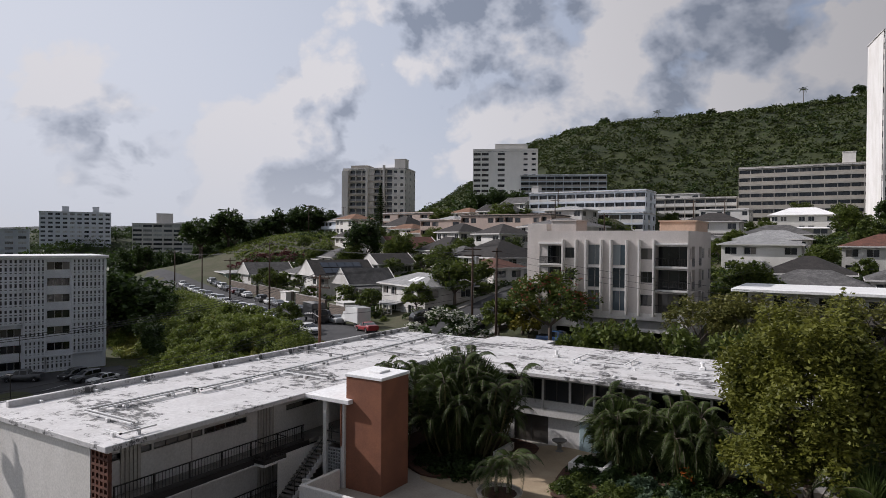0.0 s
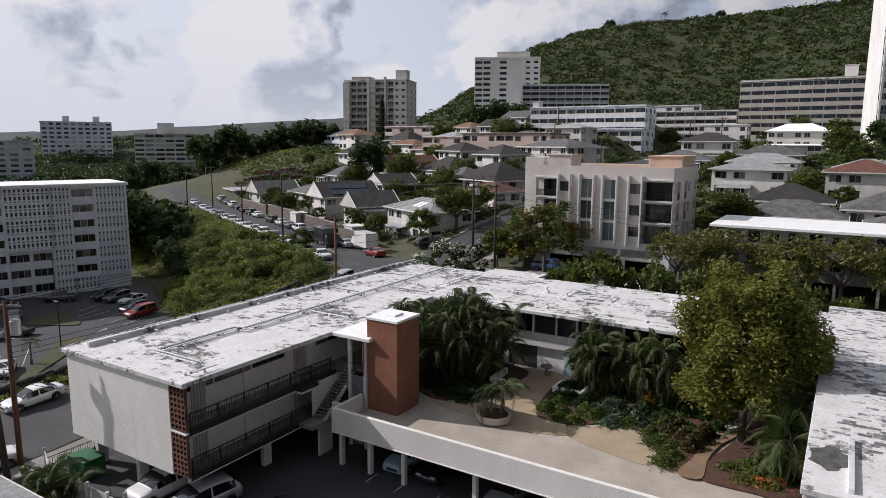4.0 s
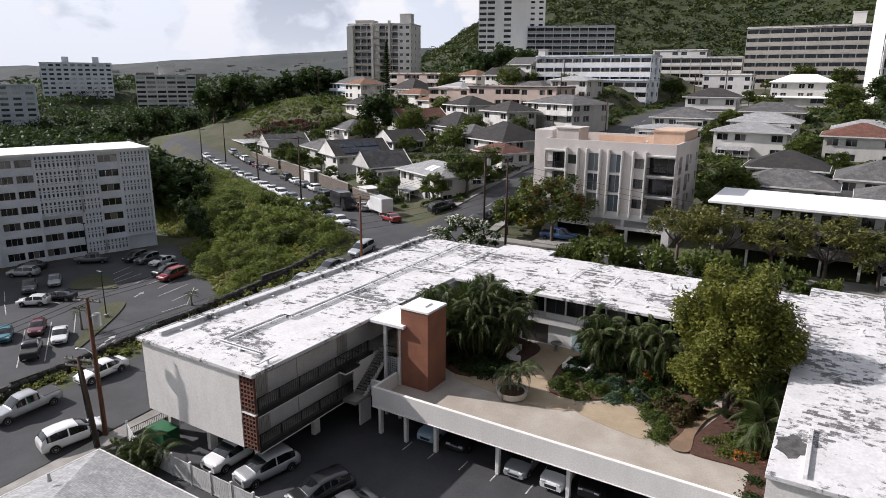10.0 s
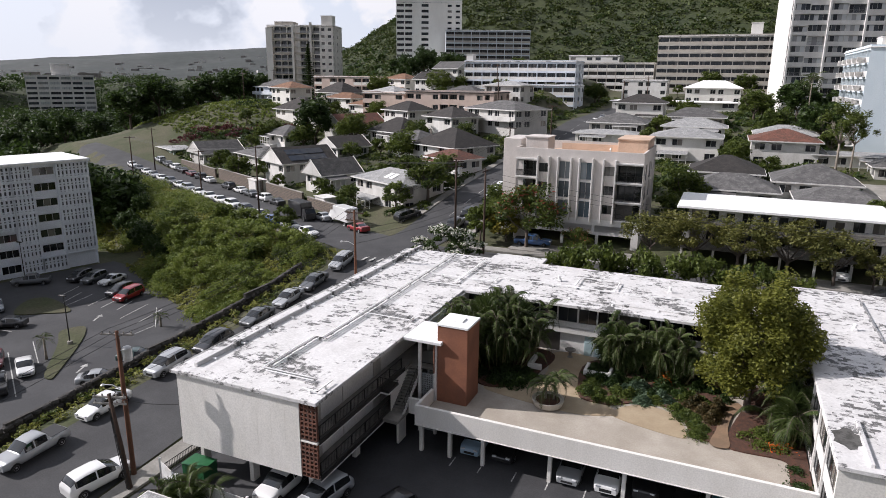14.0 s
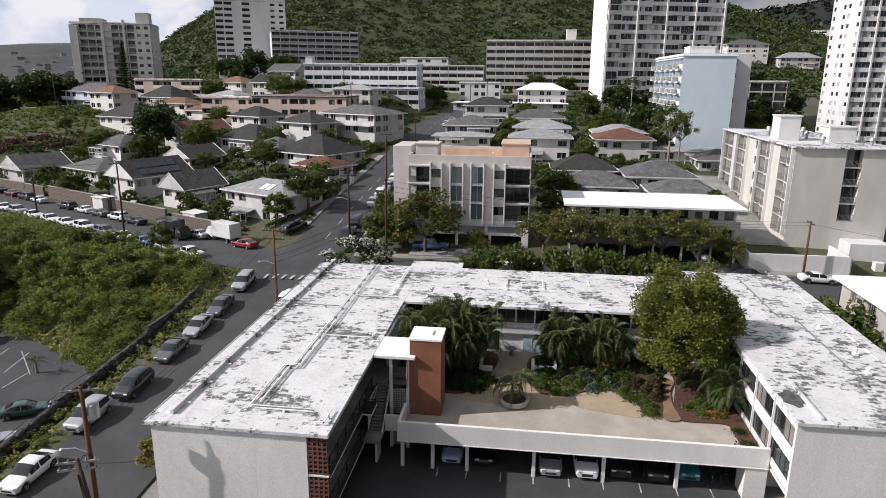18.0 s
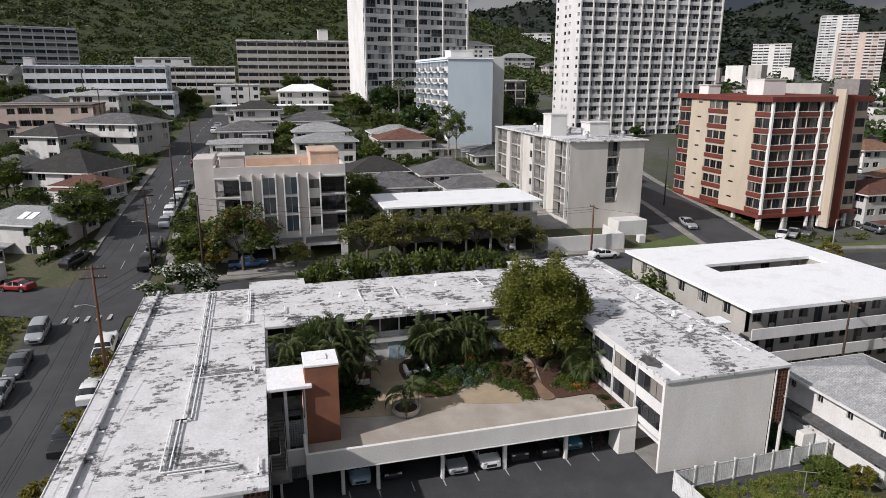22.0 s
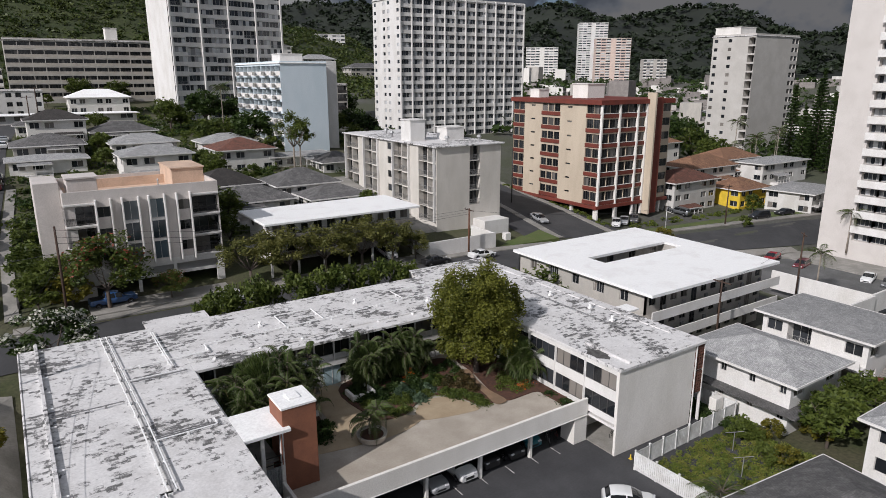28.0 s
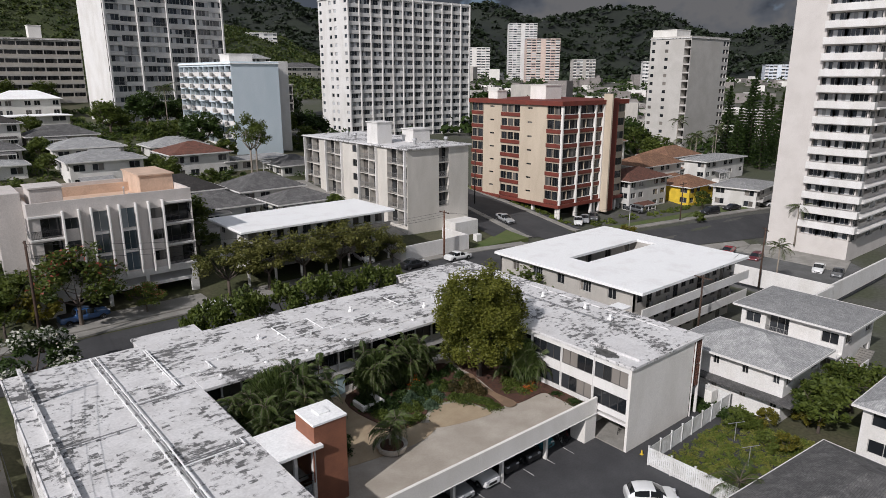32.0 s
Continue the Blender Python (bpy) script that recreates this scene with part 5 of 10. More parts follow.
# east wing: plain end wall, ribbon windows over the deck, open passage at the foot
mp("end_wall", Mesh().cbox(2.4, 23.08, 0.0, 12.8, 23.33, ZR, 0.01), [CREAM], "plain pale plastered end wall")
w = Mesh()
ew = dict(BAY)
ew["W"] = (0.94, 0.62, 2.15, 0.12, "quad", "")
facade(w, MAIN, 34.9, 2, 2.55, "WWWWWWWWW", pose(0, 0, 0, 0, 0, 270), Matrix.Translation((2.42 + 14, 40.75 - 40, 0)), 3.0, (FRAMED, GLASS, RAILD), opts=ew)
part("wall", w, [WHITE, DARKW], MAIN)
for k, y in enumerate(np.arange(23.3 + 3.88 * 1, 58, 3.88)):
    mp("downpipe", Mesh().tube([(2.36, y, 3.2), (2.36, y, ZR)], 0.05, 6), [WHITE])
mp("downpipe", Mesh().tube([(12.9, 23.0, 0), (12.9, 23.0, ZR + 0.1)], 0.07, 6), [WHITE])
mp("passage_floor", Mesh().box(2.4, 23.3, 0.03, 12.8, 28.4, 0.12), [PAVE])
mp("passage_wall", Mesh().box(2.4, 28.2, 0, 12.8, 28.4, ZA), [CREAM])
mp("passage_wall", Mesh().box(12.6, 23.3, 0, 12.8, 28.2, ZA), [CREAM])
mp("east_wall", Mesh().box(12.7, 28.4, 0, 12.9, 58.4, ZR), [WHITE])
mp("rear_wall", Mesh().box(2.4, 58.3, 0, 12.9, 58.5, ZR), [WHITE])

# ---- courtyard ----
# sandy paths and planting beds on the deck
BROWNP = paint("brown_path_concrete", (0.24, 0.155, 0.095), 0.9, (0.18, 0.12, 0.075), 0.5, 0.6, 8)


def blob(name, pts, z, h, mat, label, cat, kind="structure"):
    """A flat shape with a rounded outline through a few corners."""
    n = len(pts)
    out = []
    for i in range(n):
        p0, p1, p2, p3 = (Vector(pts[(i + k) % n]) for k in (-1, 0, 1, 2))
        for s in range(6):
            t = s / 6
            out.append(tuple(0.5 * ((2 * p1) + (p2 - p0) * t + (2 * p0 - 5 * p1 + 4 * p2 - p3) * t * t + (3 * p1 - p0 - 3 * p2 + p3) * t ** 3)))
    return solid(name, Mesh().prism([(p[0], p[1]) for p in out], z, z + h, 0), [mat], label, cat, kind=kind)


blob("path", [(-22.3, 33.6), (-15, 32.4), (-11.6, 33.2), (-11.2, 34.2), (-13.0, 35.6), (-14.6, 37.5), (-14.8, 43.6), (-18.6, 43.6), (-18.2, 38.5), (-20.0, 35.6)], 3.125, 0.02, PATH, "sandy concrete courtyard path", "path")
blob("path", [(-11.2, 33.2), (-6.3, 32.0), (-5.8, 33.0), (-6.8, 35.4), (-9.0, 36.2), (-10.9, 35.0)], 3.13, 0.02, PATH, "sandy round terrace", "path")
blob("path", [(-4.1, 31.9), (-2.8, 31.9), (-2.9, 34.5), (-2.6, 37), (-1.9, 39.2), (-2.9, 39.4), (-3.7, 37.2), (-3.7, 34.5)], 3.236, 0.02, BROWNP, "worn brown garden path", "path")
blob("bed", [(-14.7, 36.0), (-12.4, 34.9), (-10.9, 35.6), (-9.0, 36.7), (-6.5, 35.9), (-5.5, 33.2), (-3.9, 32.4), (-2.9, 36), (-3.1, 40), (-3.1, 43.5), (-14.4, 43.5)], 3.125, 0.10, SOIL, "planting bed of dark red mulch", "planting bed")
blob("bed", [(-2.9, 32.0), (0.6, 31.8), (1.0, 30.6), (1.1, 27.3), (2.2, 27.3), (2.3, 36), (2.3, 43), (-1.2, 43), (-1.9, 38.5), (-2.7, 35)], 3.125, 0.10, SOIL, "planting bed of red mulch beside the wall", "planting bed")
blob("bed", [(-27.5, 38), (-22.4, 34.0), (-19.4, 36.0), (-18.8, 38.4), (-18.9, 43.4), (-27.5, 43.4)], 3.125, 0.12, SOIL, "shaded planting bed under palms", "planting bed")
for x0, y0, x1, y1 in ((-20.0, 38.9, -19.7, 41.6), (-19.7, 38.9, -18.7, 39.15), (-15.0, 39.6, -14.7, 41.4), (-14.7, 39.6, -12.6, 39.85), (-12.85, 39.85, -12.6, 42.0)):
    solid("garden_wall", Mesh().cbox(x0, y0, 3.12, x1, y1, 3.75, 0.03), [CREAM], "low pale courtyard wall", "wall", kind="structure")
pot = thing("planter", "large round concrete planter with a small palm", "planter", pose(-16.5, 32.9, 3.14))
part("bowl", Mesh().lathe([(0.95, 0), (1.15, 0.1), (1.3, 0.55), (1.32, 0.62), (1.2, 0.62), (1.15, 0.5)], 28), [STONEW], pot, smooth=False)
part("soil", Mesh().lathe([(1.16, 0.48), (0.6, 0.55), (0.05, 0.58)], 20), [SOIL], pot)
mp("roof_stain", Mesh().prism([(3.25 + math.cos(k * 0.42) * (0.85 + 0.22 * math.sin(k * 2.3)), 26.45 + math.sin(k * 0.42) * (1.25 + 0.2 * math.cos(k * 1.7))) for k in range(15)], ZR + 0.28, ZR + 0.285), [paint("dried_puddle", (0.052, 0.050, 0.046), 0.9, (0.10, 0.097, 0.092), 0.5, 2.0, 8)], "dark dried puddle on the roof")
bath = thing("stone_bowl", "pale stone pedestal bowl beside the doors", "garden ornament", pose(-17.0, 43.2, 3.14))
part("pedestal", Mesh().lathe([(0.3, 0), (0.16, 0.1), (0.14, 0.5), (0.2, 0.55)], 12), [CONC], bath)
part("bowl", Mesh().lathe([(0.2, 0.55), (0.5, 0.72), (0.52, 0.8), (0.4, 0.74)], 16), [CONC], bath)

# ---- neighbouring blocks ----
# four-storey block with fins across the street
G = 5.2
mb = dict(BAY)
SHAKE = blocks_mat("grey_shakes", (0.26, 0.245, 0.225), (0.10, 0.095, 0.09), 0.25, 0.16)
mb["b"] = (0.95, 0.05, 2.45, 1.5, "triple", "bars")
GLASSD = glass_pane("dark_window_glass", (0.010, 0.012, 0.014), (0.16, 0.15, 0.14), 0.16)
mb["v"] = (0.94, 0.12, 2.62, 0.2, "double", "")
mb["n"] = (0.9, 0.9, 2.2, 0.15, "double", "")
MIDB = thing("apartment_building", "beige apartment building with vertical fins and balconies over a garage", "building", pose(-24.8, 85.8, G))
w = Mesh()
# the bays of the front have widths of their own
for u0, u1, k in ((-9.2, -5.75, "b"), (-5.75, -4.05, "n"), (-4.05, -2.75, "."), (-2.75, -0.85, "v"), (-0.85, 0.35, "."), (0.35, 2.25, "v"), (2.25, 3.75, "."), (3.75, 5.45, "n"), (5.45, 9.2, "b")):
    facade(w, MIDB, u1 - u0, 3, 2.75, k, Matrix.Identity(4), Matrix.Translation(((u0 + u1) / 2, -7.2, 0)), 4.2, (FRAMEM if k == "v" else FRAMED, GLASSB if k == "v" else GLASSD, RAILD), opts=mb)
facade(w, MIDB, 14.4, 3, 2.75, "wb.bw.w", pose(0, 0, 0, 0, 0, 90), Matrix.Translation((9.2, 0, 0)), 4.2, (FRAMEM, GLASSB, RAILG))
facade(w, MIDB, 14.4, 3, 2.75, ".w.b.b", pose(0, 0, 0, 0, 0, 270), Matrix.Translation((-9.2, 0, 0)), 4.2, (FRAMEM, GLASSB, RAILG))
w.box(-9.2, -7.2, 12.45, 9.2, 7.2, 12.6)
for a in ((-9.2, -7.2, 9.2, -6.95), (-9.2, 6.95, 9.2, 7.2), (-9.2, -6.95, -8.95, 6.95), (8.95, -6.95, 9.2, 6.95)):
    w.box(a[0], a[1], 12.6, a[2], a[3], 14.0)
MIDW = paint("greyed_beige_wall", (0.60, 0.555, 0.525), 0.8, (0.53, 0.49, 0.46), 0.4, 0.3, 8, stretch=(1, 1, 0.35))
part("wall", w, [MIDW, DARKW], MIDB)
gw = Mesh()
# white garage storey: a long slot above, drive-in openings below
gw.box(-9.2, -7.2, 3.35, 9.2, -6.9, 4.2).box(-9.2, -7.2, 2.35, -3.6, -6.9, 3.35).box(8.4, -7.2, 2.35, 9.2, -6.9, 3.35)
gw.box(-9.2, -7.2, 1.95, 9.2, -6.9, 2.35).box(-9.2, -7.2, -1.5, -6.8, -6.9, 1.95).box(-1.9, -7.2, -1.5, -1.5, -6.9, 1.95).box(3.2, -7.2, -1.5, 3.6, -6.9, 1.95).box(8.2, -7.2, -1.5, 9.2, -6.9, 1.95)
gw.box(2.6, -7.2, 2.35, 3.0, -6.9, 3.35)
# slot 1: rear garage wall, inside shade given as a dark colour
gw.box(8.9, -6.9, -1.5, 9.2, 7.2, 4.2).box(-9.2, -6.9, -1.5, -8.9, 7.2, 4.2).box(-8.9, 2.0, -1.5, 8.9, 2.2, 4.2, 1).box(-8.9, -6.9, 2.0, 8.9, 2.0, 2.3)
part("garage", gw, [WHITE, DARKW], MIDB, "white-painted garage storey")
for x in (-5.75, -4.05, -2.75, -0.85, 0.35, 2.25, 3.75, 5.45):
    part("fin", Mesh().cbox(x - 0.09, -7.95, 3.9, x + 0.09, -7.2, 12.9, 0.02), [WHITE], MIDB)
for z in (6.85, 9.6):
    for x in (-1.8, 1.3):
        part("spandrel", Mesh().cbox(x - 0.85, -7.32, z - 0.12, x + 0.85, -7.21, z + 0.16, 0.02), [WHITE], MIDB)
for x0, x1 in ((-9.2, -5.8), (5.5, 9.2)):
    for z in (4.2, 6.95, 9.7, 12.4):
        part("balcony_slab", Mesh().cbox(x0, -7.4, z - 0.1, x1, -7.2, z + 0.14, 0.02), [WHITE], MIDB)
part("stair_tower", Mesh().cbox(-12.0, -4.6, -1.5, -9.22, 2.6, 15.0, 0.04), [MIDW], MIDB, "beige stair tower")
part("roof_terrace", Mesh().box(-8.95, -6.95, 12.6, 8.95, 6.95, 12.66), [PEACH], MIDB)
penthouse(MIDB, -8.4, -5.0, -5.0, -1.0, 12.6, 15.3, MIDW, "roof_house")
penthouse(MIDB, 4.6, -1.5, 8.9, 6.5, 12.6, 15.2, PEACH, "roof_house")
part("terrace_wall", Mesh().box(-5.0, 4.0, 12.6, 4.6, 4.2, 13.9), [PEACH], MIDB)
for x, y in ((-3, -5), (0, -5.6), (2.4, -4.6), (3.2, 1)):
    part("roof_vent", Mesh().lathe([(0.1, 12.6), (0.1, 13.5), (0.2, 13.5), (0.05, 13.75)], 8, x=x, y=y), [STEEL], MIDB)

# long low block with a fresh white roof
LOW = thing("apartment_building", "low grey apartment building with open galleries and a fresh white roof", "building", pose(2, 81.5, 4.9))
w = Mesh()
w.box(-12, -5.0, 2.3, 12, 6, 2.5)
for f in range(2):
    facade(w, LOW, 23, 1, 2.7, "wwnwwnwwnww", Matrix.Identity(4), Matrix.Translation((0.3, -4.0, 0)), 2.4 + f * 2.7, (FRAMED, GLASS, RAILG))
    facade(w, LOW, 9, 1, 2.7, "w..w", pose(0, 0, 0, 0, 0, 90), Matrix.Translation((11.8, 0.5, 0)), 2.4 + f * 2.7, (FRAMED, GLASS, RAILG))
    facade(w, LOW, 9, 1, 2.7, "w..w", pose(0, 0, 0, 0, 0, 270), Matrix.Translation((-11.2, 0.5, 0)), 2.4 + f * 2.7, (FRAMED, GLASS, RAILG))
# slot 1: back of the open ground level, its shade painted dark
w.box(-11.2, 5.0, -1, 11.8, 5.2, 7.8).box(-12, 1.0, -1.5, 12, 1.2, 2.3, 1)
part("wall", w, [WHITE, DARKW], LOW)
for f in range(2):
    part("gallery_floor", Mesh().box(-12, -5.4, 2.3 + 2.7 * f, 12, -4.0, 2.5 + 2.7 * f), [CONC], LOW)
    part("gallery_parapet", Mesh().cbox(-12, -5.5, 2.3 + 2.7 * f, 12, -5.35, 3.45 + 2.7 * f, 0.02), [SHAKE], LOW, "parapet clad in grey shakes")
for x in (-11.6, -7.6, -3.6, 0.4, 4.4, 8.4, 11.7):
    part("post", Mesh().cbox(x - 0.15, -5.3, -1.5, x + 0.15, -5.0, 2.3, 0.02), [WHITE], LOW)
part("roof", Mesh().cbox(-12.6, -6.0, 7.75, 12.6, 5.8, 8.1, 0.05), [ROOFCLEAN], LOW)

# beige block with balconies
be = dict(BAY)
be["g"] = (0.98, 0.02, 2.6, 1.1, "triple", "bars")
BEI = block("apartment_building", "five-storey beige apartment building with recessed balconies", 22.6, 83, 36.6, 119, 7.6, 5, 2.66, (paint("beige_concrete_wall", (0.60, 0.565, 0.515), 0.8, (0.52, 0.49, 0.44), 0.4, 0.3, 8, stretch=(1, 1, 0.35)), FRAMED, GLASS, RAILG), {"s": ["......", "...g.."], "w": "gb.gb.wgb.gb"}, roof=0.3, over=0.5, roof_mat=ROOFW, opts=be)
penthouse(BEI, -6.2, -8, -3.0, -4.6, 13.5, 17.3, WHITE)
penthouse(BEI, 0.8, -9.5, 4.8, -6, 13.5, 15.8, WHITE)
for x, y in ((-1.5, -13), (0, -3), (-4, 3), (2, 4), (4, 9), (-2, 9), (5, -14)):
    part("roof_vent", Mesh().lathe([(0.28, 13.5), (0.28, 14.3), (0.5, 14.3), (0.3, 14.7)], 10, x=x, y=y), [STEEL], BEI)
for y in (-17.6, -9.0, -3.0, 3.0, 9.0, 17.6):
    part("balcony_fin", Mesh().cbox(-7.5, y - 0.1, 0.3, -7.0, y + 0.1, 13.2, 0.02), [WHITE], BEI)

# red-banded block on pillars
rb = dict(BAY)
rb["s"] = (0.7, 1.8, 2.15, 0.15, "double", "")
rb["r"] = (0.97, 0.92, 2.72, 0.25, "triple", "")
rb["m"] = (0.9, 0.92, 2.5, 0.2, "double", "")
RED = block("apartment_building", "tan apartment tower with dark red bands on open pillars", 61.0, 82, 82.5, 109, 6.8, 7, 2.95, (TAN, FRAMED, GLASSD, OXBLOOD), {"w": "rr.s.mmm.s..rr", "s": "rrrrr.mm"}, deep=0.4, roof=0.3, over=0.5, roof_mat=ROOFG, opts=rb)
part("roof_band", Mesh().cbox(-11.3, -14.1, 20.35, 11.3, 14.1, 21.3, 0.04), [OXBLOOD], RED, "dark red roof band")
part("base_band", Mesh().cbox(-11.2, -14.0, -0.75, 11.2, 14.0, -0.05, 0.04), [OXBLOOD], RED, "dark red band above the pillars")
for f in range(7):
    z = f * 2.95
    for y0, y1 in ((9.65, 13.5), (-1.95, 3.85), (-13.5, -9.65)):
        part("band", Mesh().cbox(-10.95, y0, z + 0.06, -10.76, y1, z + 0.86, 0.02), [OXBLOOD], RED)
    part("band", Mesh().cbox(-10.75, -13.7, z + 0.06, 2.7, -13.5, z + 0.86, 0.02), [OXBLOOD], RED)
    part("sill", Mesh().cbox(-10.98, -13.74, z + 0.87, 2.7, -13.5, z + 0.98, 0.02), [WHITE], RED)
for x in (-10.6, -5.4, 0.0, 2.8):
    part("pier", Mesh().cbox(x - 0.2, -13.95, -3, x + 0.2, -13.4, 20.35, 0.02), [CREAM], RED)
part("fin", Mesh().cbox(3.0, -15.6, -3, 3.5, -13.4, 22.6, 0.03), [TAN], RED, "tall tan fin")
part("shaft", Mesh().cbox(3.5, -14.9, -3, 6.4, -13.4, 21.6, 0.03), [OXBLOOD], RED, "dark red shaft")
for x in (-10.2, -4, 2.2, 9.8):
    for y in (-12.8, -6, 0, 6, 12.6):
        part("pillar", Mesh().cbox(x - 0.3, y - 0.3, -3.6, x + 0.3, y + 0.3, -0.7, 0.03), [CREAM], RED)
penthouse(RED, -4, -3, 1.2, 1.6, 20.9, 24.2, CREAM)
penthouse(RED, -9, 7, -6, 10, 20.9, 23, CREAM)

# low block with a bright roof and a light court
WB = thing("apartment_building", "grey apartment building with white galleries and bright white roof", "building", pose(31, 45, 0.6))
w = Mesh()
for f in range(3):
    facade(w, WB, 23.0, 1, 2.75, "wdwwdwwdwwdw", Matrix.Identity(4), Matrix.Translation((0.5, -10.2, 0)), f * 2.75, (FRAMED, GLASS, RAILG), opts=gal)
    facade(w, WB, 22, 1, 2.75, ".w.W.w.W.w.", pose(0, 0, 0, 0, 0, 270), Matrix.Translation((-11.5, 0.8, 0)), f * 2.75, (FRAMEM, GLASS, RAILG))
    facade(w, WB, 22, 1, 2.75, ".w.W.w.W.w.", pose(0, 0, 0, 0, 0, 90), Matrix.Translation((12, 0.8, 0)), f * 2.75, (FRAMEM, GLASS, RAILG))
    facade(w, WB, 15.8, 1, 2.75, "w.w.w.w", Matrix.Identity(4), Matrix.Translation((1.1, 4.4, 0)), f * 2.75, (FRAMED, GLASS, RAILG))
w.box(-11.5, 11.6, 0, 12, 11.8, 8.25).box(-7, -1.6, 0, 9.2, -1.4, 8.25).box(-7.0, -1.4, 0, -6.8, 4.4, 8.25).box(9.0, -1.4, 0, 9.2, 4.4, 8.25)
part("wall", w, [GREYW, DARKW], WB)
r = Mesh()
for x0, y0, x1, y1 in ((-12.4, -12.0, 12.8, 0.2), (-12.4, 3.3, 12.8, 12.2), (-12.4, 0.2, -6.8, 3.3), (9.0, 0.2, 12.8, 3.3)):
    r.box(x0, y0, 8.25, x1, y1, 8.6)
part("roof", r, [ROOFCLEAN], WB, "bright white flat roof with a rectangular light court")
for f in (1, 2):
    part("gallery_floor", Mesh().box(-12, -11.8, f * 2.75 - 0.2, 13.5, -10.2, f * 2.75), [CONC], WB)
    part("gallery_parapet", Mesh().cbox(-12, -11.9, f * 2.75 - 0.25, 13.5, -11.75, f * 2.75 + 0.95, 0.02), [WHITE], WB)
for f in (1, 2):
    for x in (-9, -5.5, -1.2, 2.6, 6.2, 10):
        part("clothes_rack", Mesh().box(x - 0.25, -11.2, f * 2.75, x + 0.25, -11.0, f * 2.75 + 1.1), [RAILG], WB)

# ---- towers and blocks up the slope ----
ROOFPALE = paint("warm_white_wall", (0.80, 0.78, 0.74), 0.8, (0.74, 0.72, 0.68), 0.4, 0.3, 8, stretch=(1, 1, 0.35))
tw = dict(BAY)
tw["t"] = (0.985, 0.98, 2.70, 0.45, "quad", "")
tw["T"] = (0.95, 0.80, 2.28, 0.35, "quad", "")
T1 = block("tower_block", "tall white tower with blank end wall and glazed balconies", 5, 209, 44, 224, 19, 19, 2.86, (WHITE, FRAMEM, GLASST, RAILG), {"s": ["tTttbTtt", "ttTtTttb", "Ttbttttt", "ttTtttTt", "btttTttt", "tTtttbtt", "tttTtttT", "tbttTttt", "Tttttttb", "ttttTbtt", "tTtbtttt", "ttTttttT", "btttttTt", "tttbTttt", "TtttttTt", "ttTtbttt", "tttttTtt", "tTtttttt"], "w": "."}, turn=12, slabs=0.0, opts=tw, far=True)
for x in (-19, -9.5, 0, 9.5, 19):
    part("pier", Mesh().box(x - 0.25, -8.0, 0, x + 0.25, -7.5, 54.5), [WHITE], T1)
T2 = block("tower_block", "tall white tower with a grid of windows", 69, 175, 119, 193, 12.5, 17, 2.58, (WHITE, FRAMEM, GLASST, RAILG), {"s": "TTTTTTTTTTTT", "w": "n.nn.n"}, opts=tw, roof=0.8, far=True)
for i in range(13):
    x = -25 + 50 * i / 12
    part("pier", Mesh().box(x - 0.2, -9.35, 0, x + 0.2, -9.0, 44.5), [WHITE], T2)
BL = block("apartment_building", "eight-storey pale blue apartment building with angled balconies", 19, 146.5, 31, 182, 13, 8, 2.85, (BLUEW, FRAMED, GLASS, WHITE), {"s": ".", "w": "BBBBBBBBBB"}, roof=0.6, roof_mat=ROOFCLEAN, far=True)
part("stair_wing", Mesh().cbox(6.0, -14.0, -3, 10.5, -6, 23.6, 0.05), [WHITE], BL, "white stair wing")
for f in range(8):
    for k in range(5):
        # balconies that jut out at an angle, with low white fronts
        y = -16.6 + k * 7.1
        q = Mesh().prism([(-6.05, y), (-6.05, y + 3.4), (-8.0, y + 0.2), (-7.6, y - 0.2)][::-1], f * 2.85 - 0.1, f * 2.85 + 0.1)
        q.prism([(-6.05, y + 3.4), (-6.05, y + 3.2), (-7.9, y + 0.1), (-8.0, y + 0.2)], f * 2.85 + 0.1, f * 2.85 + 1.0)
        part("balcony", q, [WHITE], BL)
for f in range(8):
    part("window", Mesh().cbox(6.2, -14.06, f * 2.85 + 0.8, 7.2, -13.98, f * 2.85 + 2.1, 0.02), [GLASS], BL)
penthouse(BL, -3, -10, 3, -4, 23.2, 25.2, WHITE)
GREYBK = block("apartment_building", "long seven-storey grey apartment building with white balcony bands", -34.5, 261, 12, 275, 25, 7, 2.85, (GREYW, FRAMED, GLASSD, STONEW), {"s": "BBBBBBBBBBBB", "w": "s.s"}, roof=0.7, far=True)
penthouse(GREYBK, 9, 0, 13, 4, 20, 25, CREAM)
BLU = block("apartment_building", "long white apartment building with bluish balcony bands", -95, 211, -55, 224, 19.5, 5, 3.0, (PALEB, FRAMED, GLASS, WHITE), {"s": "BBBBBBBBBBBB", "w": "w.w", "e": "w.b.w"}, roof=0.5, far=True)
penthouse(BLU, -19.5, -6, -17, -3, 15, 17.5, WHITE)
block("apartment_building", "lower white wing with balcony bands", -80, 197, -52, 211, 18.0, 3, 2.9, (PALEB, FRAMED, GLASS, WHITE), {"s": "BBBBBBBB", "e": "w.b.w"}, roof=0.5, far=2)
HI1 = block("tower_block", "nine-storey cream apartment tower with stepped balconies on a rise", -197, 232, -168, 248, 24, 9, 2.85, (paint("pale_cream_wall", (0.80, 0.775, 0.73), 0.8), FRAMED, GLASSD, RAILG), {"s": "bbbb.bbbnn", "e": "n..n..n"}, turn=18, roof=0.6, far=2)
penthouse(HI1, 9, -6, 14, -1, 25.6, 30, CREAM)
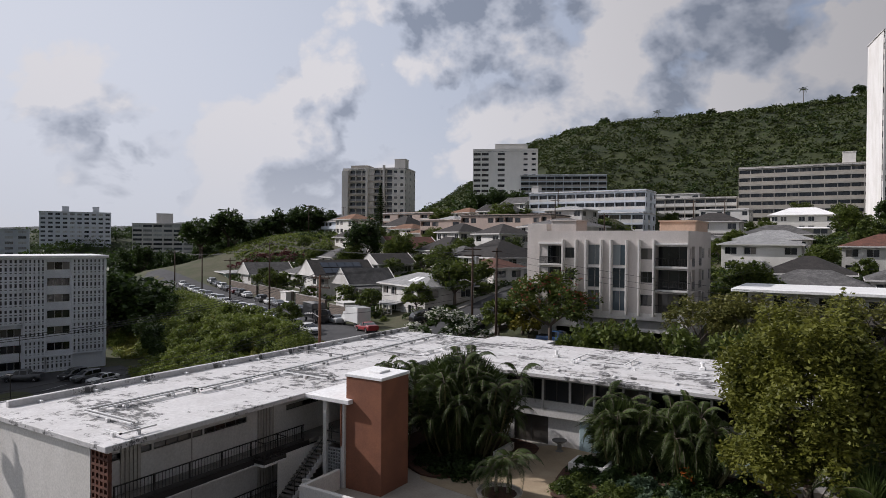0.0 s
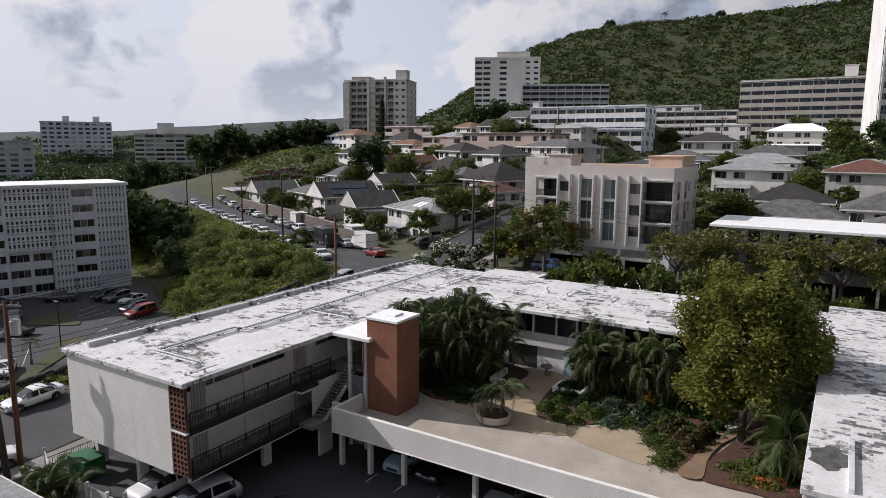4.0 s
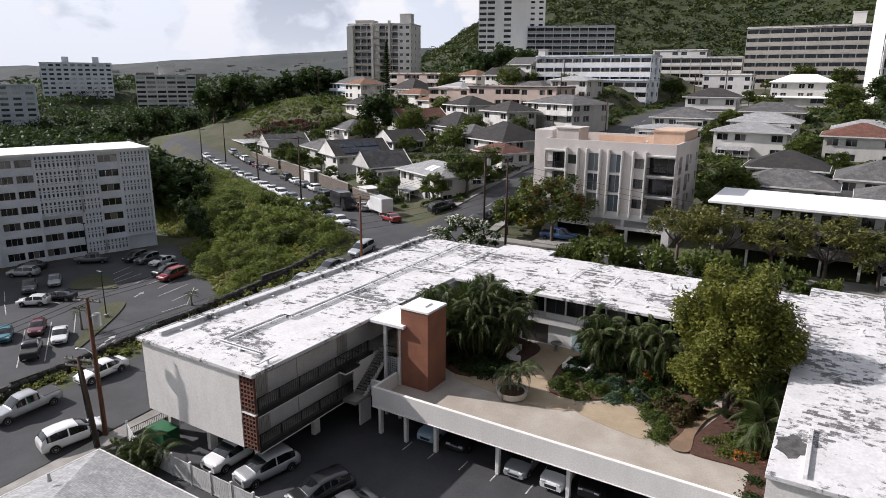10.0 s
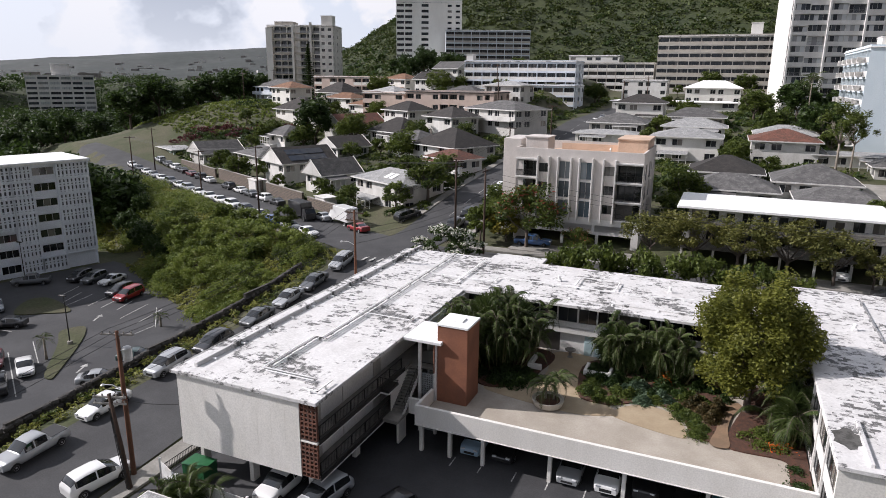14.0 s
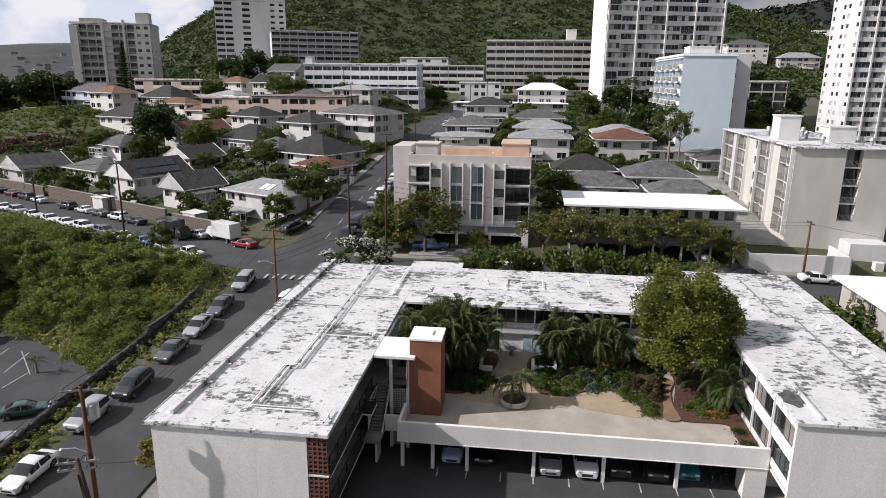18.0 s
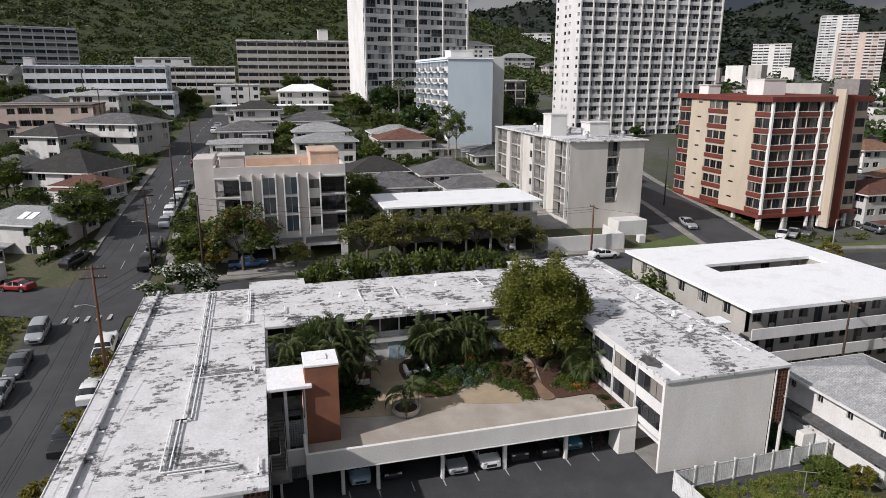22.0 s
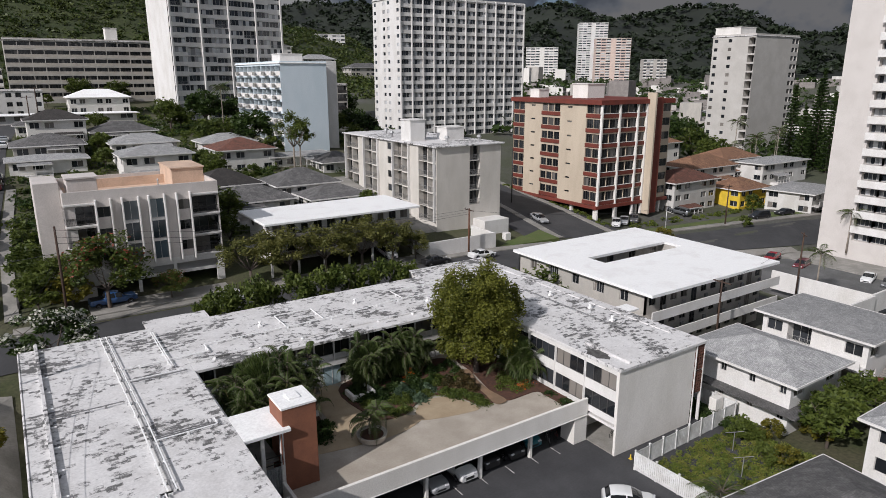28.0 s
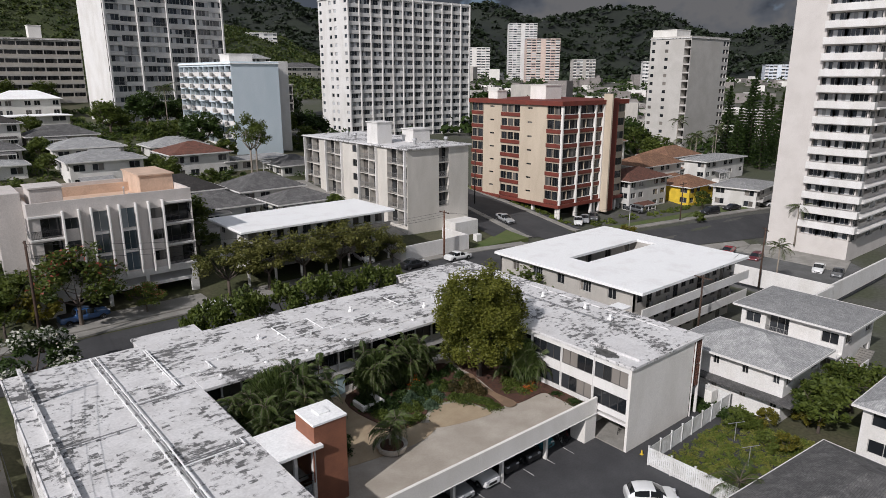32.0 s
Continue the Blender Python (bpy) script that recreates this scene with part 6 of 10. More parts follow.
for x0, x1, top in ((-14.6, -11.8, 25.0), (-3.4, -2.4, 26.4), (4.6, 5.4, 27.2)):
    part("pier", Mesh().box(x0, -9.4, 0, x1, -7.9, top), [CREAM], HI1)
for f in range(1, 9):
    part("balcony_slab", Mesh().cbox(-11.8, -9.2 + 0.10 * f, f * 2.85 - 0.12, 4.6, -7.95, f * 2.85 + (0.7 if f % 2 else 0.12), 0.03), [STONEW], HI1)
penthouse(HI1, -12, -5, -4, 3, 25.6, 27.6, STONEW)
HI2 = block("tower_block", "large cream apartment tower on the hillside", -186, 330, -150, 350, 30, 13, 2.95, (ROOFPALE, FRAMED, GLASSD, WHITE), {"s": "WW.W..nn", "e": "n..n..n"}, turn=24, roof=1.5, far=2)
penthouse(HI2, -6, -6, 12, 8, 38, 43, CREAM)
block("apartment_building", "grey wing with arched balconies on the hillside", -152, 322, -108, 340, 29, 8, 2.95, (PALEB, FRAMED, GLASSD, GREYW), {"s": "bBbBbBbBbB", "e": "n.n"}, turn=24, roof=0.5, far=2)
block("apartment_building", "small white apartment building near the hill", -78, 300, -55, 312, 28, 4, 2.8, (WHITE, FRAMED, GLASS, RAILG), {"s": "w.ww.w", "e": "w.w"}, far=2)
block("apartment_building", "low apartment building with white balcony bands", -66, 268, -36, 280, 24, 4, 2.8, (GREYW, FRAMED, GLASS, WHITE), {"s": "BBBBBBBB"}, far=2)
block("apartment_building", "pale two-storey flats on the slope", -42, 228, -27, 238, 20.5, 3, 2.7, (WHITE, FRAMED, GLASS, RAILG), {"s": "w.ww.w", "e": "ww"}, far=True)
PK1 = block("apartment_building", "cream and pink low apartment building", -161, 214, -132, 224, 20, 3, 2.9, (PINK, FRAMED, GLASS, CREAM), {"s": "B.BB.BBB"}, far=True)
PK2 = block("apartment_building", "pink three-storey apartment building with balconies", -93, 160, -66, 174, 16.3, 3, 2.85, (PINK, FRAMED, GLASS, PINK), {"s": "Bw.wBBw.wB", "e": "b.w.b"}, roof=0.4, roof_mat=ROOFG, far=True)
block("apartment_building", "pink flats stepping down the slope", -112, 168, -94, 180, 16, 3, 2.7, (PINK, FRAMED, GLASS, PINK), {"s": "Bw.wB"}, roof=0.4, far=True)
block("parking_structure", "dark grey apartment building behind trees", 40, 200, 62, 214, 16, 5, 2.8, (GREYW, FRAMED, GLASS, RAILD), {"s": "bbbbbb"}, far=2)
# low apartment house to the west, turned to the street
tu = math.degrees(math.atan2(22.6, 7.6))
APT = thing("apartment_building", "white six-storey apartment building with pierced screen panels", "building", pose(-110.8, 53.1, -3.8, 0, 0, tu))
w = Mesh()
ap = dict(BAY)
ap["w"] = (0.86, 0.75, 2.05, 0.15, "triple", "")
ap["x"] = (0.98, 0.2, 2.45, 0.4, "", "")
ap["v"] = ap["w"]


@lru_cache(None)
def lattice(w, h):
    """A pierced concrete screen: close bars with small square and upright holes in three rows."""
    m = Mesh()
    nx = max(2, round(w / 0.62))
    rows = (0.0, 0.16, 0.52, 0.70, 1.0)
    for i in range(nx + 1):
        x = -w / 2 + w * i / nx
        m.box(x - 0.17, -0.07, 0, x + 0.17, 0.07, h)
    for j, z in enumerate(rows):
        m.box(-w / 2, -0.06, z * h - 0.12, w / 2, 0.06, z * h + 0.12)
    m.box(-w / 2 - 0.06, -0.14, -0.1, w / 2 + 0.06, 0.1, 0.0).box(-w / 2 - 0.06, -0.14, h, w / 2 + 0.06, 0.1, h + 0.1)
    return m.data("screen_panel", [APTW])


# blue skylight on the shaded front is tinted into this white
APTW = paint("skylit_white_wall", (0.80, 0.83, 0.87), 0.8, (0.72, 0.75, 0.79), 0.4, 0.3, 9)
FLOOR = 18.3 / 7
for u0, u1, ks in ((-40, -31, "wwwwwww"), (-31, -22, "xxxxxxx"), (-22, -13.5, "wwwwwww"), (-13.5, -12.2, "......."), (-12.2, -6.4, "wwwwwww"), (-6.4, 0.2, "wwwxxxx"), (0.2, 3.2, "xxxxxxx"), (3.2, 7.0, "xwwwwww"), (7.0, 12.0, ".xxxxxx")):
    for f in range(7):
        k = ks[f]
        n = 2 if (k == "w" and u1 - u0 > 5) else 1
        facade(w, APT, u1 - u0, 1, FLOOR, k * n, Matrix.Identity(4), Matrix.Translation(((u0 + u1) / 2, 0, 0)), f * FLOOR, (FRAMEM, GLASSD, RAILG), opts=ap, split=False)
        if k == "x":
            part("screen_panel", lattice(round(u1 - u0 - 0.1, 2), 2.4), None, APT, at=Matrix.Translation(((u0 + u1) / 2, -0.3, f * FLOOR + 0.1)))
for u in (-22, -13.0, -6.4, 3.2, 7.0, 11.9):
    part("pilaster", Mesh().box(u - 0.1, -0.3, 0, u + 0.1, 0, 18.3), [APTW], APT)
w.box(-40, 12, 0, 12, 12.2, 18.3).box(11.8, 0, 0, 12, 12, 18.3)
# shade behind the screen holes is put into this grey
part("wall", w, [APTW, paint("shaded_inner_wall", (0.20, 0.21, 0.22), 0.9)], APT)
part("roof", Mesh().cbox(-40.4, -0.8, 18.3, 12.4, 12.4, 18.75, 0.05), [ROOFCLEAN], APT)
part("stair_mast", Mesh().box(12.0, 0.6, 0, 12.25, 1.4, 17.8), [CREAM], APT)

# ---- plants ----
rng = np.random.default_rng(7)


def leaf_mesh(name, P, size, mat, aspect=0.5, flat=0.5, seed=1, mats=None, pick=None):
    """Many small leaves, each a folded diamond, at the places P."""
    r = np.random.default_rng(seed)
    N = len(P)
    a = r.normal(size=(N, 3))
    a[:, 2] *= flat
    a /= np.linalg.norm(a, axis=1)[:, None]
    b = np.cross(a, r.normal(size=(N, 3)) * [0.5, 0.5, 1])
    b /= np.linalg.norm(b, axis=1)[:, None] + 1e-9
    s = (size * r.uniform(0.6, 1.4, N))[:, None] if np.isscalar(size) else (size * r.uniform(0.6, 1.4, N))[:, None]
    V = np.stack([P - a * s, P + b * s * aspect, P + a * s, P - b * s * aspect], 1).reshape(-1, 3)
    me = bpy.data.meshes.new(name)
    me.vertices.add(4 * N)
    me.vertices.foreach_set("co", V.astype(np.float32).ravel())
    me.loops.add(4 * N)
    me.loops.foreach_set("vertex_index", np.arange(4 * N, dtype=np.int32))
    me.polygons.add(N)
    me.polygons.foreach_set("loop_start", np.arange(0, 4 * N, 4, dtype=np.int32))
    for m in (mats or [mat]):
        me.materials.append(m)
    if pick is not None:
        me.polygons.foreach_set("material_index", pick.astype(np.int32))
    me.update(calc_edges=True)
    return me


def clumped(n, R, clumps, seed, shell=0.75, spread=0.30, low=-0.5):
    """Leaf places in clumps over a lumpy crown of half axes R about the origin."""
    r = np.random.default_rng(seed)
    C = r.normal(size=(clumps * 3, 3))
    C /= np.linalg.norm(C, axis=1)[:, None]
    C = C[C[:, 2] > low][:clumps]
    C *= (shell + r.uniform(-0.25, 0.22, len(C)))[:, None]
    k = r.integers(0, len(C), n)
    w = r.uniform(0.6, 1.3, len(C))
    D = r.normal(size=(n, 3))
    D /= np.linalg.norm(D, axis=1)[:, None]
    D *= (r.uniform(0, 1, n) ** 0.5 * spread * w[k])[:, None]
    return (C[k] + D) * np.array(R)


def wood(h, crown_z, R, limbs, r0, seed, lean=0.0):
    """A tapered trunk that forks into limbs reaching into the crown."""
    r = random.Random(seed)
    m = Mesh()
    fork = crown_z - R[2] * 0.75
    fork = max(fork, h * 0.18)
    top = Vector((lean, lean * 0.4, fork))
    m.tube([(0, 0, -0.4), (0.02, 0, 0.2), tuple(top * 0.55), tuple(top)], [r0 * 1.35, r0 * 1.05, r0 * 0.9, r0 * 0.8], 8)
    for i in range(limbs):
        t = 2 * math.pi * (i + r.uniform(-0.3, 0.3)) / limbs
        k = r.uniform(0.45, 0.8)
        e = Vector((lean + math.cos(t) * R[0] * k, math.sin(t) * R[1] * k, crown_z + R[2] * r.uniform(-0.1, 0.5)))
        mid = top.lerp(e, 0.5) + Vector((0, 0, -R[2] * 0.12))
        m.tube([tuple(top * 0.97), tuple(mid), tuple(e)], [r0 * 0.55, r0 * 0.34, r0 * 0.12], 6)
        for j in range(2):
            q = mid.lerp(e, 0.3 + 0.3 * j)
            f = q + Vector((r.uniform(-1, 1) * R[0] * 0.4, r.uniform(-1, 1) * R[1] * 0.4, R[2] * r.uniform(0.1, 0.4)))
            m.tube([tuple(q), tuple(f)], [r0 * 0.2, r0 * 0.07], 5)
    return m


def tree_proto(name, label, h, R, n, size, leaf, seed, clumps=34, limbs=6, r0=0.22, bark=None, flowers=None, spread=0.30, group="trees", low=-0.5):
    T = thing("tree", label, "tree", pose(0, 0, 0), group)
    cz = h - R[2]
    part("trunk", wood(h, cz, R, limbs, r0, seed), [bark or BARK], T, smooth=True)
    P = clumped(n, R, clumps, seed, spread=spread, low=low) + np.array([0, 0, cz])
    pick = mats = None
    if flowers:
        mats = [leaf, flowers[0]]
        pick = (np.random.default_rng(seed).uniform(0, 1, n) < flowers[1]) & (P[:, 2] > cz - R[2] * 0.2)
        d = np.linalg.norm((P - [0, 0, cz]) / np.array(R), axis=1)
        pick &= d > 0.62
    part("crown", leaf_mesh("crown", P, size, leaf, seed=seed, mats=mats, pick=pick), None, T)
    return T


PROTO = {}


def plant(kind, x, y, s=1.0, rot=None, z=None, sz=None):
    """Sets a copy of a tree kind on the ground."""
    T, home = PROTO[kind]
    z = ground_z(x, y) if z is None else z
    rot = rng.uniform(0, 360) if rot is None else rot
    m = pose(x, y, z, 0, 0, rot) @ Matrix.Diagonal((s, s, sz or s, 1))
    if not home:
        T.matrix_basis = m
        PROTO[kind][1] = True
        return T
    T0 = copy_thing(T, pose(x, y, z, 0, 0, rot))
    T0.matrix_basis = m
    return T0


def proto(kind, *a, **k):
    PROTO[kind] = [tree_proto(kind, *a, **k), False]


proto("broad", "broad dark green shade tree", 9.0, (5.0, 5.0, 3.6), 2700, 0.44, LEAF_D, 11, clumps=46, r0=0.3)
proto("round", "round dense green garden tree", 6.0, (2.8, 2.8, 2.3), 2200, 0.27, LEAF_M, 12, clumps=30, r0=0.16)
proto("bush", "bushy bright green shrub", 2.6, (1.7, 1.7, 1.4), 1500, 0.17, LEAF_M, 13, clumps=18, r0=0.07, limbs=5)
proto("dark", "tall dark green tree", 11.0, (4.2, 4.2, 5.0), 2800, 0.42, LEAF_D, 14, clumps=50, r0=0.3)
proto("street", "spreading street tree with bronze-green leaves", 6.8, (4.2, 3.6, 2.6), 4300, 0.17, leaf_mat("bronze_green_leaves", (0.038, 0.056, 0.013), (0.160, 0.158, 0.042)), 15, clumps=30, r0=0.2, limbs=7, spread=0.26)
proto("shower", "street tree with clusters of coral flowers", 7.0, (3.8, 3.8, 2.8), 4200, 0.20, LEAF_M, 16, clumps=34, r0=0.2, flowers=(LEAF_R, 0.12))
proto("plumeria", "plumeria tree covered with white flowers", 4.8, (3.6, 3.4, 1.9), 4200, 0.18, LEAF_D, 17, clumps=40, r0=0.16, flowers=(LEAF_W, 0.42), spread=0.2)
proto("yellow", "round yellow-green street shrub", 3.2, (1.9, 1.9, 1.5), 1900, 0.17, LEAF_Y, 18, clumps=20, r0=0.09)
proto("gum", "tall open tree with pale trunk and thin foliage", 14.0, (4.5, 4.5, 4.5), 2400, 0.24, LEAF_M, 19, clumps=22, r0=0.24, bark=PALEBARK, spread=0.24, limbs=8)
proto("bank", "broad bright green bush on the bank", 2.4, (2.3, 2.3, 1.5), 4400, 0.10, LEAF_S, 23, clumps=26, r0=0.07, limbs=5, spread=0.26)
proto("mango", "dense dark rounded tree", 8.0, (4.2, 4.2, 3.4), 3200, 0.32, LEAF_M, 20, clumps=60, r0=0.3)

# the large courtyard tree
COURT = tree_proto("tree", "large courtyard tree with olive and yellowing leaves", 11.9, (4.5, 4.5, 5.6), 52000, 0.14, leaf_mat("olive_leaves", (0.038, 0.056, 0.011), (0.165, 0.172, 0.028)), 31, clumps=170, limbs=9, r0=0.28, spread=0.21, low=-0.86, group="courtyard plants")
COURT.matrix_basis = pose(-1.6, 38.4, 3.12)


def frond_mesh(L, width, droop, n, leaf, seed, lift=0.9):
    """One feather palm leaf along +x: an arched rib with paired leaflets."""
    r = random.Random(seed)
    m = Mesh()
    pts = []
    for i in range(9):
        u = i / 8
        pts.append(Vector((L * u * (1 - 0.22 * u * droop), 0, L * (lift * u - droop * u * u))))
    m.tube([tuple(p) for p in pts], [0.03 * (1 - 0.8 * i / 8) * L / 2.2 for i in range(9)], 4, 1)
    for i in range(n):
        u = 0.16 + 0.84 * i / (n - 1)
        k = u * 8
        j = min(int(k), 7)
        p = pts[j].lerp(pts[j + 1], k - j)
        d = (pts[j + 1] - pts[j]).normalized()
        l = width * math.sin(math.pi * min(0.97, 0.12 + u * 0.86)) * r.uniform(0.85, 1.1)
        for s in (-1, 1):
            side = Vector((0.35 * d.x, s, 0.15 - 0.55 * droop * u)).normalized()
            q = p + side * l + Vector((0, 0, -0.38 * l))
            w = d * 0.015 * L / 2.2
            m.face([p - w, p + w, p.lerp(q, 0.6) + w * 1.2 + Vector((0, 0, 0.05 * l)), q])
    return m.data("frond", [leaf, BARK])


FRONDS = [frond_mesh(2.6, 0.50, 1.25, 44, LEAF_P, 1), frond_mesh(2.3, 0.46, 1.5, 40, LEAF_P, 2), frond_mesh(2.7, 0.48, 1.05, 44, LEAF_P, 3, 1.0)]
BIGF = [frond_mesh(3.4, 0.8, 0.7, 26, LEAF_P, 4, 0.6), frond_mesh(3.1, 0.75, 1.05, 24, LEAF_P, 5, 0.7)]


def palm(label, x, y, z, h, fronds, s=1.0, meshes=None, r0=0.14, lean=0.0, seed=1, cat="palm tree", group="palms", name="palm_tree"):
    r = random.Random(seed)
    T = thing(name, label, cat, pose(x, y, z), group)
    part("trunk", Mesh().tube([(0, 0, -0.3), (lean * 0.2, 0, h * 0.3), (lean * 0.6, 0, h * 0.7), (lean, 0, h)], [r0 * 1.3, r0, r0 * 0.85, r0 * 0.8], 8), [PALEBARK], T, smooth=True)
    for i in range(fronds):
        t = i * 137.5 + r.uniform(-15, 15)
        tilt = -35 + 75 * (i / fronds)
        part("frond", (meshes or BIGF)[i % len(meshes or BIGF)], None, T, at=Matrix.Translation((lean, 0, h)) @ pose(0, 0, 0, 0, tilt, t) @ Matrix.Scale(s * r.uniform(0.85, 1.1), 4))
    return T


def clump(label, x, y, z, rx, ry, h, stems, per, seed, s=1.0):
    """A cane palm clump: many thin stems, each with a spray of arching leaves."""
    r = random.Random(seed)
    T = thing("palm_clump", label, "palm", pose(x, y, z), "courtyard plants")
    for i in range(stems):
        t, k = r.uniform(0, 2 * math.pi), math.sqrt(r.uniform(0, 1))
        bx, by = math.cos(t) * k * rx, math.sin(t) * k * ry
        hh = h * r.uniform(0.30, 0.84) * (1.05 - 0.30 * k)
        ex, ey = bx * 1.15, by * 1.15
        part("stem", Mesh().tube([(bx * 0.7, by * 0.7, -0.2), (bx, by, hh * 0.5), (ex, ey, hh)], [0.07, 0.055, 0.045], 5), [STEMG], T)
        for j in range(per):
            part("frond", FRONDS[(i + j) % 3], None, T, at=Matrix.Translation((ex, ey, hh)) @ pose(0, 0, 0, 0, r.uniform(-52, 24), j * 360 / per + r.uniform(-25, 25)) @ Matrix.Scale(s * r.uniform(0.75, 1.1), 4))
    # the inner mass of older drooping leaflets
    q = np.random.default_rng(seed)
    n = int(stems * per * 60)
    D = q.normal(size=(n, 3))
    D /= np.linalg.norm(D, axis=1)[:, None]
    D *= (q.uniform(0.15, 1, n) ** 0.5)[:, None]
    P = D * [rx * 1.0, ry * 1.0, h * 0.40] + [0, 0, h * 0.42]
    part("inner_leaves", leaf_mesh("inner_leaves", P, 0.36 * s, LEAF_P, aspect=0.085, flat=1.3, seed=seed), None, T)
    return T


STEMG = paint("cane_palm_stem", (0.12, 0.11, 0.04), 0.7)
clump("dense dark cane palm clump beside the lift tower", -22.9, 39.6, 3.12, 3.7, 3.2, 8.3, 56, 6, 41, 0.92)
clump("cane palms in front of the back wing", -12.2, 41.7, 3.12, 2.2, 1.1, 5.6, 24, 6, 42, 0.85)
clump("cane palms in front of the back wing", -8.0, 41.8, 3.12, 2.3, 1.1, 5.8, 24, 6, 43, 0.85)
clump("tall arching palms beside the east wing", 1.0, 35.2, 3.12, 0.9, 2.4, 5.6, 15, 6, 44, 1.2)
clump("bright cane palm beside the link roof", -25.8, 35.6, 3.12, 1.3, 1.0, 8.0, 12, 7, 45, 0.85)
clump("cane palms by the car park fence", -37.2, 14.0, 0.0, 2.0, 1.2, 2.4, 7, 6, 46, 0.9)
palm("small palm growing in a round planter", -16.7, 32.9, 3.6, 1.3, 18, 0.92, FRONDS, 0.10, seed=3, group="courtyard plants")
palm("small palm growing in a round planter", -16.1, 33.1, 3.6, 1.8, 16, 0.88, FRONDS, 0.08, 0.2, seed=4, group="courtyard plants")


def carpet(name, label, shape, n, size, leaf, seed, mound=0.5, z=3.2, cat="shrub", mats=None, share=0.0):
    """Low planting: leaves heaped over a patch."""
    r = np.random.default_rng(seed)
    x0, y0, x1, y1 = shape
    k = max(6, int((x1 - x0) * (y1 - y0) * 0.9))
    C = np.stack([r.uniform(x0, x1, k), r.uniform(y0, y1, k)], 1)
    e = ((C[:, 0] - (x0 + x1) / 2) / (x1 - x0) * 2) ** 2 + ((C[:, 1] - (y0 + y1) / 2) / (y1 - y0) * 2) ** 2
    C = C[e < 1]
    i = r.integers(0, len(C), n)
    D = r.normal(size=(n, 3)) * [0.35, 0.35, 0]
    hgt = mound * r.uniform(0.5, 1.2, len(C))[i] * np.exp(-(D[:, 0] ** 2 + D[:, 1] ** 2) / 0.25) * r.uniform(0.3, 1, n)
    P = np.stack([C[i, 0] + D[:, 0], C[i, 1] + D[:, 1], z + hgt], 1)
    pick = (r.uniform(0, 1, n) < share).astype(np.int32) if mats else None
    return solid(name, leaf_mesh(name, P, size, leaf, seed=seed, mats=mats, pick=pick), None, label, cat, "courtyard plants", "stuff")


carpet("shrub", "low green ground cover", (-14.9, 35.2, -10.6, 39.6), 9000, 0.10, LEAF_M, 51, 0.6)
carpet("shrub", "dark leafy ground cover among palms", (-14.6, 37.6, -2.6, 44.0), 17000, 0.13, LEAF_D, 60, 0.8)
carpet("shrub", "silvery green leafy plants", (-12.2, 36.4, -7.6, 39.4), 5200, 0.13, leaf_mat("silvery_leaves", (0.05, 0.085, 0.05), (0.12, 0.17, 0.10)), 52, 0.9)
carpet("shrub", "low green ground cover", (-10.2, 36.0, -4.4, 39.6), 8000, 0.10, LEAF_M, 53, 0.6)
carpet("shrub", "clipped green ground cover beside the terrace", (-6.4, 32.2, -4.0, 36.6), 8000, 0.09, LEAF_M, 54, 0.5)
carpet("shrub", "bronze and green strappy plants", (-5.8, 35.2, -3.6, 40.0), 4600, 0.14, leaf_mat("bronze_leaves", (0.03, 0.035, 0.012), (0.11, 0.075, 0.03)), 55, 0.9)
carpet("shrub", "dark shaded ground cover", (-26.6, 33.8, -18.8, 39.8), 11000, 0.13, LEAF_D, 56, 0.7)
carpet("shrub", "sparse green plants on mulch", (-2.0, 31.8, 2.0, 36.6), 2300, 0.10, LEAF_M, 57, 0.4)
carpet("shrub", "low green plants along the wall", (1.0, 27.2, 2.3, 31.6), 600, 0.11, LEAF_D, 70, 0.35)
carpet("shrub", "orange-red flowering plants", (-0.2, 32.6, 1.2, 34.2), 260, 0.10, LEAF_M, 58, 0.6, mats=[LEAF_M, LEAF_O], share=0.5)
carpet("shrub", "red flowering plants among palms", (-8.3, 40.0, -7.3, 41.2), 350, 0.12, LEAF_M, 59, 1.6, mats=[LEAF_M, LEAF_O], share=0.4)


def scatter(name, label, cat, pts, size, per, leaf, seed, leafsize, mats=None, share=0.0, flat=0.8):
    """Scrub over a slope: clumps of leaves at the points, as one mass."""
    r = np.random.default_rng(seed)
    P = np.repeat(np.array(pts), per, 0)
    s = np.repeat(size * r.uniform(0.5, 1.5, len(pts)), per)
    D = r.normal(size=(len(P), 3))
    D /= np.linalg.norm(D, axis=1)[:, None]
    D[:, 2] = np.abs(D[:, 2]) * flat
    P = P + D * (s * r.uniform(0.5, 1.0, len(P)))[:, None]
    pick = (np.repeat(r.uniform(0, 1, len(pts)), per) < share).astype(np.int32) if mats else None
    return solid(name, leaf_mesh(name, P, leafsize, leaf, seed=seed, mats=mats, pick=pick, aspect=0.65), None, label, cat, kind="stuff")


# scrub and grass on the bank above the lower car park
bank, tufts, BANKED = [], [], []
for i in range(14000):
    x, y = rng.uniform(-140, -58), rng.uniform(34, 112)
    d = bow(x, y)
    if -24 < d < -6.5 and not (x < -100 and y < 70):
        n = noise.noise(Vector((x / 9, y / 9, 0)))
        if n > -0.05 and len(bank) < 860:
            bank.append((x, y, ground_z(x, y)))
        elif len(tufts) < 4200:
            tufts.append((x, y, ground_z(x, y)))
scatter("scrub", "dense green scrub on the bank above the car park", "scrub", bank, 1.5, 210, LEAF_S, 61, 0.13, mats=[LEAF_S, LEAF_M], share=0.3, flat=1.0)
scatter("grass", "long yellow-green grass on the bank", "grass", tufts, 0.5, 26, LEAF_G, 62, 0.17, flat=1.4)
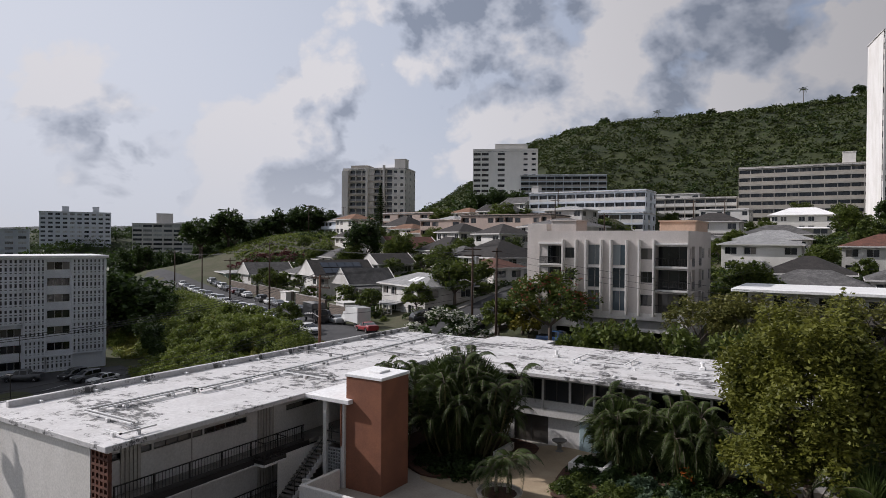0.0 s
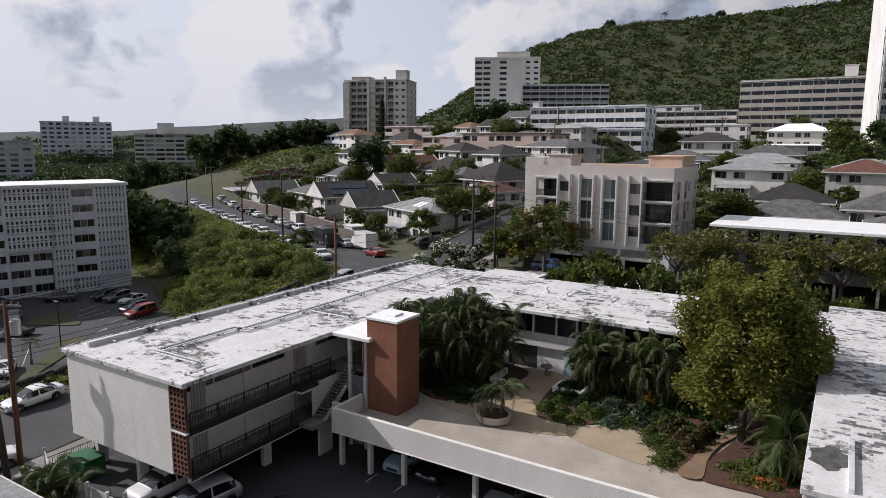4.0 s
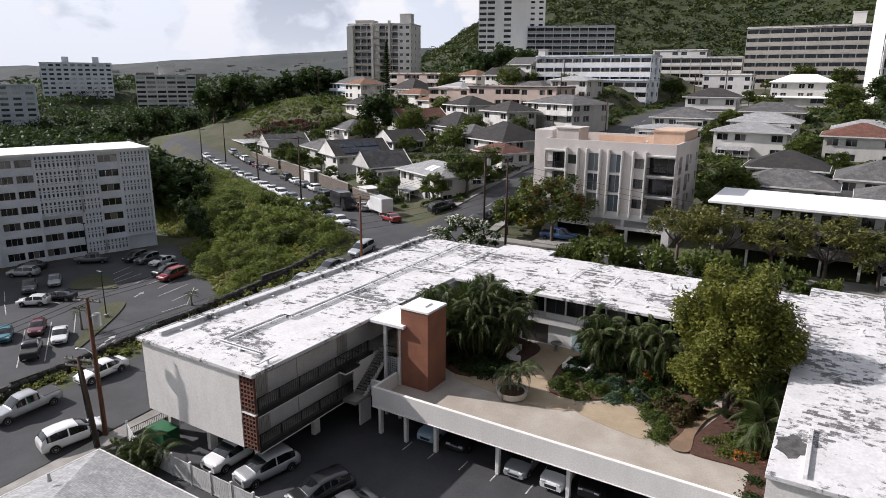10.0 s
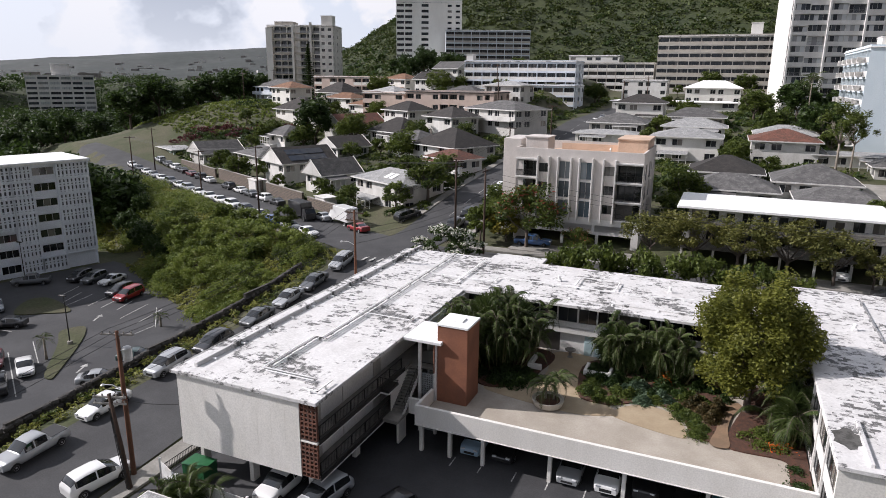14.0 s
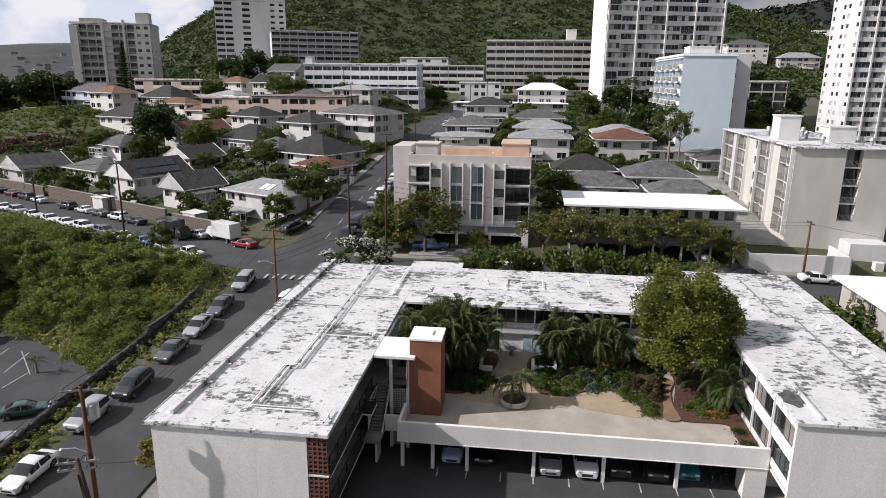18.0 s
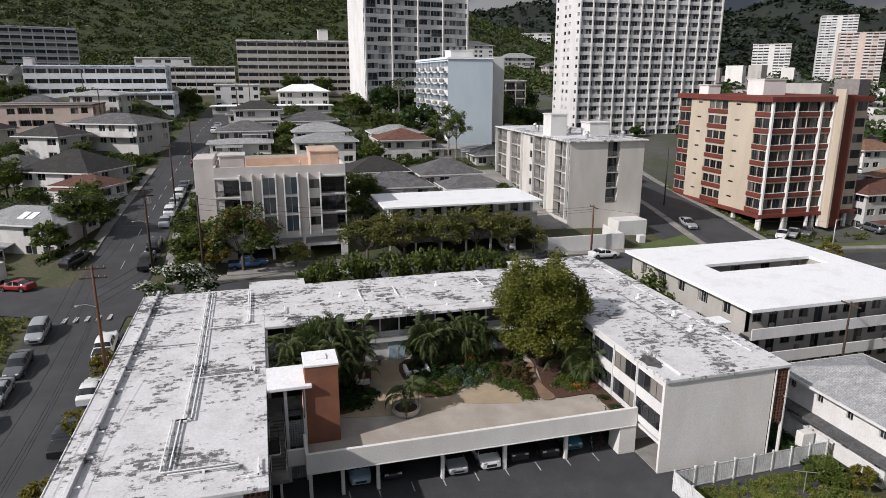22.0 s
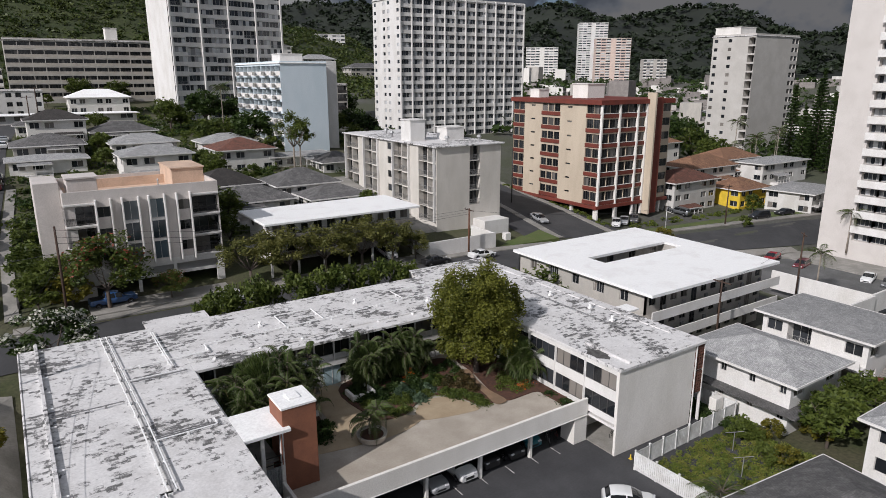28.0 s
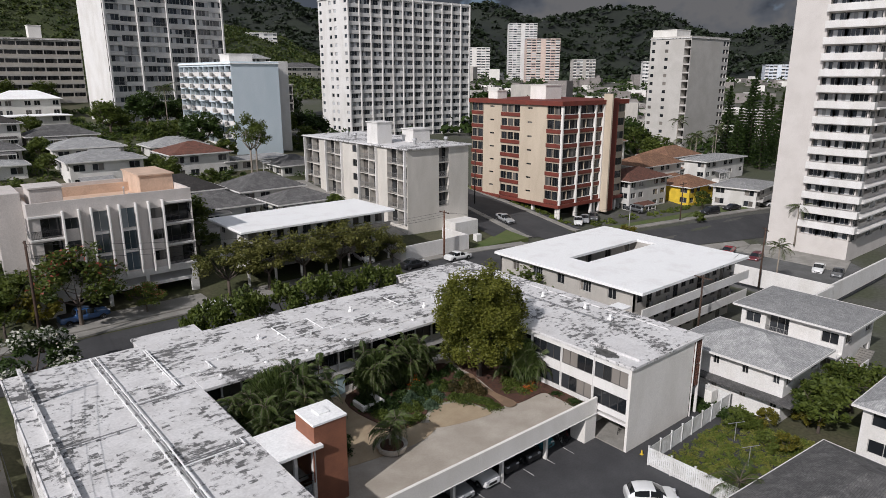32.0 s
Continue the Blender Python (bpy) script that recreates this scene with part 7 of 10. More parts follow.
verge = [(rng.uniform(-57.0, -54.4), y, 0) for y in rng.uniform(4, 64, 330)]
verge = [(x, y, ground_z(x, y)) for x, y, _ in verge]
scatter("grass", "weedy green verge along the lava rock wall", "grass", verge, 0.4, 34, LEAF_G, 63, 0.11, mats=[LEAF_G, LEAF_M], share=0.4, flat=1.3)

for x, y, s_, k_ in ((-72, 66, 1.1, "bush"), (-78, 69, 1.3, "bush"), (-68, 60, 1.2, "bush"), (-84, 72, 1.4, "bush"), (-64, 63, 1.0, "bush"), (-75, 62, 1.0, "bush"), (-70, 70, 0.7, "round"), (-80, 64, 0.6, "round"), (-90, 70, 0.7, "round"), (-62, 58, 1.0, "bush"),
                      (-66, 56, 1.5, "bank"), (-71, 60, 1.7, "bank"), (-76, 58.5, 1.5, "bank"), (-80, 61, 1.8, "bank"), (-85, 64, 1.6, "bank"), (-74, 64.5, 1.9, "bank"), (-80, 67, 1.7, "bank"), (-88, 67.5, 1.8, "bank"), (-67, 63.5, 1.5, "bank"), (-94, 71, 1.7, "bank"), (-70, 53.5, 1.3, "bank"), (-64, 51.5, 1.2, "bank"), (-84, 58.5, 1.4, "bank"), (-99, 76, 1.6, "bank"), (-61.5, 54.5, 1.1, "bank"), (-90, 62, 1.4, "bank"), (-62.5, 62, 1.3, "bank"), (-77, 71, 1.4, "bank")):
    BANKED.append((k_, x, y, s_))
# scrub on the hill
hill = []
while len(hill) < 13000:
    az, r_ = rng.uniform(-36, 33), rng.uniform(300, 690)
    if rng.uniform() > r_ / 690:
        continue
    x, y = r_ * math.sin(radians(az)), r_ * math.cos(radians(az))
    hill.append((x, y, ground_z(x, y) - 0.5))
scatter("scrub", "dense green scrub covering the hill", "scrub", hill, 3.6, 24, LEAF_H, 64, 0.80, mats=[LEAF_H, LEAF_D], share=0.22, flat=0.8)

# ---- houses on the slope ----
HS = [
    # label, x, y, w, d, floors, roof, wall, turn, extras
    ("white two-storey house with grey hipped roof and skylights", -62.0, 95.0, 15.0, 9.5, 2, ROOFL, WHITE, -26, dict(skylights=True, rise=1.9, z=4.9)),
    ("small white gabled cottage with grey roof", -81.5, 102.5, 9.0, 7.0, 1, ROOFG, WHITE, 64, dict(gable=True, rise=3.0, z=6.6)),
    ("white gabled house with rows of solar panels", -95.0, 110.0, 13.0, 9.0, 1, ROOFD, WHITE, 64, dict(gable=True, solar=True, rise=3.2, z=7.6)),
    ("long low house with dark roof", -114.5, 122.0, 13.0, 9.0, 1, ROOFG, WHITE, -26, dict(rise=2.0, z=6.9)),
    ("pale house with grey gabled roof", -134.0, 126.0, 11.0, 10.0, 1, ROOFG, WHITE, 64, dict(gable=True, rise=3.0, z=6)),
    ("pale green flat-roofed building", -156.0, 135.0, 18.0, 10.0, 1, ROOFL, paint("pale_green_wall_paint", (0.42, 0.50, 0.44), 0.8), -26, dict(rise=0.7, z=5.5)),
    ("low white flat-roofed building", -147.0, 151.0, 26.0, 10.0, 1, ROOFL, WHITE, -26, dict(rise=0.5, z=8.5)),
    ("cream two-storey house with big gabled brown roof", -61.5, 121.0, 14.0, 12.0, 2, ROOFD, WHITE, -26, dict(rise=3.6, z=9.6, fh=2.5)),
    ("small garage with brown roof", -57.5, 111.5, 9.5, 7.0, 1, ROOFR, CREAM, -26, dict(rise=1.6)),
    ("white house with dark hipped roof and porch", -84.0, 139.0, 13.0, 10.0, 1, ROOFD, WHITE, -26, dict(rise=3.4)),
    ("house with brown roof and white gable", -103.0, 148.0, 14.0, 10.0, 1, ROOFR, WHITE, 64, dict(gable=True, rise=3.2)),
    ("cream hillside house with dark roof", -131.0, 163.0, 14.0, 11.0, 1, ROOFD, CREAM, -18, dict(rise=3.6)),
    ("two-storey pale blue-grey house", -163.0, 196.0, 20.0, 11.0, 2, ROOFG, PALEB, -18, dict(rise=2.6, porch="s")),
    ("small house with dark hipped roof", -140.0, 200.0, 14.0, 11.0, 1, ROOFD, STONEW, -18, dict(rise=3.8)),
    ("white house with pale roof", -110.0, 184.0, 10.0, 8.0, 2, ROOFL, WHITE, -18, dict(rise=1.5)),
    ("small house with rusty roof", -114.0, 175.0, 10.0, 8.0, 1, ROOFB, CREAM, -18, dict(rise=1.7)),
    ("cream cottage with brown roof", -128.0, 185.0, 13.0, 8.0, 1, ROOFB, CREAM, -18, dict(rise=1.8)),
    ("white gabled house below the tower", -108.0, 232.0, 12.0, 9.0, 2, ROOFG, WHITE, -18, dict(gable=True, rise=2.8)),
    ("two-storey white house with low dark roofs", -58.5, 149.0, 17.0, 12.0, 2, ROOFG, WHITE, -26, dict(rise=2.0, porch="s", fh=2.5)),
    ("dark hip-roofed house above the street", -31.0, 156.0, 13.0, 11.0, 1, ROOFG, GREYW, 0, dict(rise=2.2, z=16)),
    ("cream house with pale low roof", -32.0, 145.0, 13.5, 8.0, 1, ROOFL, CREAM, 0, dict(rise=0.8, z=14)),
    ("house with grey hipped roof", -14.0, 170.0, 14.0, 9.0, 1, ROOFG, STONEW, 0, dict(rise=2.2, z=17.2)),
    ("two-storey house with pale flat-hipped roof", -13.5, 135.0, 13.0, 10.0, 2, ROOFL, CREAM, 0, dict(rise=1.6, z=12.2)),
    ("house with pale hipped roof", -13.0, 150.0, 13.0, 9.0, 1, ROOFL, CREAM, 0, dict(rise=1.8, z=16)),
    ("pale two-storey house with white hipped roof", -12.0, 228.0, 17.0, 10.0, 2, ROOFCLEAN, CREAM, 0, dict(rise=2.4)),
    ("long white wall and carport roof", -23.0, 212.0, 38.0, 5.0, 1, ROOFCLEAN, WHITE, 0, dict(rise=0.4, fh=2.4)),
    ("two-storey white house with red-brown roof and outside stair", 5.0, 137.0, 12.0, 11.0, 2, ROOFR, WHITE, 0, dict(rise=2.2, porch="e", z=12.0)),
    ("small house with dark hipped roof", -5.2, 115.0, 11.5, 10.0, 1, ROOFD, WHITE, 0, dict(rise=2.6, z=10.6)),
    ("small house with dark hipped roof", 8.6, 111.0, 12.0, 10.0, 1, ROOFG, CREAM, 0, dict(rise=2.6, z=10.2)),
    ("house with wide grey hipped roof", -4.0, 103.0, 13.0, 9.0, 1, ROOFG, WHITE, 0, dict(rise=2.2, z=9.3)),
    ("house with wide grey hipped roof", 11.0, 101.0, 11.0, 8.0, 1, ROOFG, CREAM, 0, dict(rise=1.8, z=8.8)),
    ("flat-roofed garage beside the blue building", 18.0, 136.0, 15.0, 8.0, 1, ROOFL, CREAM, 0, dict(rise=0.4, z=12.5)),
    ("house on the hill crest", 110.0, 412.0, 23.0, 16.0, 3, ROOFG, CREAM, 0, dict(rise=3)),
    ("white house on the hill crest", 138.0, 405.0, 22.0, 12.0, 2, ROOFL, WHITE, 0, dict(rise=3)),
    ("grey house on the hillside", 160.0, 380.0, 24.0, 12.0, 2, ROOFG, GREYW, 0, dict(rise=3)),
    ("white cottage with grey roof", -74.0, 129.0, 9.0, 8.0, 1, ROOFG, WHITE, -26, dict(rise=2.2)),
    ("white cottage with dark gabled roof", -93.0, 126.0, 9.0, 8.0, 1, ROOFD, WHITE, 64, dict(gable=True, rise=2.4)),
    ("cream house with grey roof", -119.0, 139.0, 11.0, 9.0, 1, ROOFG, CREAM, -26, dict(rise=2.4)),
    ("pale two-storey house with brown roof", -146.0, 178.0, 11.0, 9.0, 2, ROOFB, CREAM, -20, dict(rise=2.0)),
    ("white two-storey house with dark roof", -70.0, 140.0, 10.0, 9.0, 2, ROOFD, WHITE, -26, dict(rise=2.4)),
    ("white house with low pale roof", -68.0, 180.0, 12.0, 9.0, 2, ROOFL, WHITE, -10, dict(rise=1.2)),
    ("grey-roofed house below the flats", -86.0, 190.0, 12.0, 8.0, 1, ROOFG, CREAM, -10, dict(rise=2.0)),
    ("white house with dark gabled roof", -104.0, 205.0, 11.0, 9.0, 2, ROOFD, WHITE, -18, dict(gable=True, rise=2.6)),
    ("cream house with brown roof", -120.0, 212.0, 11.0, 9.0, 2, ROOFB, CREAM, -18, dict(rise=2.0)),
    ("white house with dark hipped roof", -88.0, 152.0, 11.0, 9.0, 2, ROOFD, WHITE, -26, dict(rise=2.4)),
    ("small white house with grey roof", -122.0, 158.0, 10.0, 8.0, 1, ROOFG, WHITE, -26, dict(rise=2.2)),
    ("white house with grey roof", 24.0, 128.0, 9.0, 8.0, 1, ROOFG, WHITE, 0, dict(rise=2.0, z=11.5)),
    ("cream house with dark roof", -28.0, 172.0, 12.0, 9.0, 2, ROOFD, CREAM, 0, dict(rise=2.2)),
    ("white house with pale hipped roof", 6.0, 152.0, 12.0, 9.0, 1, ROOFL, WHITE, 0, dict(rise=1.8, z=15)),
    ("cream house with grey roof", -30.0, 186.0, 12.0, 9.0, 1, ROOFG, CREAM, 0, dict(rise=2.0)),
    ("long low white building on the knoll", -188.0, 200.0, 44.0, 10.0, 1, ROOFL, WHITE, -20, dict(rise=0.4, fh=4.0)),
    # east
    ("white three-storey town houses with brown roof", 91.0, 85.0, 15.0, 10.0, 3, ROOFR, WHITE, 0, dict(rise=2.2, fh=2.5, z=2.2)),
    ("yellow house with brown tiled roof", 107.0, 80.0, 11.0, 9.0, 2, ROOFB, YELLOW, 0, dict(rise=2.2, fh=2.4, z=2.2)),
    ("house with wide brown roof", 114.0, 96.0, 18.0, 10.0, 2, ROOFB, CREAM, 0, dict(rise=2.6, fh=2.5)),
    ("house with wide brown roof", 133.0, 101.0, 16.0, 10.0, 2, ROOFB, CREAM, 0, dict(rise=2.6, fh=2.5)),
    ("cream two-storey house with brown roof", 130.0, 124.0, 12.0, 10.0, 2, ROOFB, CREAM, 0, dict(rise=2.4)),
    ("two-storey pale house with grey flat roof", 114.0, 68.0, 15.0, 10.0, 2, ROOFL, WHITE, 8, dict(rise=1.0, porch="s", fh=2.5, z=2.5)),
    ("long white building with pale roof", 141.0, 92.0, 22.0, 9.0, 2, ROOFL, WHITE, 0, dict(rise=0.8, fh=2.6)),
    # beside the white block
    ("two-storey white house with wide grey shingle roof", 22.7, 22.0, 8.6, 10.8, 2, ROOFL, WHITE, 0, dict(rise=1.7, z=0.2, fh=2.6, over=0.9, sides={"s": "w.w", "w": "s.s.s.s", "e": "w.w", "n": "w.w"})),
    ("two-storey flat-roofed house with outside stair", 37.0, 22.2, 9.0, 11.5, 2, ROOFL, WHITE, 0, dict(rise=0.35, z=0.4, fh=2.9, over=0.8, porch="w", sides={"s": "w.w", "w": "wb.w"})),
    ("single-storey house with grey shingle roof", 4.7, 5.9, 15.0, 10.0, 1, ROOFG, WHITE, -5, dict(rise=2.2, z=0.2, fh=2.5)),
    ("two-storey white house with grey roof", 22.1, 5.5, 9.0, 8.0, 2, ROOFL, WHITE, 0, dict(rise=1.4, z=0.0, fh=2.6)),
]
for i in HS:
    house(*i[:9], **i[9])
# grey-shingled house below the camera, its roof with staggered courses
fr = house("single-storey house with a pale grey shingle roof", -29.2, 4.1, 15.0, 13.0, 1, ROOFL, CREAM, 0, z=-0.3, rise=2.6, fh=2.9, over=0.8)
for x, y in ((-34.0, 6.4), (-26.7, 8.1)):
    solid("roof_vent", Mesh().lathe([(0.16, 0), (0.1, 0.1), (0.08, 0.5), (0.09, 0.52)], 8), [STEEL], "small metal roof vent pipe", "vent", at=pose(x, y, 4.35 if y < 7 else 3.7))
# outside stair of the flat-roofed house, with a red landing
ST = thing("outside_stair", "white concrete outside stair with a dark red landing", "stair", pose(34.0, 15.6, 0.4))
part("landing", Mesh().cbox(-1.4, -1.0, 1.25, 1.0, 0.5, 1.45, 0.03), [OXBLOOD], ST, "dark red landing")
part("stair_wall", Mesh().cbox(-1.4, -1.15, -0.4, 1.0, -1.0, 2.4, 0.03), [WHITE], ST)
for i in range(7):
    part("step", Mesh().cbox(1.0 + i * 0.28, -1.0, 1.45 + i * 0.19, 1.28 + i * 0.28, 0.5, 1.64 + i * 0.19, 0.01), [CONC], ST)
    part("step", Mesh().cbox(-1.68 - i * 0.28, -1.0, 1.05 - i * 0.19, -1.4 - i * 0.28, 0.5, 1.24 - i * 0.19, 0.01), [CONC], ST)
# eave ledge round the white house
solid("eave_roof", Mesh().box(17.0, 15.2, 2.55, 18.4, 28.2, 2.75).box(18.4, 15.2, 2.55, 27.6, 16.6, 2.75), [ROOFG], "grey lean-to roof along the white house", "roof", kind="structure")

# ---- trees: courtyard side, streets, gardens, far woods ----
plant("plumeria", -37.4, 61.2, 1.3)
plant("shower", -30.8, 74.8, 1.3)
plant("yellow", -34.6, 77.0, 1.5)
plant("shower", -23.6, 74.6, 0.55)
for x, y, s in ((-13.4, 74.0, 1.1), (-8.0, 73.4, 1.15), (-2.6, 73.6, 1.15), (3.0, 73.2, 1.15), (8.2, 73.2, 1.0), (12.4, 73.4, 0.7)):
    plant("street", x, y, s)
for x, y, s in ((-20.8, 60.4, 1.1), (-18, 59.6, 1.2), (-15.4, 60.2, 1.0), (-12.6, 59.5, 1.15), (-9.4, 60.0, 1.1), (-6.0, 59.5, 1.2), (-3.0, 60.2, 1.0), (0.2, 59.5, 1.1), (-23, 60, 0.8), (3.6, 61, 0.8)):
    plant("bush", x, y, s * 1.15, z=5.6, sz=s * 1.7)
for x, y in ((-44.0, 29.0), (-43.6, 38.5), (-43.8, 49.0), (-43.6, 23.4)):
    plant("yellow", x, y, 0.85)
for x, y, s, k in ((-77.0, 92.0, 0.8, "round"), (-58.0, 86.0, 0.9, "round"), (-69, 88, 0.8, "round"), (-54.5, 92, 0.95, "mango"), (-103, 107, 0.9, "round"), (-122, 114, 1.0, "round"), (-56, 103, 0.7, "mango"), (-73, 118, 0.9, "mango"), (-96, 135, 1.1, "mango"), (-109, 137, 1.2, "dark"), (-78, 128, 0.8, "round"), (-118, 152, 1.1, "mango"), (-143, 150, 0.8, "round"), (-128, 143, 0.9, "round"), (-95, 160, 0.8, "round"),
                  (-72, 150, 0.8, "round"), (-122, 197, 1.1, "mango"), (-148, 186, 0.9, "round"), (-100, 200, 1.1, "mango"), (-125, 228, 1.2, "dark"), (-134, 262, 1.3, "dark"), (-118, 250, 1.2, "broad"), (-142, 280, 1.5, "dark"), (-128, 285, 1.4, "broad"), (-150, 270, 1.3, "broad"), (-51.6, 118, 0.8, "bush"), (-52.4, 98, 1.0, "bush"), (-39, 92, 0.9, "bush"), (-38.6, 100, 1.0, "bush"),
                  (-22, 140, 0.8, "round"), (-21, 152, 0.8, "round"), (-4, 126, 0.7, "mango"), (2, 120, 0.7, "round"), (-11, 96, 0.9, "mango"), (-12, 88, 0.9, "round"), (16, 96, 0.7, "round"), (13, 152, 1.0, "broad"), (4, 156, 0.9, "mango"), (10.5, 186, 1.15, "broad"), (0.0, 182, 1.1, "mango"), (20, 190, 0.9, "broad"), (14, 140, 0.9, "round"), (-24, 205, 0.8, "round"), (-50, 222, 0.9, "mango"), (-14, 258, 1.1, "mango"), (-2, 256, 1.0, "mango"), (-25, 250, 0.7, "round"),
                  (18.0, 50.2, 0.95, "mango"), (17.2, 46.4, 0.75, "round"), (16.2, 49.6, 0.6, "round"), (19.6, 13.4, 0.9, "round"), (22.4, 14.6, 0.8, "round"), (26.5, 13.0, 0.7, "mango"), (15.4, 17.4, 0.55, "bush"), (16.8, 17.2, 0.6, "yellow"), (14.6, 19, 0.8, "bush"), (20, 14.5, 0.7, "yellow"), (13.4, 13.7, 0.6, "yellow"), (12.6, 15.2, 0.7, "bush"), (15.0, 37, 0.9, "bush"), (16.2, 44, 1.2, "bush"), (15.2, 53, 1.3, "bush"), (16.8, 55, 0.8, "round"), (16.6, 40, 1.0, "bush"),
                  (58, 62.5, 1.0, "yellow"), (84, 63, 0.9, "bush"), (98, 70, 0.7, "round"), (134, 106, 1.2, "mango"), (142, 118, 1.3, "mango"), (150, 130, 1.2, "broad"), (60, 230, 1.5, "dark"), (70, 222, 1.2, "broad"), (118, 210, 1.3, "broad"), (128, 206, 1.2, "broad"), (136, 220, 1.2, "broad"), (47, 150, 0.9, "round"), (52, 200, 1.1, "broad")):
    plant(k, x, y, s)
for x, y, s, k in ((-36.6, 79.5, 0.75, "mango"), (-38.2, 75.6, 0.9, "round"), (-37.4, 84.0, 0.8, "mango"), (-186, 186, 1.5, "broad"), (-181, 192, 1.6, "broad"), (-177, 197, 1.4, "broad"), (-191, 181, 1.3, "broad")):
    plant(k, x, y, s)
plant("gum", 13.5, 126, 0.95)
plant("gum", 16.5, 130, 0.8)
# dark woods west of the car park
for i in range(46):
    x, y = rng.uniform(-190, -122), rng.uniform(58, 118)
    if bow(x, y) > -17:
        continue
    plant("broad" if i % 3 else "dark", x, y, rng.uniform(1.25, 1.7), z=-4.5)
for x, y, s_ in ((-101, 70, 0.55), (-106, 73, 0.5), (-97, 68, 0.45), (-112, 76, 0.55), (-93, 66, 0.4)):
    plant("dark", x, y, s_, z=ground_z(x, y) - 1)
for i in range(60):
    x, y = rng.uniform(-340, -185), rng.uniform(40, 230)
    plant("broad" if i % 2 else "dark", x, y, rng.uniform(0.8, 1.25), z=ground_z(x, y) - 1)
for x, y in ((-215, 235), (-205, 242), (-222, 244), (-198, 236), (-210, 250), (-228, 238), (-192, 150), (-187, 158)):
    plant("broad", x, y, 1.5)
for k_, x, y, s_ in BANKED:
    plant(k_, x, y, s_)
# garden trees between the houses
made = 0
spots = [(h[1], h[2], max(h[3], h[4]) * 0.55 + 1.0) for h in HS]
while made < 66:
    x, y = rng.uniform(-150, 26), rng.uniform(88, 235)
    if x > -41 and y < 96:
        continue
    if any(math.hypot(x - a, y - b) < r for a, b, r in spots) or abs(x + 47.4 - (y - 78) * 0.055) < 8 or bow(x, y) < 10:
        continue
    if any(a < x < b and c < y < d for a, b, c, d in ((-37, -13, 76, 96), (-95, -50, 195, 226), (-95, -64, 158, 176), (-114, -92, 166, 182), (-163, -130, 212, 226), (16, 40, 80, 122), (16, 38, 144, 185), (0, 48, 204, 230), (-44, -25, 226, 240), (-43, -3, 208, 216))):
        continue
    plant(("round", "mango", "bush")[made % 3], x, y, rng.uniform(0.55, 0.9))
    made += 1
# crest of the hill: two palms, low trees, a pale wall
for az_, h_ in ((-13.8, 13), (-3.1, 15)):
    x, y = 632 * math.sin(radians(az_)), 632 * math.cos(radians(az_))
    palm("lone tall palm on the hill crest", x, y, ground_z(x, y) + 2, h_, 14, 1.7, r0=0.3, seed=int(-az_ * 10))
for az_ in (-12.6, -12.0, -11.4, -10.4, -9.6, -18, -1, 0.5):
    x, y = 636 * math.sin(radians(az_)), 636 * math.cos(radians(az_))
    plant("broad", x, y, 1.1, z=ground_z(x, y))
# bougainvillea along the knoll
bg = [(x, y, ground_z(x, y)) for x, y in ((rng.uniform(-158, -122), 0) for _ in range(90)) for y in (138 + (x + 158) * 0.35 + rng.uniform(-5, 5),)]
scatter("shrub", "dark red bougainvillea hedge on the knoll", "shrub", bg, 1.6, 90, LEAF_B, 66, 0.28, mats=[LEAF_B, LEAF_D], share=0.45)
# hedges and weeds in the fenced yard
yard = [(x, y, 0) for x, y in zip(rng.uniform(3.0, 17, 900), rng.uniform(12.6, 20.2, 900))]
scatter("weeds", "overgrown weeds and grass in the fenced yard", "grass", yard, 0.30, 80, LEAF_G, 67, 0.06, mats=[LEAF_G, LEAF_S], share=0.6, flat=1.1)
hedge = [(x, y, 0.1) for x, y in zip(rng.uniform(14.4, 16.8, 60), rng.uniform(18.5, 28, 60))]
scatter("shrub", "dark green shrubs beside the screen", "shrub", hedge, 0.7, 80, LEAF_D, 68, 0.14)
hb = [(x, y, ground_z(x, y)) for x, y in zip(rng.uniform(14.6, 17.8, 60), rng.uniform(33, 56, 60))]
scatter("shrub", "mixed green shrubs between the two blocks", "shrub", hb, 1.2, 90, LEAF_M, 69, 0.18, mats=[LEAF_M, LEAF_Y], share=0.4)

palm("tall coconut palm with a pale trunk", 11.8, 173.0, ground_z(11.8, 173.0), 29.6 - ground_z(11.8, 173.0), 18, 1.25, seed=21)
palm("slender palm by the cross street", 60.5, 36, 1.5, 5.5, 14, 0.95, seed=22)
palm("slender palm by the cross street", 86, 44, 1.8, 7, 14, 1.1, seed=23)
palm("small palm on a traffic island", -76.5, 32.0, -3.7, 2.6, 11, 0.5, seed=24)
palm("small palm beside the lower wall", -72.5, 45.5, -3.6, 1.4, 11, 0.5, seed=25)
palm("feathery palm in the fenced yard", 3.0, 13.0, 0.0, 2.0, 15, 0.95, seed=26)
for i, (x, y, h) in enumerate(((146, 100, 12), (150, 104, 10), (154, 98, 14), (148, 108, 16), (156, 106, 11), (143, 106, 9), (160, 102, 12))):
    palm("tall dark palm near the towers", x, y, 3, h, 14, 1.25, seed=30 + i)
for i, (x, y) in enumerate(((15.2, 36), (15.8, 39), (15.0, 42.5), (16.0, 45.5), (15.4, 33.8))):
    palm("small palm between the two blocks", x, y, 0.4, 2.6, 11, 0.62, FRONDS, 0.09, seed=40 + i)


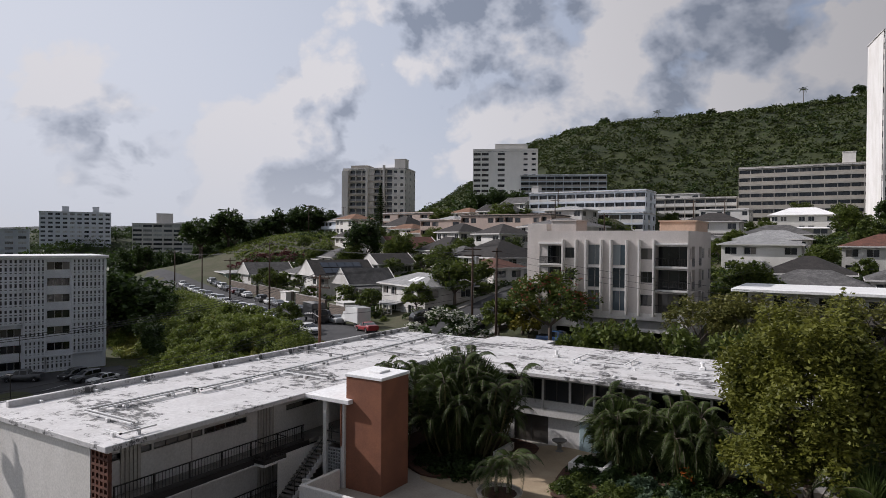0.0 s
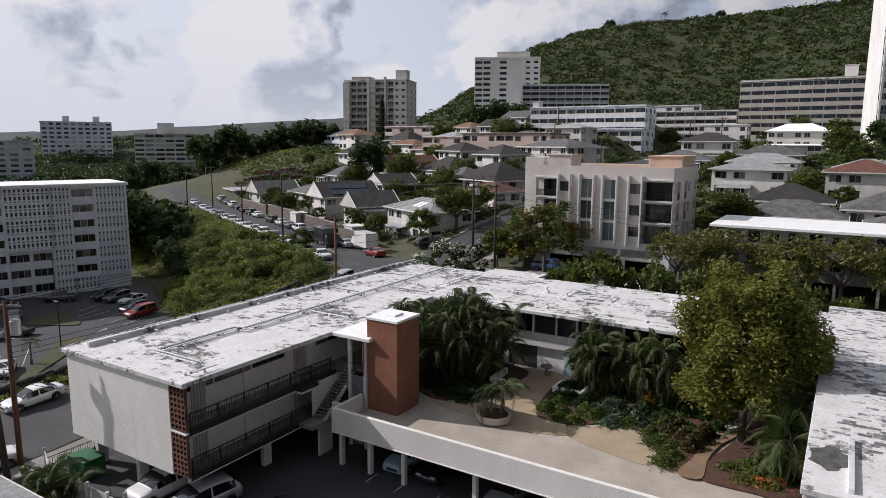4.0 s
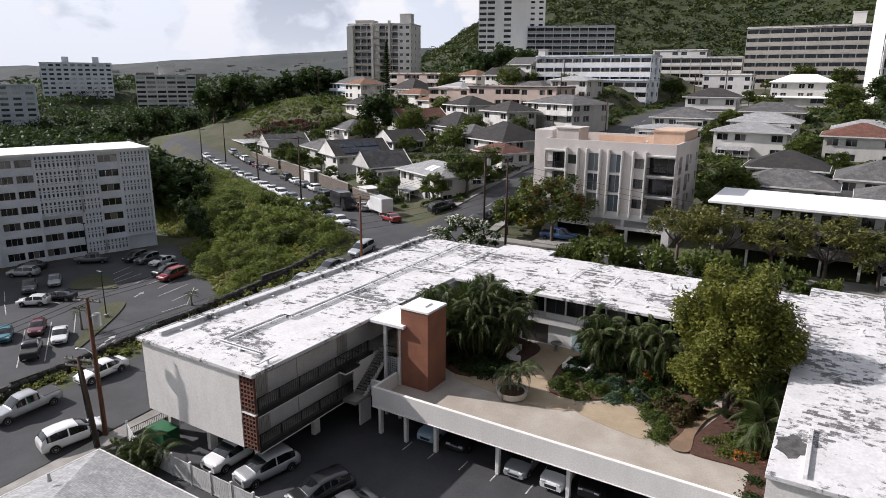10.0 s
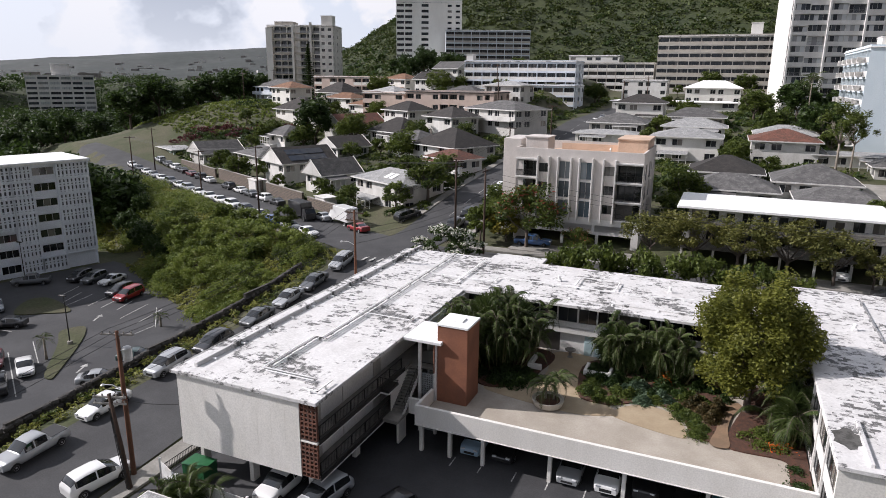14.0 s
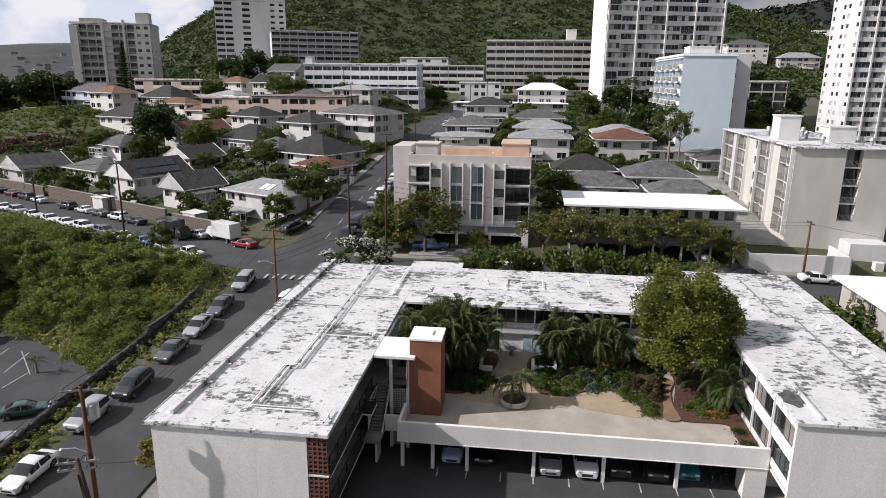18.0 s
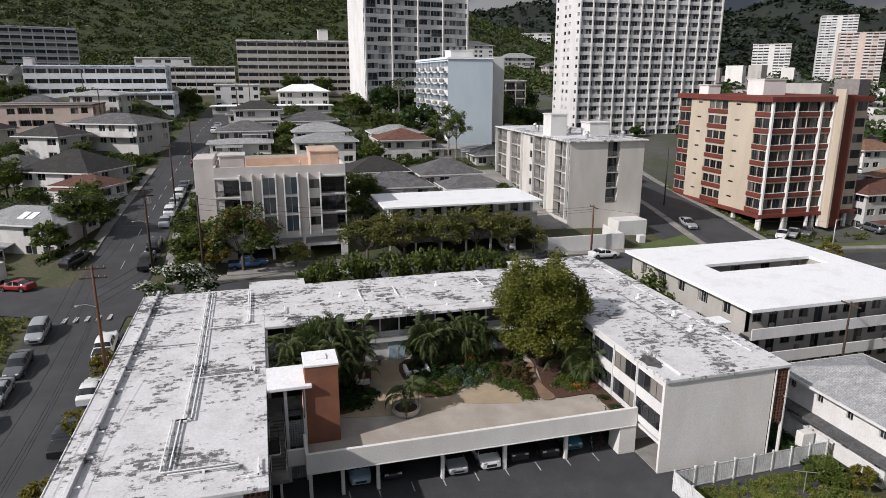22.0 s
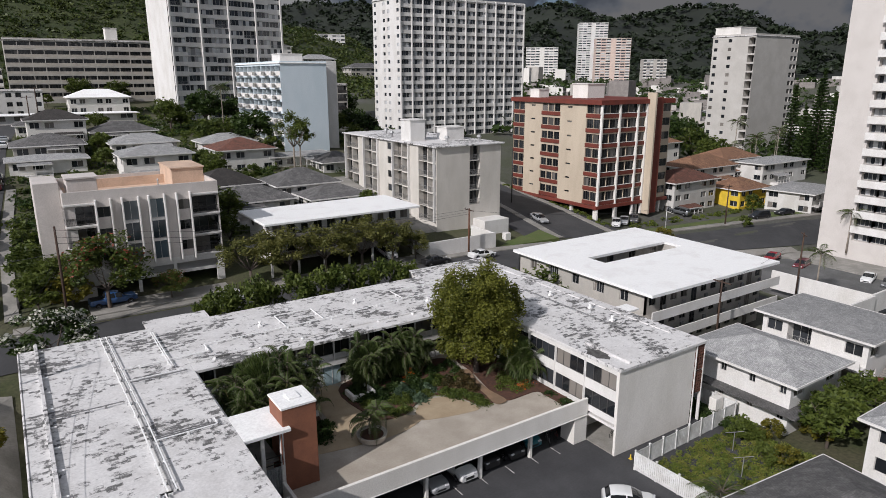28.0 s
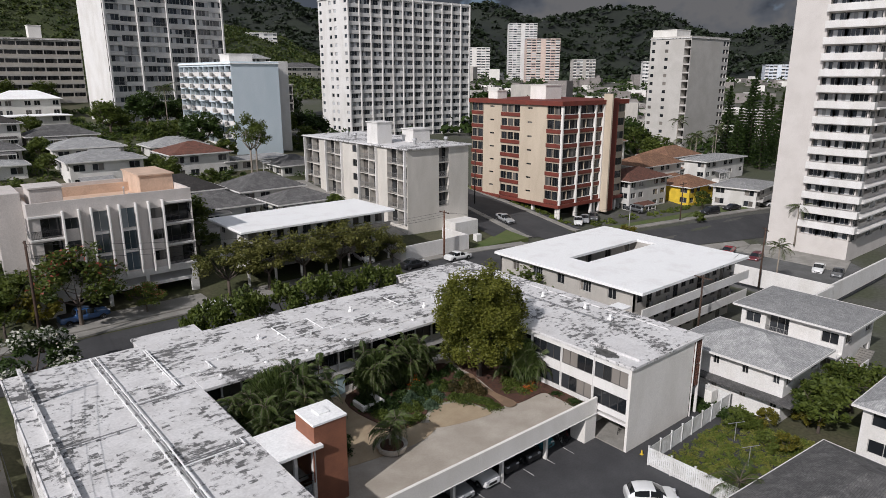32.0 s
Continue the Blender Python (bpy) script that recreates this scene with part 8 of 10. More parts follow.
def pine(x, y, h, seed, z=None):
    """A columnar Norfolk pine: whorls of level boughs that shorten upwards."""
    z = ground_z(x, y) if z is None else z
    T = thing("pine_tree", "tall dark columnar pine", "tree", pose(x, y, z), "pines")
    part("trunk", Mesh().tube([(0, 0, -0.5), (0, 0, h * 0.5), (0, 0, h)], [0.35, 0.22, 0.04], 7), [BARK], T)
    r = np.random.default_rng(seed)
    P = []
    for k in range(int(h / 0.9)):
        zz = h * 0.10 + k * 0.9
        R = (h * 0.17) * max(0.0, 1 - zz / h) ** 0.75 + 0.25
        for b in range(6):
            t = b * math.pi / 3 + k * 0.5
            u = r.uniform(0.1, 1, 44)
            P.append(np.stack([np.cos(t) * u * R + r.normal(size=44) * 0.14, np.sin(t) * u * R + r.normal(size=44) * 0.14, zz + u * 0.35 + r.normal(size=44) * 0.12], 1))
    part("crown", leaf_mesh("crown", np.concatenate(P), 0.30, LEAF_D, seed=seed), None, T)


pine(-176, 232, 22, 1)
for i, (x, y, h) in enumerate(((164, 100, 26), (172, 96, 30), (168, 90, 24), (178, 100, 27), (184, 92, 24), (190, 98, 22), (176, 86, 20), (160, 94, 20))):
    pine(x, y, h, 2 + i, 2.5)

# hedges and shrubs that fill the gardens between the houses
gard = []
while len(gard) < 2300:
    x, y = rng.uniform(-160, 26), rng.uniform(84, 240)
    if x > -41 and y < 97 and x < -8:
        continue
    if any(math.hypot(x - a, y - b) < r * 0.95 for a, b, r in spots) or abs(x + 47.4 - (y - 78) * 0.055) < 6 or bow(x, y) < 9.5 or (x > -36 and y < 92):
        continue
    if any(a < x < b and c < y < d for a, b, c, d in ((-95, -50, 195, 226), (-95, -64, 158, 176), (-114, -92, 166, 182), (-163, -130, 212, 226), (16, 40, 80, 122), (16, 38, 144, 185), (0, 48, 204, 230), (-44, -25, 226, 240), (-43, -3, 208, 216))):
        continue
    gard.append((x, y, ground_z(x, y)))
scatter("shrub", "mixed hedges and shrubs in gardens on the slope", "shrub", gard, 1.35, 55, LEAF_M, 72, 0.27, mats=[LEAF_M, LEAF_D], share=0.5)
# yellow-green grass on the knoll
kn = [(x, y, ground_z(x, y)) for x, y in zip(rng.uniform(-215, -140, 3400), rng.uniform(140, 192, 3400)) if bow(x, y) > 16]
scatter("grass", "long yellow-green grass on the knoll", "grass", kn, 0.5, 16, LEAF_S, 73, 0.24, flat=1.0)
# dark wood beyond the western flats
wd = []
while len(wd) < 1500:
    x, y = rng.uniform(-500, -140), rng.uniform(20, 380)
    if bow(x, y) < -24 or x < -235:
        wd.append((x, y, ground_z(x, y) + 1.5))
scatter("woods", "dark green wood beyond the western flats", "woods", wd, 5.0, 70, LEAF_D, 74, 0.62)

# planting between the towers and the side street
for x, y, s_, k_ in ((40, 124, 0.7, "round"), (43, 131, 0.8, "mango"), (39, 138, 0.7, "round"), (45, 143, 0.8, "broad"), (41, 152, 0.8, "mango"), (48, 160, 0.9, "broad"), (42, 168, 0.9, "mango"), (50, 172, 0.9, "broad"), (57, 176, 0.8, "mango"), (39, 178, 0.9, "broad")):
    plant(k_, x, y, s_)
rd2 = [(x, y, ground_z(x, y)) for x, y in zip(np.concatenate([rng.uniform(60.5, 62.5, 70), rng.uniform(84, 118, 70), rng.uniform(66, 82, 30)]), np.concatenate([rng.uniform(78, 112, 70), rng.uniform(73, 76, 70), rng.uniform(75, 78, 30)]))]
scatter("hedge", "clipped green hedges and planting along the cross street", "hedge", rd2, 0.6, 60, LEAF_M, 76, 0.16, mats=[LEAF_M, LEAF_S], share=0.5)
side = [(x, y, ground_z(x, y)) for x, y in zip(rng.uniform(37.5, 47, 260), rng.uniform(96, 176, 260)) if x < 44 + (y - 100) * 0.08]
scatter("shrub", "hedges between the towers and the side street", "shrub", side, 1.0, 60, LEAF_M, 75, 0.22, mats=[LEAF_M, LEAF_D], share=0.5)

for x, y, s_ in ((-113, 80.5, 0.5), (-118, 84, 0.55), (-124, 86, 0.6), (-129, 90, 0.6), (-135, 92, 0.65), (-141, 95, 0.65), (-147, 98, 0.7), (-154, 101, 0.7), (-121, 80, 0.6), (-132, 84, 0.7), (-145, 91, 0.75), (-160, 104, 0.75)):
    plant("broad" if s_ > 0.62 else "dark", x, y, s_, z=ground_z(x, y) - 0.6)

# ---- vehicles ----
TYRE = paint("tyre_rubber", (0.018, 0.018, 0.018), 0.85)
RIM = paint("alloy_rim", (0.42, 0.42, 0.43), 0.35, metal=0.8)
CARGLASS = paint("car_glass", (0.012, 0.014, 0.016), 0.05, coat=0.6, bump=0)
LAMPW = paint("headlight", (0.65, 0.66, 0.68), 0.15, coat=0.5, bump=0)
LAMPR = paint("tail_light", (0.32, 0.012, 0.01), 0.2, coat=0.5, bump=0)
PLASTIC = paint("black_plastic", (0.022, 0.022, 0.023), 0.6)
PLATE = paint("plain_plate", (0.6, 0.6, 0.58), 0.5)


@lru_cache(None)
def car_paint(color):
    rgb = {"white": (0.72, 0.72, 0.71), "silver": (0.36, 0.37, 0.38), "grey": (0.10, 0.105, 0.11), "black": (0.012, 0.012, 0.014), "red": (0.26, 0.012, 0.016), "blue": (0.03, 0.085, 0.22), "dark_green": (0.02, 0.05, 0.045),
           "teal": (0.03, 0.16, 0.20), "beige": (0.42, 0.36, 0.28), "dark_red": (0.12, 0.015, 0.02), "pale_blue": (0.30, 0.42, 0.52)}[color]
    return paint("car_paint_" + color, rgb, 0.35, [c * 0.92 for c in rgb], 0.3, 0.5, 4, bump=0, coat=0.7, tone=0.03, metal=0.2 if color in ("silver", "grey") else 0.0)


# length, width, clearance, belt height front and rear; roof line from nose to tail; windscreen, side windows, rear window
KINDS = {
    "sedan": (4.6, 1.82, 0.26, 0.80, 0.94, ((-2.3, 0.58), (-2.24, 0.70), (-1.95, 0.80), (-1.1, 0.95), (-0.65, 1.20), (-0.2, 1.40), (0.3, 1.46), (0.85, 1.41), (1.3, 1.25), (1.75, 1.07), (2.15, 1.03), (2.3, 0.92)), (-1.05, -0.2), (-0.75, 1.35), (0.95, 1.7)),
    "hatch": (4.1, 1.76, 0.26, 0.84, 0.98, ((-2.05, 0.60), (-1.98, 0.75), (-1.7, 0.87), (-1.05, 1.0), (-0.6, 1.25), (-0.15, 1.45), (0.4, 1.52), (1.1, 1.48), (1.55, 1.36), (1.85, 1.12), (1.98, 0.98), (2.05, 0.85)), (-1.0, -0.15), (-0.7, 1.5), (1.5, 1.86)),
    "suv": (4.6, 1.88, 0.30, 0.92, 1.06, ((-2.3, 0.66), (-2.24, 0.86), (-2.0, 0.98), (-1.35, 1.10), (-0.92, 1.36), (-0.42, 1.60), (0.1, 1.69), (1.1, 1.69), (1.75, 1.60), (2.08, 1.34), (2.22, 1.10), (2.3, 0.92)), (-1.3, -0.42), (-1.0, 1.85), (1.75, 2.12)),
    "van": (4.95, 1.95, 0.28, 0.90, 1.05, ((-2.47, 0.62), (-2.40, 0.78), (-2.1, 0.93), (-1.5, 1.08), (-1.0, 1.40), (-0.5, 1.66), (0.1, 1.74), (1.5, 1.75), (2.1, 1.70), (2.32, 1.45), (2.40, 1.1), (2.47, 0.9)), (-1.45, -0.5), (-1.1, 2.05), (2.1, 2.34)),
    "pickup": (5.4, 1.9, 0.40, 1.02, 1.12, ((-2.7, 0.75), (-2.64, 0.95), (-2.3, 1.06), (-1.35, 1.14), (-1.0, 1.42), (-0.65, 1.70), (-0.1, 1.77), (0.7, 1.76), (0.95, 1.62), (1.1, 1.16), (2.62, 1.15), (2.7, 1.0)), (-1.3, -0.65), (-0.95, 0.85), (0.9, 1.08)),
    "jeep": (4.3, 1.85, 0.42, 1.08, 1.15, ((-2.15, 0.90), (-2.12, 1.06), (-1.7, 1.12), (-0.9, 1.17), (-0.72, 1.45), (-0.55, 1.74), (0.2, 1.82), (1.6, 1.82), (1.95, 1.78), (2.06, 1.45), (2.1, 1.15), (2.15, 1.0)), (-0.85, -0.55), (-0.6, 1.9), (1.98, 2.08)),
}
CARBANK = {}


def car_shell(kind):
    """A lofted body: rings across the car, with wheel arches; faces sorted into body and panes."""
    L, W, low, b0, b1, line, ws, sw, rw = KINDS[kind]
    wx = L / 2 - 0.86
    xs = {-L / 2, L / 2}
    xs.update(x for x, _ in line)
    xs.update(s * wx + d for s in (-1, 1) for d in (-0.42, -0.38, -0.28, -0.14, 0, 0.14, 0.28, 0.38, 0.42))
    xs.update(ws + sw + rw)
    mid = (sw[0] + sw[1]) / 2 - 0.1
    xs.update((mid - 0.05, mid + 0.05))
    xs = sorted(xs)
    xs = [x for i, x in enumerate(xs) if i == 0 or x - xs[i - 1] > 0.012]
    V = []
    for x in xs:
        zc = lerp(x, line)
        end = max(0.0, (abs(x) - (L / 2 - 0.75)) / 0.75)
        w = W / 2 * (1 - (0.17 if x < 0 else 0.11) * end ** 2.2)
        zs = min(b0 + (b1 - b0) * (x + L / 2) / L, zc - 0.035)
        cab = max(0.0, min(1.0, (zc - zs - 0.08) / 0.30))
        d = min(abs(x - wx), abs(x + wx))
        zl = low + 0.10 * max(0, end - 0.6)
        if d < 0.415:
            zl = max(zl, 0.31 + math.sqrt(max(0.0, 0.405 ** 2 - d * d)))
        zm = max(zl + 0.02, min(0.58, zs - 0.08))
        half = [(w * 0.93, zl), (w * 0.985, zl + (zm - zl) * 0.5), (w, zm), (w * 0.975, zs - 0.03), (w * 0.93, zs + 0.005), (w * (0.84 - 0.04 * cab), zs + (zc - zs) * (0.55 + 0.30 * cab)), (w * (0.68 + 0.03 * cab), zs + (zc - zs) * (0.86 + 0.10 * cab)), (w * 0.36, zs + (zc - zs) * 0.985)]
        V.append([(x, -y, z) for y, z in half] + [(x, 0, zc)] + [(x, y, z) for y, z in reversed(half)])
    sets = {"body": [], "windscreen": [], "rear_window": [], "side_window": []}
    left = []
    n = len(V[0])
    for i in range(len(xs) - 1):
        xm = (xs[i] + xs[i + 1]) / 2
        for j in range(n):
            k = (j + 1) % n
            q = ((i, j), (i, k), (i + 1, k), (i + 1, j))
            to = "body"
            if 6 <= j <= 9 or j in (5, 10):
                to = "windscreen" if ws[0] < xm < ws[1] else "rear_window" if rw[0] < xm < rw[1] else "body"
            elif j in (4, 11) and sw[0] < xm < sw[1] and abs(xm - mid) > 0.05:
                to = "side_window"
            (left if to == "side_window" and j == 4 else sets[to]).append(q)
    out = {}
    for key, fs in list(sets.items()) + [("left", left)]:
        idx, vs, fl = {}, [], []
        for q in fs:
            fl.append(tuple(idx.setdefault(p, len(idx)) for p in q))
        vs = [V[p[0]][p[1]] for p in idx]
        if key == "body":
            for i in (0, len(xs) - 1):
                ring = [idx.get((i, j)) for j in range(n)]
                if None not in ring:
                    fl.append(tuple(ring[::-1] if i == 0 else ring))
        me = bpy.data.meshes.new("side_window" if key == "left" else key)
        me.from_pydata(vs, [], fl)
        me.polygons.foreach_set("use_smooth", [len(f) == 4 for f in fl])
        out[key] = me
    return out


def tinted(me, mat):
    me.materials.append(mat)
    return me


def build_car(kind, color, label):
    L, W, low, b0 = KINDS[kind][:4]
    T = thing("car" if kind not in ("pickup", "van") else {"pickup": "pickup_truck", "van": "minivan"}[kind], label, "car" if kind != "pickup" else "pickup truck", pose(0, 0, 0), "parked cars")
    h = W / 2
    sh = car_shell(kind)
    part("body", tinted(sh["body"], car_paint(color)), None, T)
    for k in ("windscreen", "rear_window"):
        part(k, tinted(sh[k], CARGLASS), None, T)
    for k in ("side_window", "left"):
        part("side_window", tinted(sh[k], CARGLASS), None, T)
    wx = L / 2 - 0.86
    wm = bpy.data.meshes.get("wheel")
    if wm is None:
        k = Mesh()
        R = 0.335
        k.lathe([(0.21, -0.10), (R - 0.03, -0.11), (R, -0.07), (R, 0.07), (R - 0.03, 0.11), (0.21, 0.10)], 20)
        k.lathe([(0.02, -0.10), (0.06, -0.115), (0.10, -0.085), (0.19, -0.095), (0.215, -0.112), (0.215, 0.112), (0.19, 0.095), (0.10, 0.085), (0.06, 0.115), (0.02, 0.10)], 14, 1)
        wm = k.data("wheel", [TYRE, RIM])
    for sx in (-1, 1):
        for sy in (-1, 1):
            part("wheel", wm, None, T, at=pose(sx * wx, sy * (h - 0.115), 0.335, 90, 0, 0))
            part("headlight" if sx < 0 else "tail_light", Mesh().cbox(-0.13, -0.17, -0.065, 0.05, 0.17, 0.065, 0.03), [LAMPW if sx < 0 else LAMPR], T, at=pose(sx * (L / 2 - 0.10), sy * (h - 0.36), b0 - 0.10 if sx < 0 else b0 - 0.02, 0, 0, -sx * sy * 12))
    part("grille", Mesh().cbox(-L / 2 - 0.012, -0.45, low + 0.10, -L / 2 + 0.10, 0.45, b0 - 0.24, 0.03), [PLASTIC], T)
    if kind == "pickup":
        part("bed", Mesh().box(1.2, -h + 0.14, 1.10, 2.58, h - 0.14, 1.165), [PLASTIC], T)
    return T


def car(kind, color, x, y, heading, z=None, label=None):
    """Parks a car; heading is the way its nose points, in degrees from +x."""
    lab = label or {"sedan": "{} four-door saloon car parked on asphalt", "hatch": "{} compact hatchback car parked on asphalt", "suv": "{} sport utility car parked on asphalt", "van": "{} minivan parked beside the kerb", "pickup": "{} pickup truck parked beside the kerb", "jeep": "{} boxy off-road car parked on asphalt"}[kind].format(color.replace("_", " "))
    a = radians(heading)
    if z is None:
        zf, zr = (ground_z(x + math.cos(a) * s, y + math.sin(a) * s) for s in (1.4, -1.4))
        z, pitch = (zf + zr) / 2 + 0.08, math.degrees(math.atan2(zf - zr, 2.8))
    else:
        pitch = 0
    m = pose(x, y, z, 0, 0, heading + 180) @ pose(0, 0, 0, 0, pitch, 0)
    key = (kind, color)
    if key not in CARBANK:
        CARBANK[key] = build_car(kind, color, lab)
        CARBANK[key].matrix_basis = m
        return CARBANK[key]
    o = copy_thing(CARBANK[key], m)
    o["label"] = lab
    return o


# car port and car park of the white block
for k, c, x, y in (("hatch", "pale_blue", -21.3, 29.6), ("sedan", "black", -18.7, 29.9), ("sedan", "silver", -13.4, 29.2), ("suv", "white", -10.6, 29.2), ("jeep", "black", -8.0, 29.3), ("suv", "black", -5.2, 29.5), ("hatch", "teal", -2.7, 29.8)):
    car(k, c, x, y, -90, 0.04)
for k, c, x, y, h in (("suv", "white", -32.1, 18.2, -92), ("suv", "silver", -28.6, 18.2, -102), ("suv", "black", -23.5, 18.2, -108), ("sedan", "grey", -20.9, 17.4, -108), ("suv", "beige", -18.6, 16.9, -112), ("hatch", "white", -2.0, 17.6, -42), ("sedan", "grey", -37.0, 22.5, -90), ("sedan", "black", -33.6, 28.6, -90)):
    car(k, c, x, y, h, 0.04)
# street west of the block
for k, c, x, y, h in (("suv", "black", -52.5, 34.0, -90), ("sedan", "grey", -52.6, 41.2, -90), ("sedan", "silver", -52.6, 47.1, -90), ("sedan", "grey", -52.3, 52.2, -90), ("suv", "silver", -52.2, 58.8, -88), ("suv", "silver", -53.4, 28.6, -91), ("sedan", "white", -52.9, 20.8, -92), ("pickup", "silver", -52.5, 13.8, -92), ("pickup", "white", -44.6, 54.0, 90), ("pickup", "black", -44.6, 38.0, 90), ("sedan", "white", -44.4, 45.8, 90)):
    car(k, c, x, y, h)
car("suv", "white", -44.7, 13.3, 77, label="older white and dark green sport utility car")
# lower car park
for k, c, x, y, h in (("sedan", "silver", -98.6, 40.6, -30), ("pickup", "grey", -98.4, 36.8, -30), ("hatch", "white", -91.3, 33.7, -140), ("sedan", "black", -90.6, 36.9, -148), ("hatch", "dark_red", -80.4, 28.6, -36), ("pickup", "black", -74.0, 24.6, 147), ("sedan", "white", -75.6, 28.8, -32), ("pickup", "grey", -105.2, 50.6, -138), ("suv", "black", -100.4, 55.6, -78), ("suv", "grey", -97.6, 56.0, -80), ("sedan", "white", -94.4, 56.6, -84), ("suv", "black", -88.7, 53.2, -84), ("van", "red", -85.8, 52.2, -83), ("sedan", "dark_green", -66.6, 36.4, 30), ("sedan", "silver", -65.6, 30.3, 35), ("suv", "silver", -107, 40.2, -143), ("sedan", "black", -110, 43, -143), ("hatch", "teal", -81.4, 25.2, -30)):
    car(k, c, x, y, h, -3.72)
# both sides of the west road
r_ = random.Random(5)
D = Vector((-0.894, 0.447))
N = Vector((0.447, 0.894))
O = Vector((-52, 67))
for i in range(17):
    u = 12 + i * 5.9 + r_.uniform(-0.3, 0.3)
    p = O + D * u + N * -3.9
    car(r_.choice(("sedan", "sedan", "hatch", "suv")), ("white", "silver", "blue", "white", "grey", "white", "white", "white", "white", "silver", "white", "grey", "white", "silver", "white", "black", "white")[i], p.x, p.y, -26.5)
for i, kc in enumerate((("sedan", "red"), None, ("sedan", "silver"), ("suv", "grey"), None, ("sedan", "black"), ("suv", "white"), ("sedan", "grey"), ("sedan", "white"), ("suv", "black"), None, ("sedan", "white"), ("suv", "black"), ("sedan", "dark_red"), ("sedan", "black"), ("suv", "white"), ("sedan", "grey"), ("suv", "silver"))):
    if kc:
        p = O + D * (10 + i * 5.8 + r_.uniform(-0.3, 0.3)) + N * 3.9
        car(*kc, p.x, p.y, 153.5)
# street that climbs the hill
for k, c, y in (("pickup", "black", 79.5), ("suv", "black", 85.5), ("sedan", "silver", 95), ("suv", "white", 100), ("sedan", "silver", 105), ("suv", "white", 110), ("sedan", "grey", 115.5), ("suv", "dark_red", 132), ("sedan", "black", 138), ("sedan", "white", 168), ("sedan", "silver", 176)):
    x = -47.4 + (y - 78) * 0.055 + 3.3
    car(k, c, x, y, 88)
car("suv", "black", -53.6, 82.0, 60)
for k, c, x, y in (("suv", "white", -158, 183.6), ("suv", "white", -150, 186.4), ("sedan", "black", -144, 189.2)):
    car(k, c, x, y, 22)
car("pickup", "blue", -30.2, 76.2, 4)
car("suv", "white", 9.3, 77.2, -90)
for k, c, x, y, h in (("sedan", "black", 14.0, 70.0, 0), ("sedan", "white", 22.4, 69.4, 0), ("sedan", "white", -16.5, 70.2, 2), ("sedan", "white", 63.5, 78.4, -140), ("sedan", "silver", 66.5, 79.0, -140), ("sedan", "grey", 70, 79.4, -140), ("sedan", "red", 74.5, 51.2, 190), ("suv", "dark_red", 75.7, 46.3, 190), ("sedan", "white", 76.2, 35.6, 195), ("sedan", "grey", 75.8, 32.4, 195), ("sedan", "black", 75.8, 29.4, 195), ("sedan", "black", 65.0, 30.4, 20), ("van", "black", 93.2, 65.5, 170), ("sedan", "black", 101.7, 64.8, 170), ("sedan", "white", 113.6, 61.6, 170), ("suv", "black", 118, 60.6, 170), ("sedan", "red", 57.0, 118, 75), ("sedan", "silver", 47.4, 84, -98), ("suv", "grey", 84.5, 79, 100), ("sedan", "grey", 46.6, 66.5, -8)):
    car(k, c, x, y, h)
for i, (k, c) in enumerate((("sedan", "white"), ("suv", "silver"), ("sedan", "grey"), ("sedan", "white"), ("sedan", "black"))):
    car(k, c, 106 + i * 6, 92.5 + i * 9.3, 56)


def box_truck(x, y, heading, label, body, cab):
    T = thing("box_truck", label, "truck", pose(x, y, ground_z(x, y) + 0.08, 0, 0, heading))
    part("cargo_box", Mesh().cbox(-3.2, -1.1, 0.75, 1.4, 1.1, 3.1, 0.05), [body], T)
    m = Mesh()
    m.prism([(1.5, -1.0), (3.0, -1.0), (3.0, 1.0), (1.5, 1.0)], 0.5, 1.35)
    m.face([(1.5, -1.0, 1.35), (2.9, -1.0, 1.35), (2.4, -0.9, 2.15), (1.5, -0.9, 2.15)]); m.face([(2.9, 1.0, 1.35), (1.5, 1.0, 1.35), (1.5, 0.9, 2.15), (2.4, 0.9, 2.15)])
    m.face([(1.5, -0.9, 2.15), (2.4, -0.9, 2.15), (2.4, 0.9, 2.15), (1.5, 0.9, 2.15)])
    part("cab", m, [cab], T)
    part("windscreen", _screen(), [CARGLASS], T)
    for sx in (-2.2, 2.2):
        for s in (-1, 1):
            part("wheel", bpy.data.meshes["wheel"], None, T, at=pose(sx, s * 0.92, 0.42, 90, 0, 0) @ Matrix.Scale(1.25, 4))
    part("bumper", Mesh().cbox(2.95, -1.0, 0.4, 3.1, 1.0, 0.62, 0.03), [PLASTIC], T)
    return T


def _screen():
    m = Mesh()
    m.face([(2.91, -0.95, 1.36), (2.91, 0.95, 1.36), (2.42, 0.86, 2.12), (2.42, -0.86, 2.12)])
    return m


box_truck(-64.6, 79.0, 153.5, "white box truck parked along the road", car_paint("white"), car_paint("white"))
box_truck(-73.0, 79.3, -26.5, "black food truck with a pale roof", car_paint("black"), car_paint("black"))
for x, y in ((-74.0, 88.2), (-99.0, 99.5)):
    solid("storage_shed", Mesh().cbox(-1.8, -1.3, -0.3, 1.8, 1.3, 2.5, 0.05).box(-2.0, -1.5, 2.5, 2.0, 1.5, 2.62), [WHITE], "white storage shed behind the rock wall", "shed", at=pose(x, y, ground_z(x, y), 0, 0, -26.5))

# ---- poles and wires ----


PALEARM = paint("silvered_arm_wood", (0.36, 0.34, 0.31), 0.8, (0.24, 0.22, 0.20), 0.5, 3.0, 14, stretch=(0.2, 1, 1))


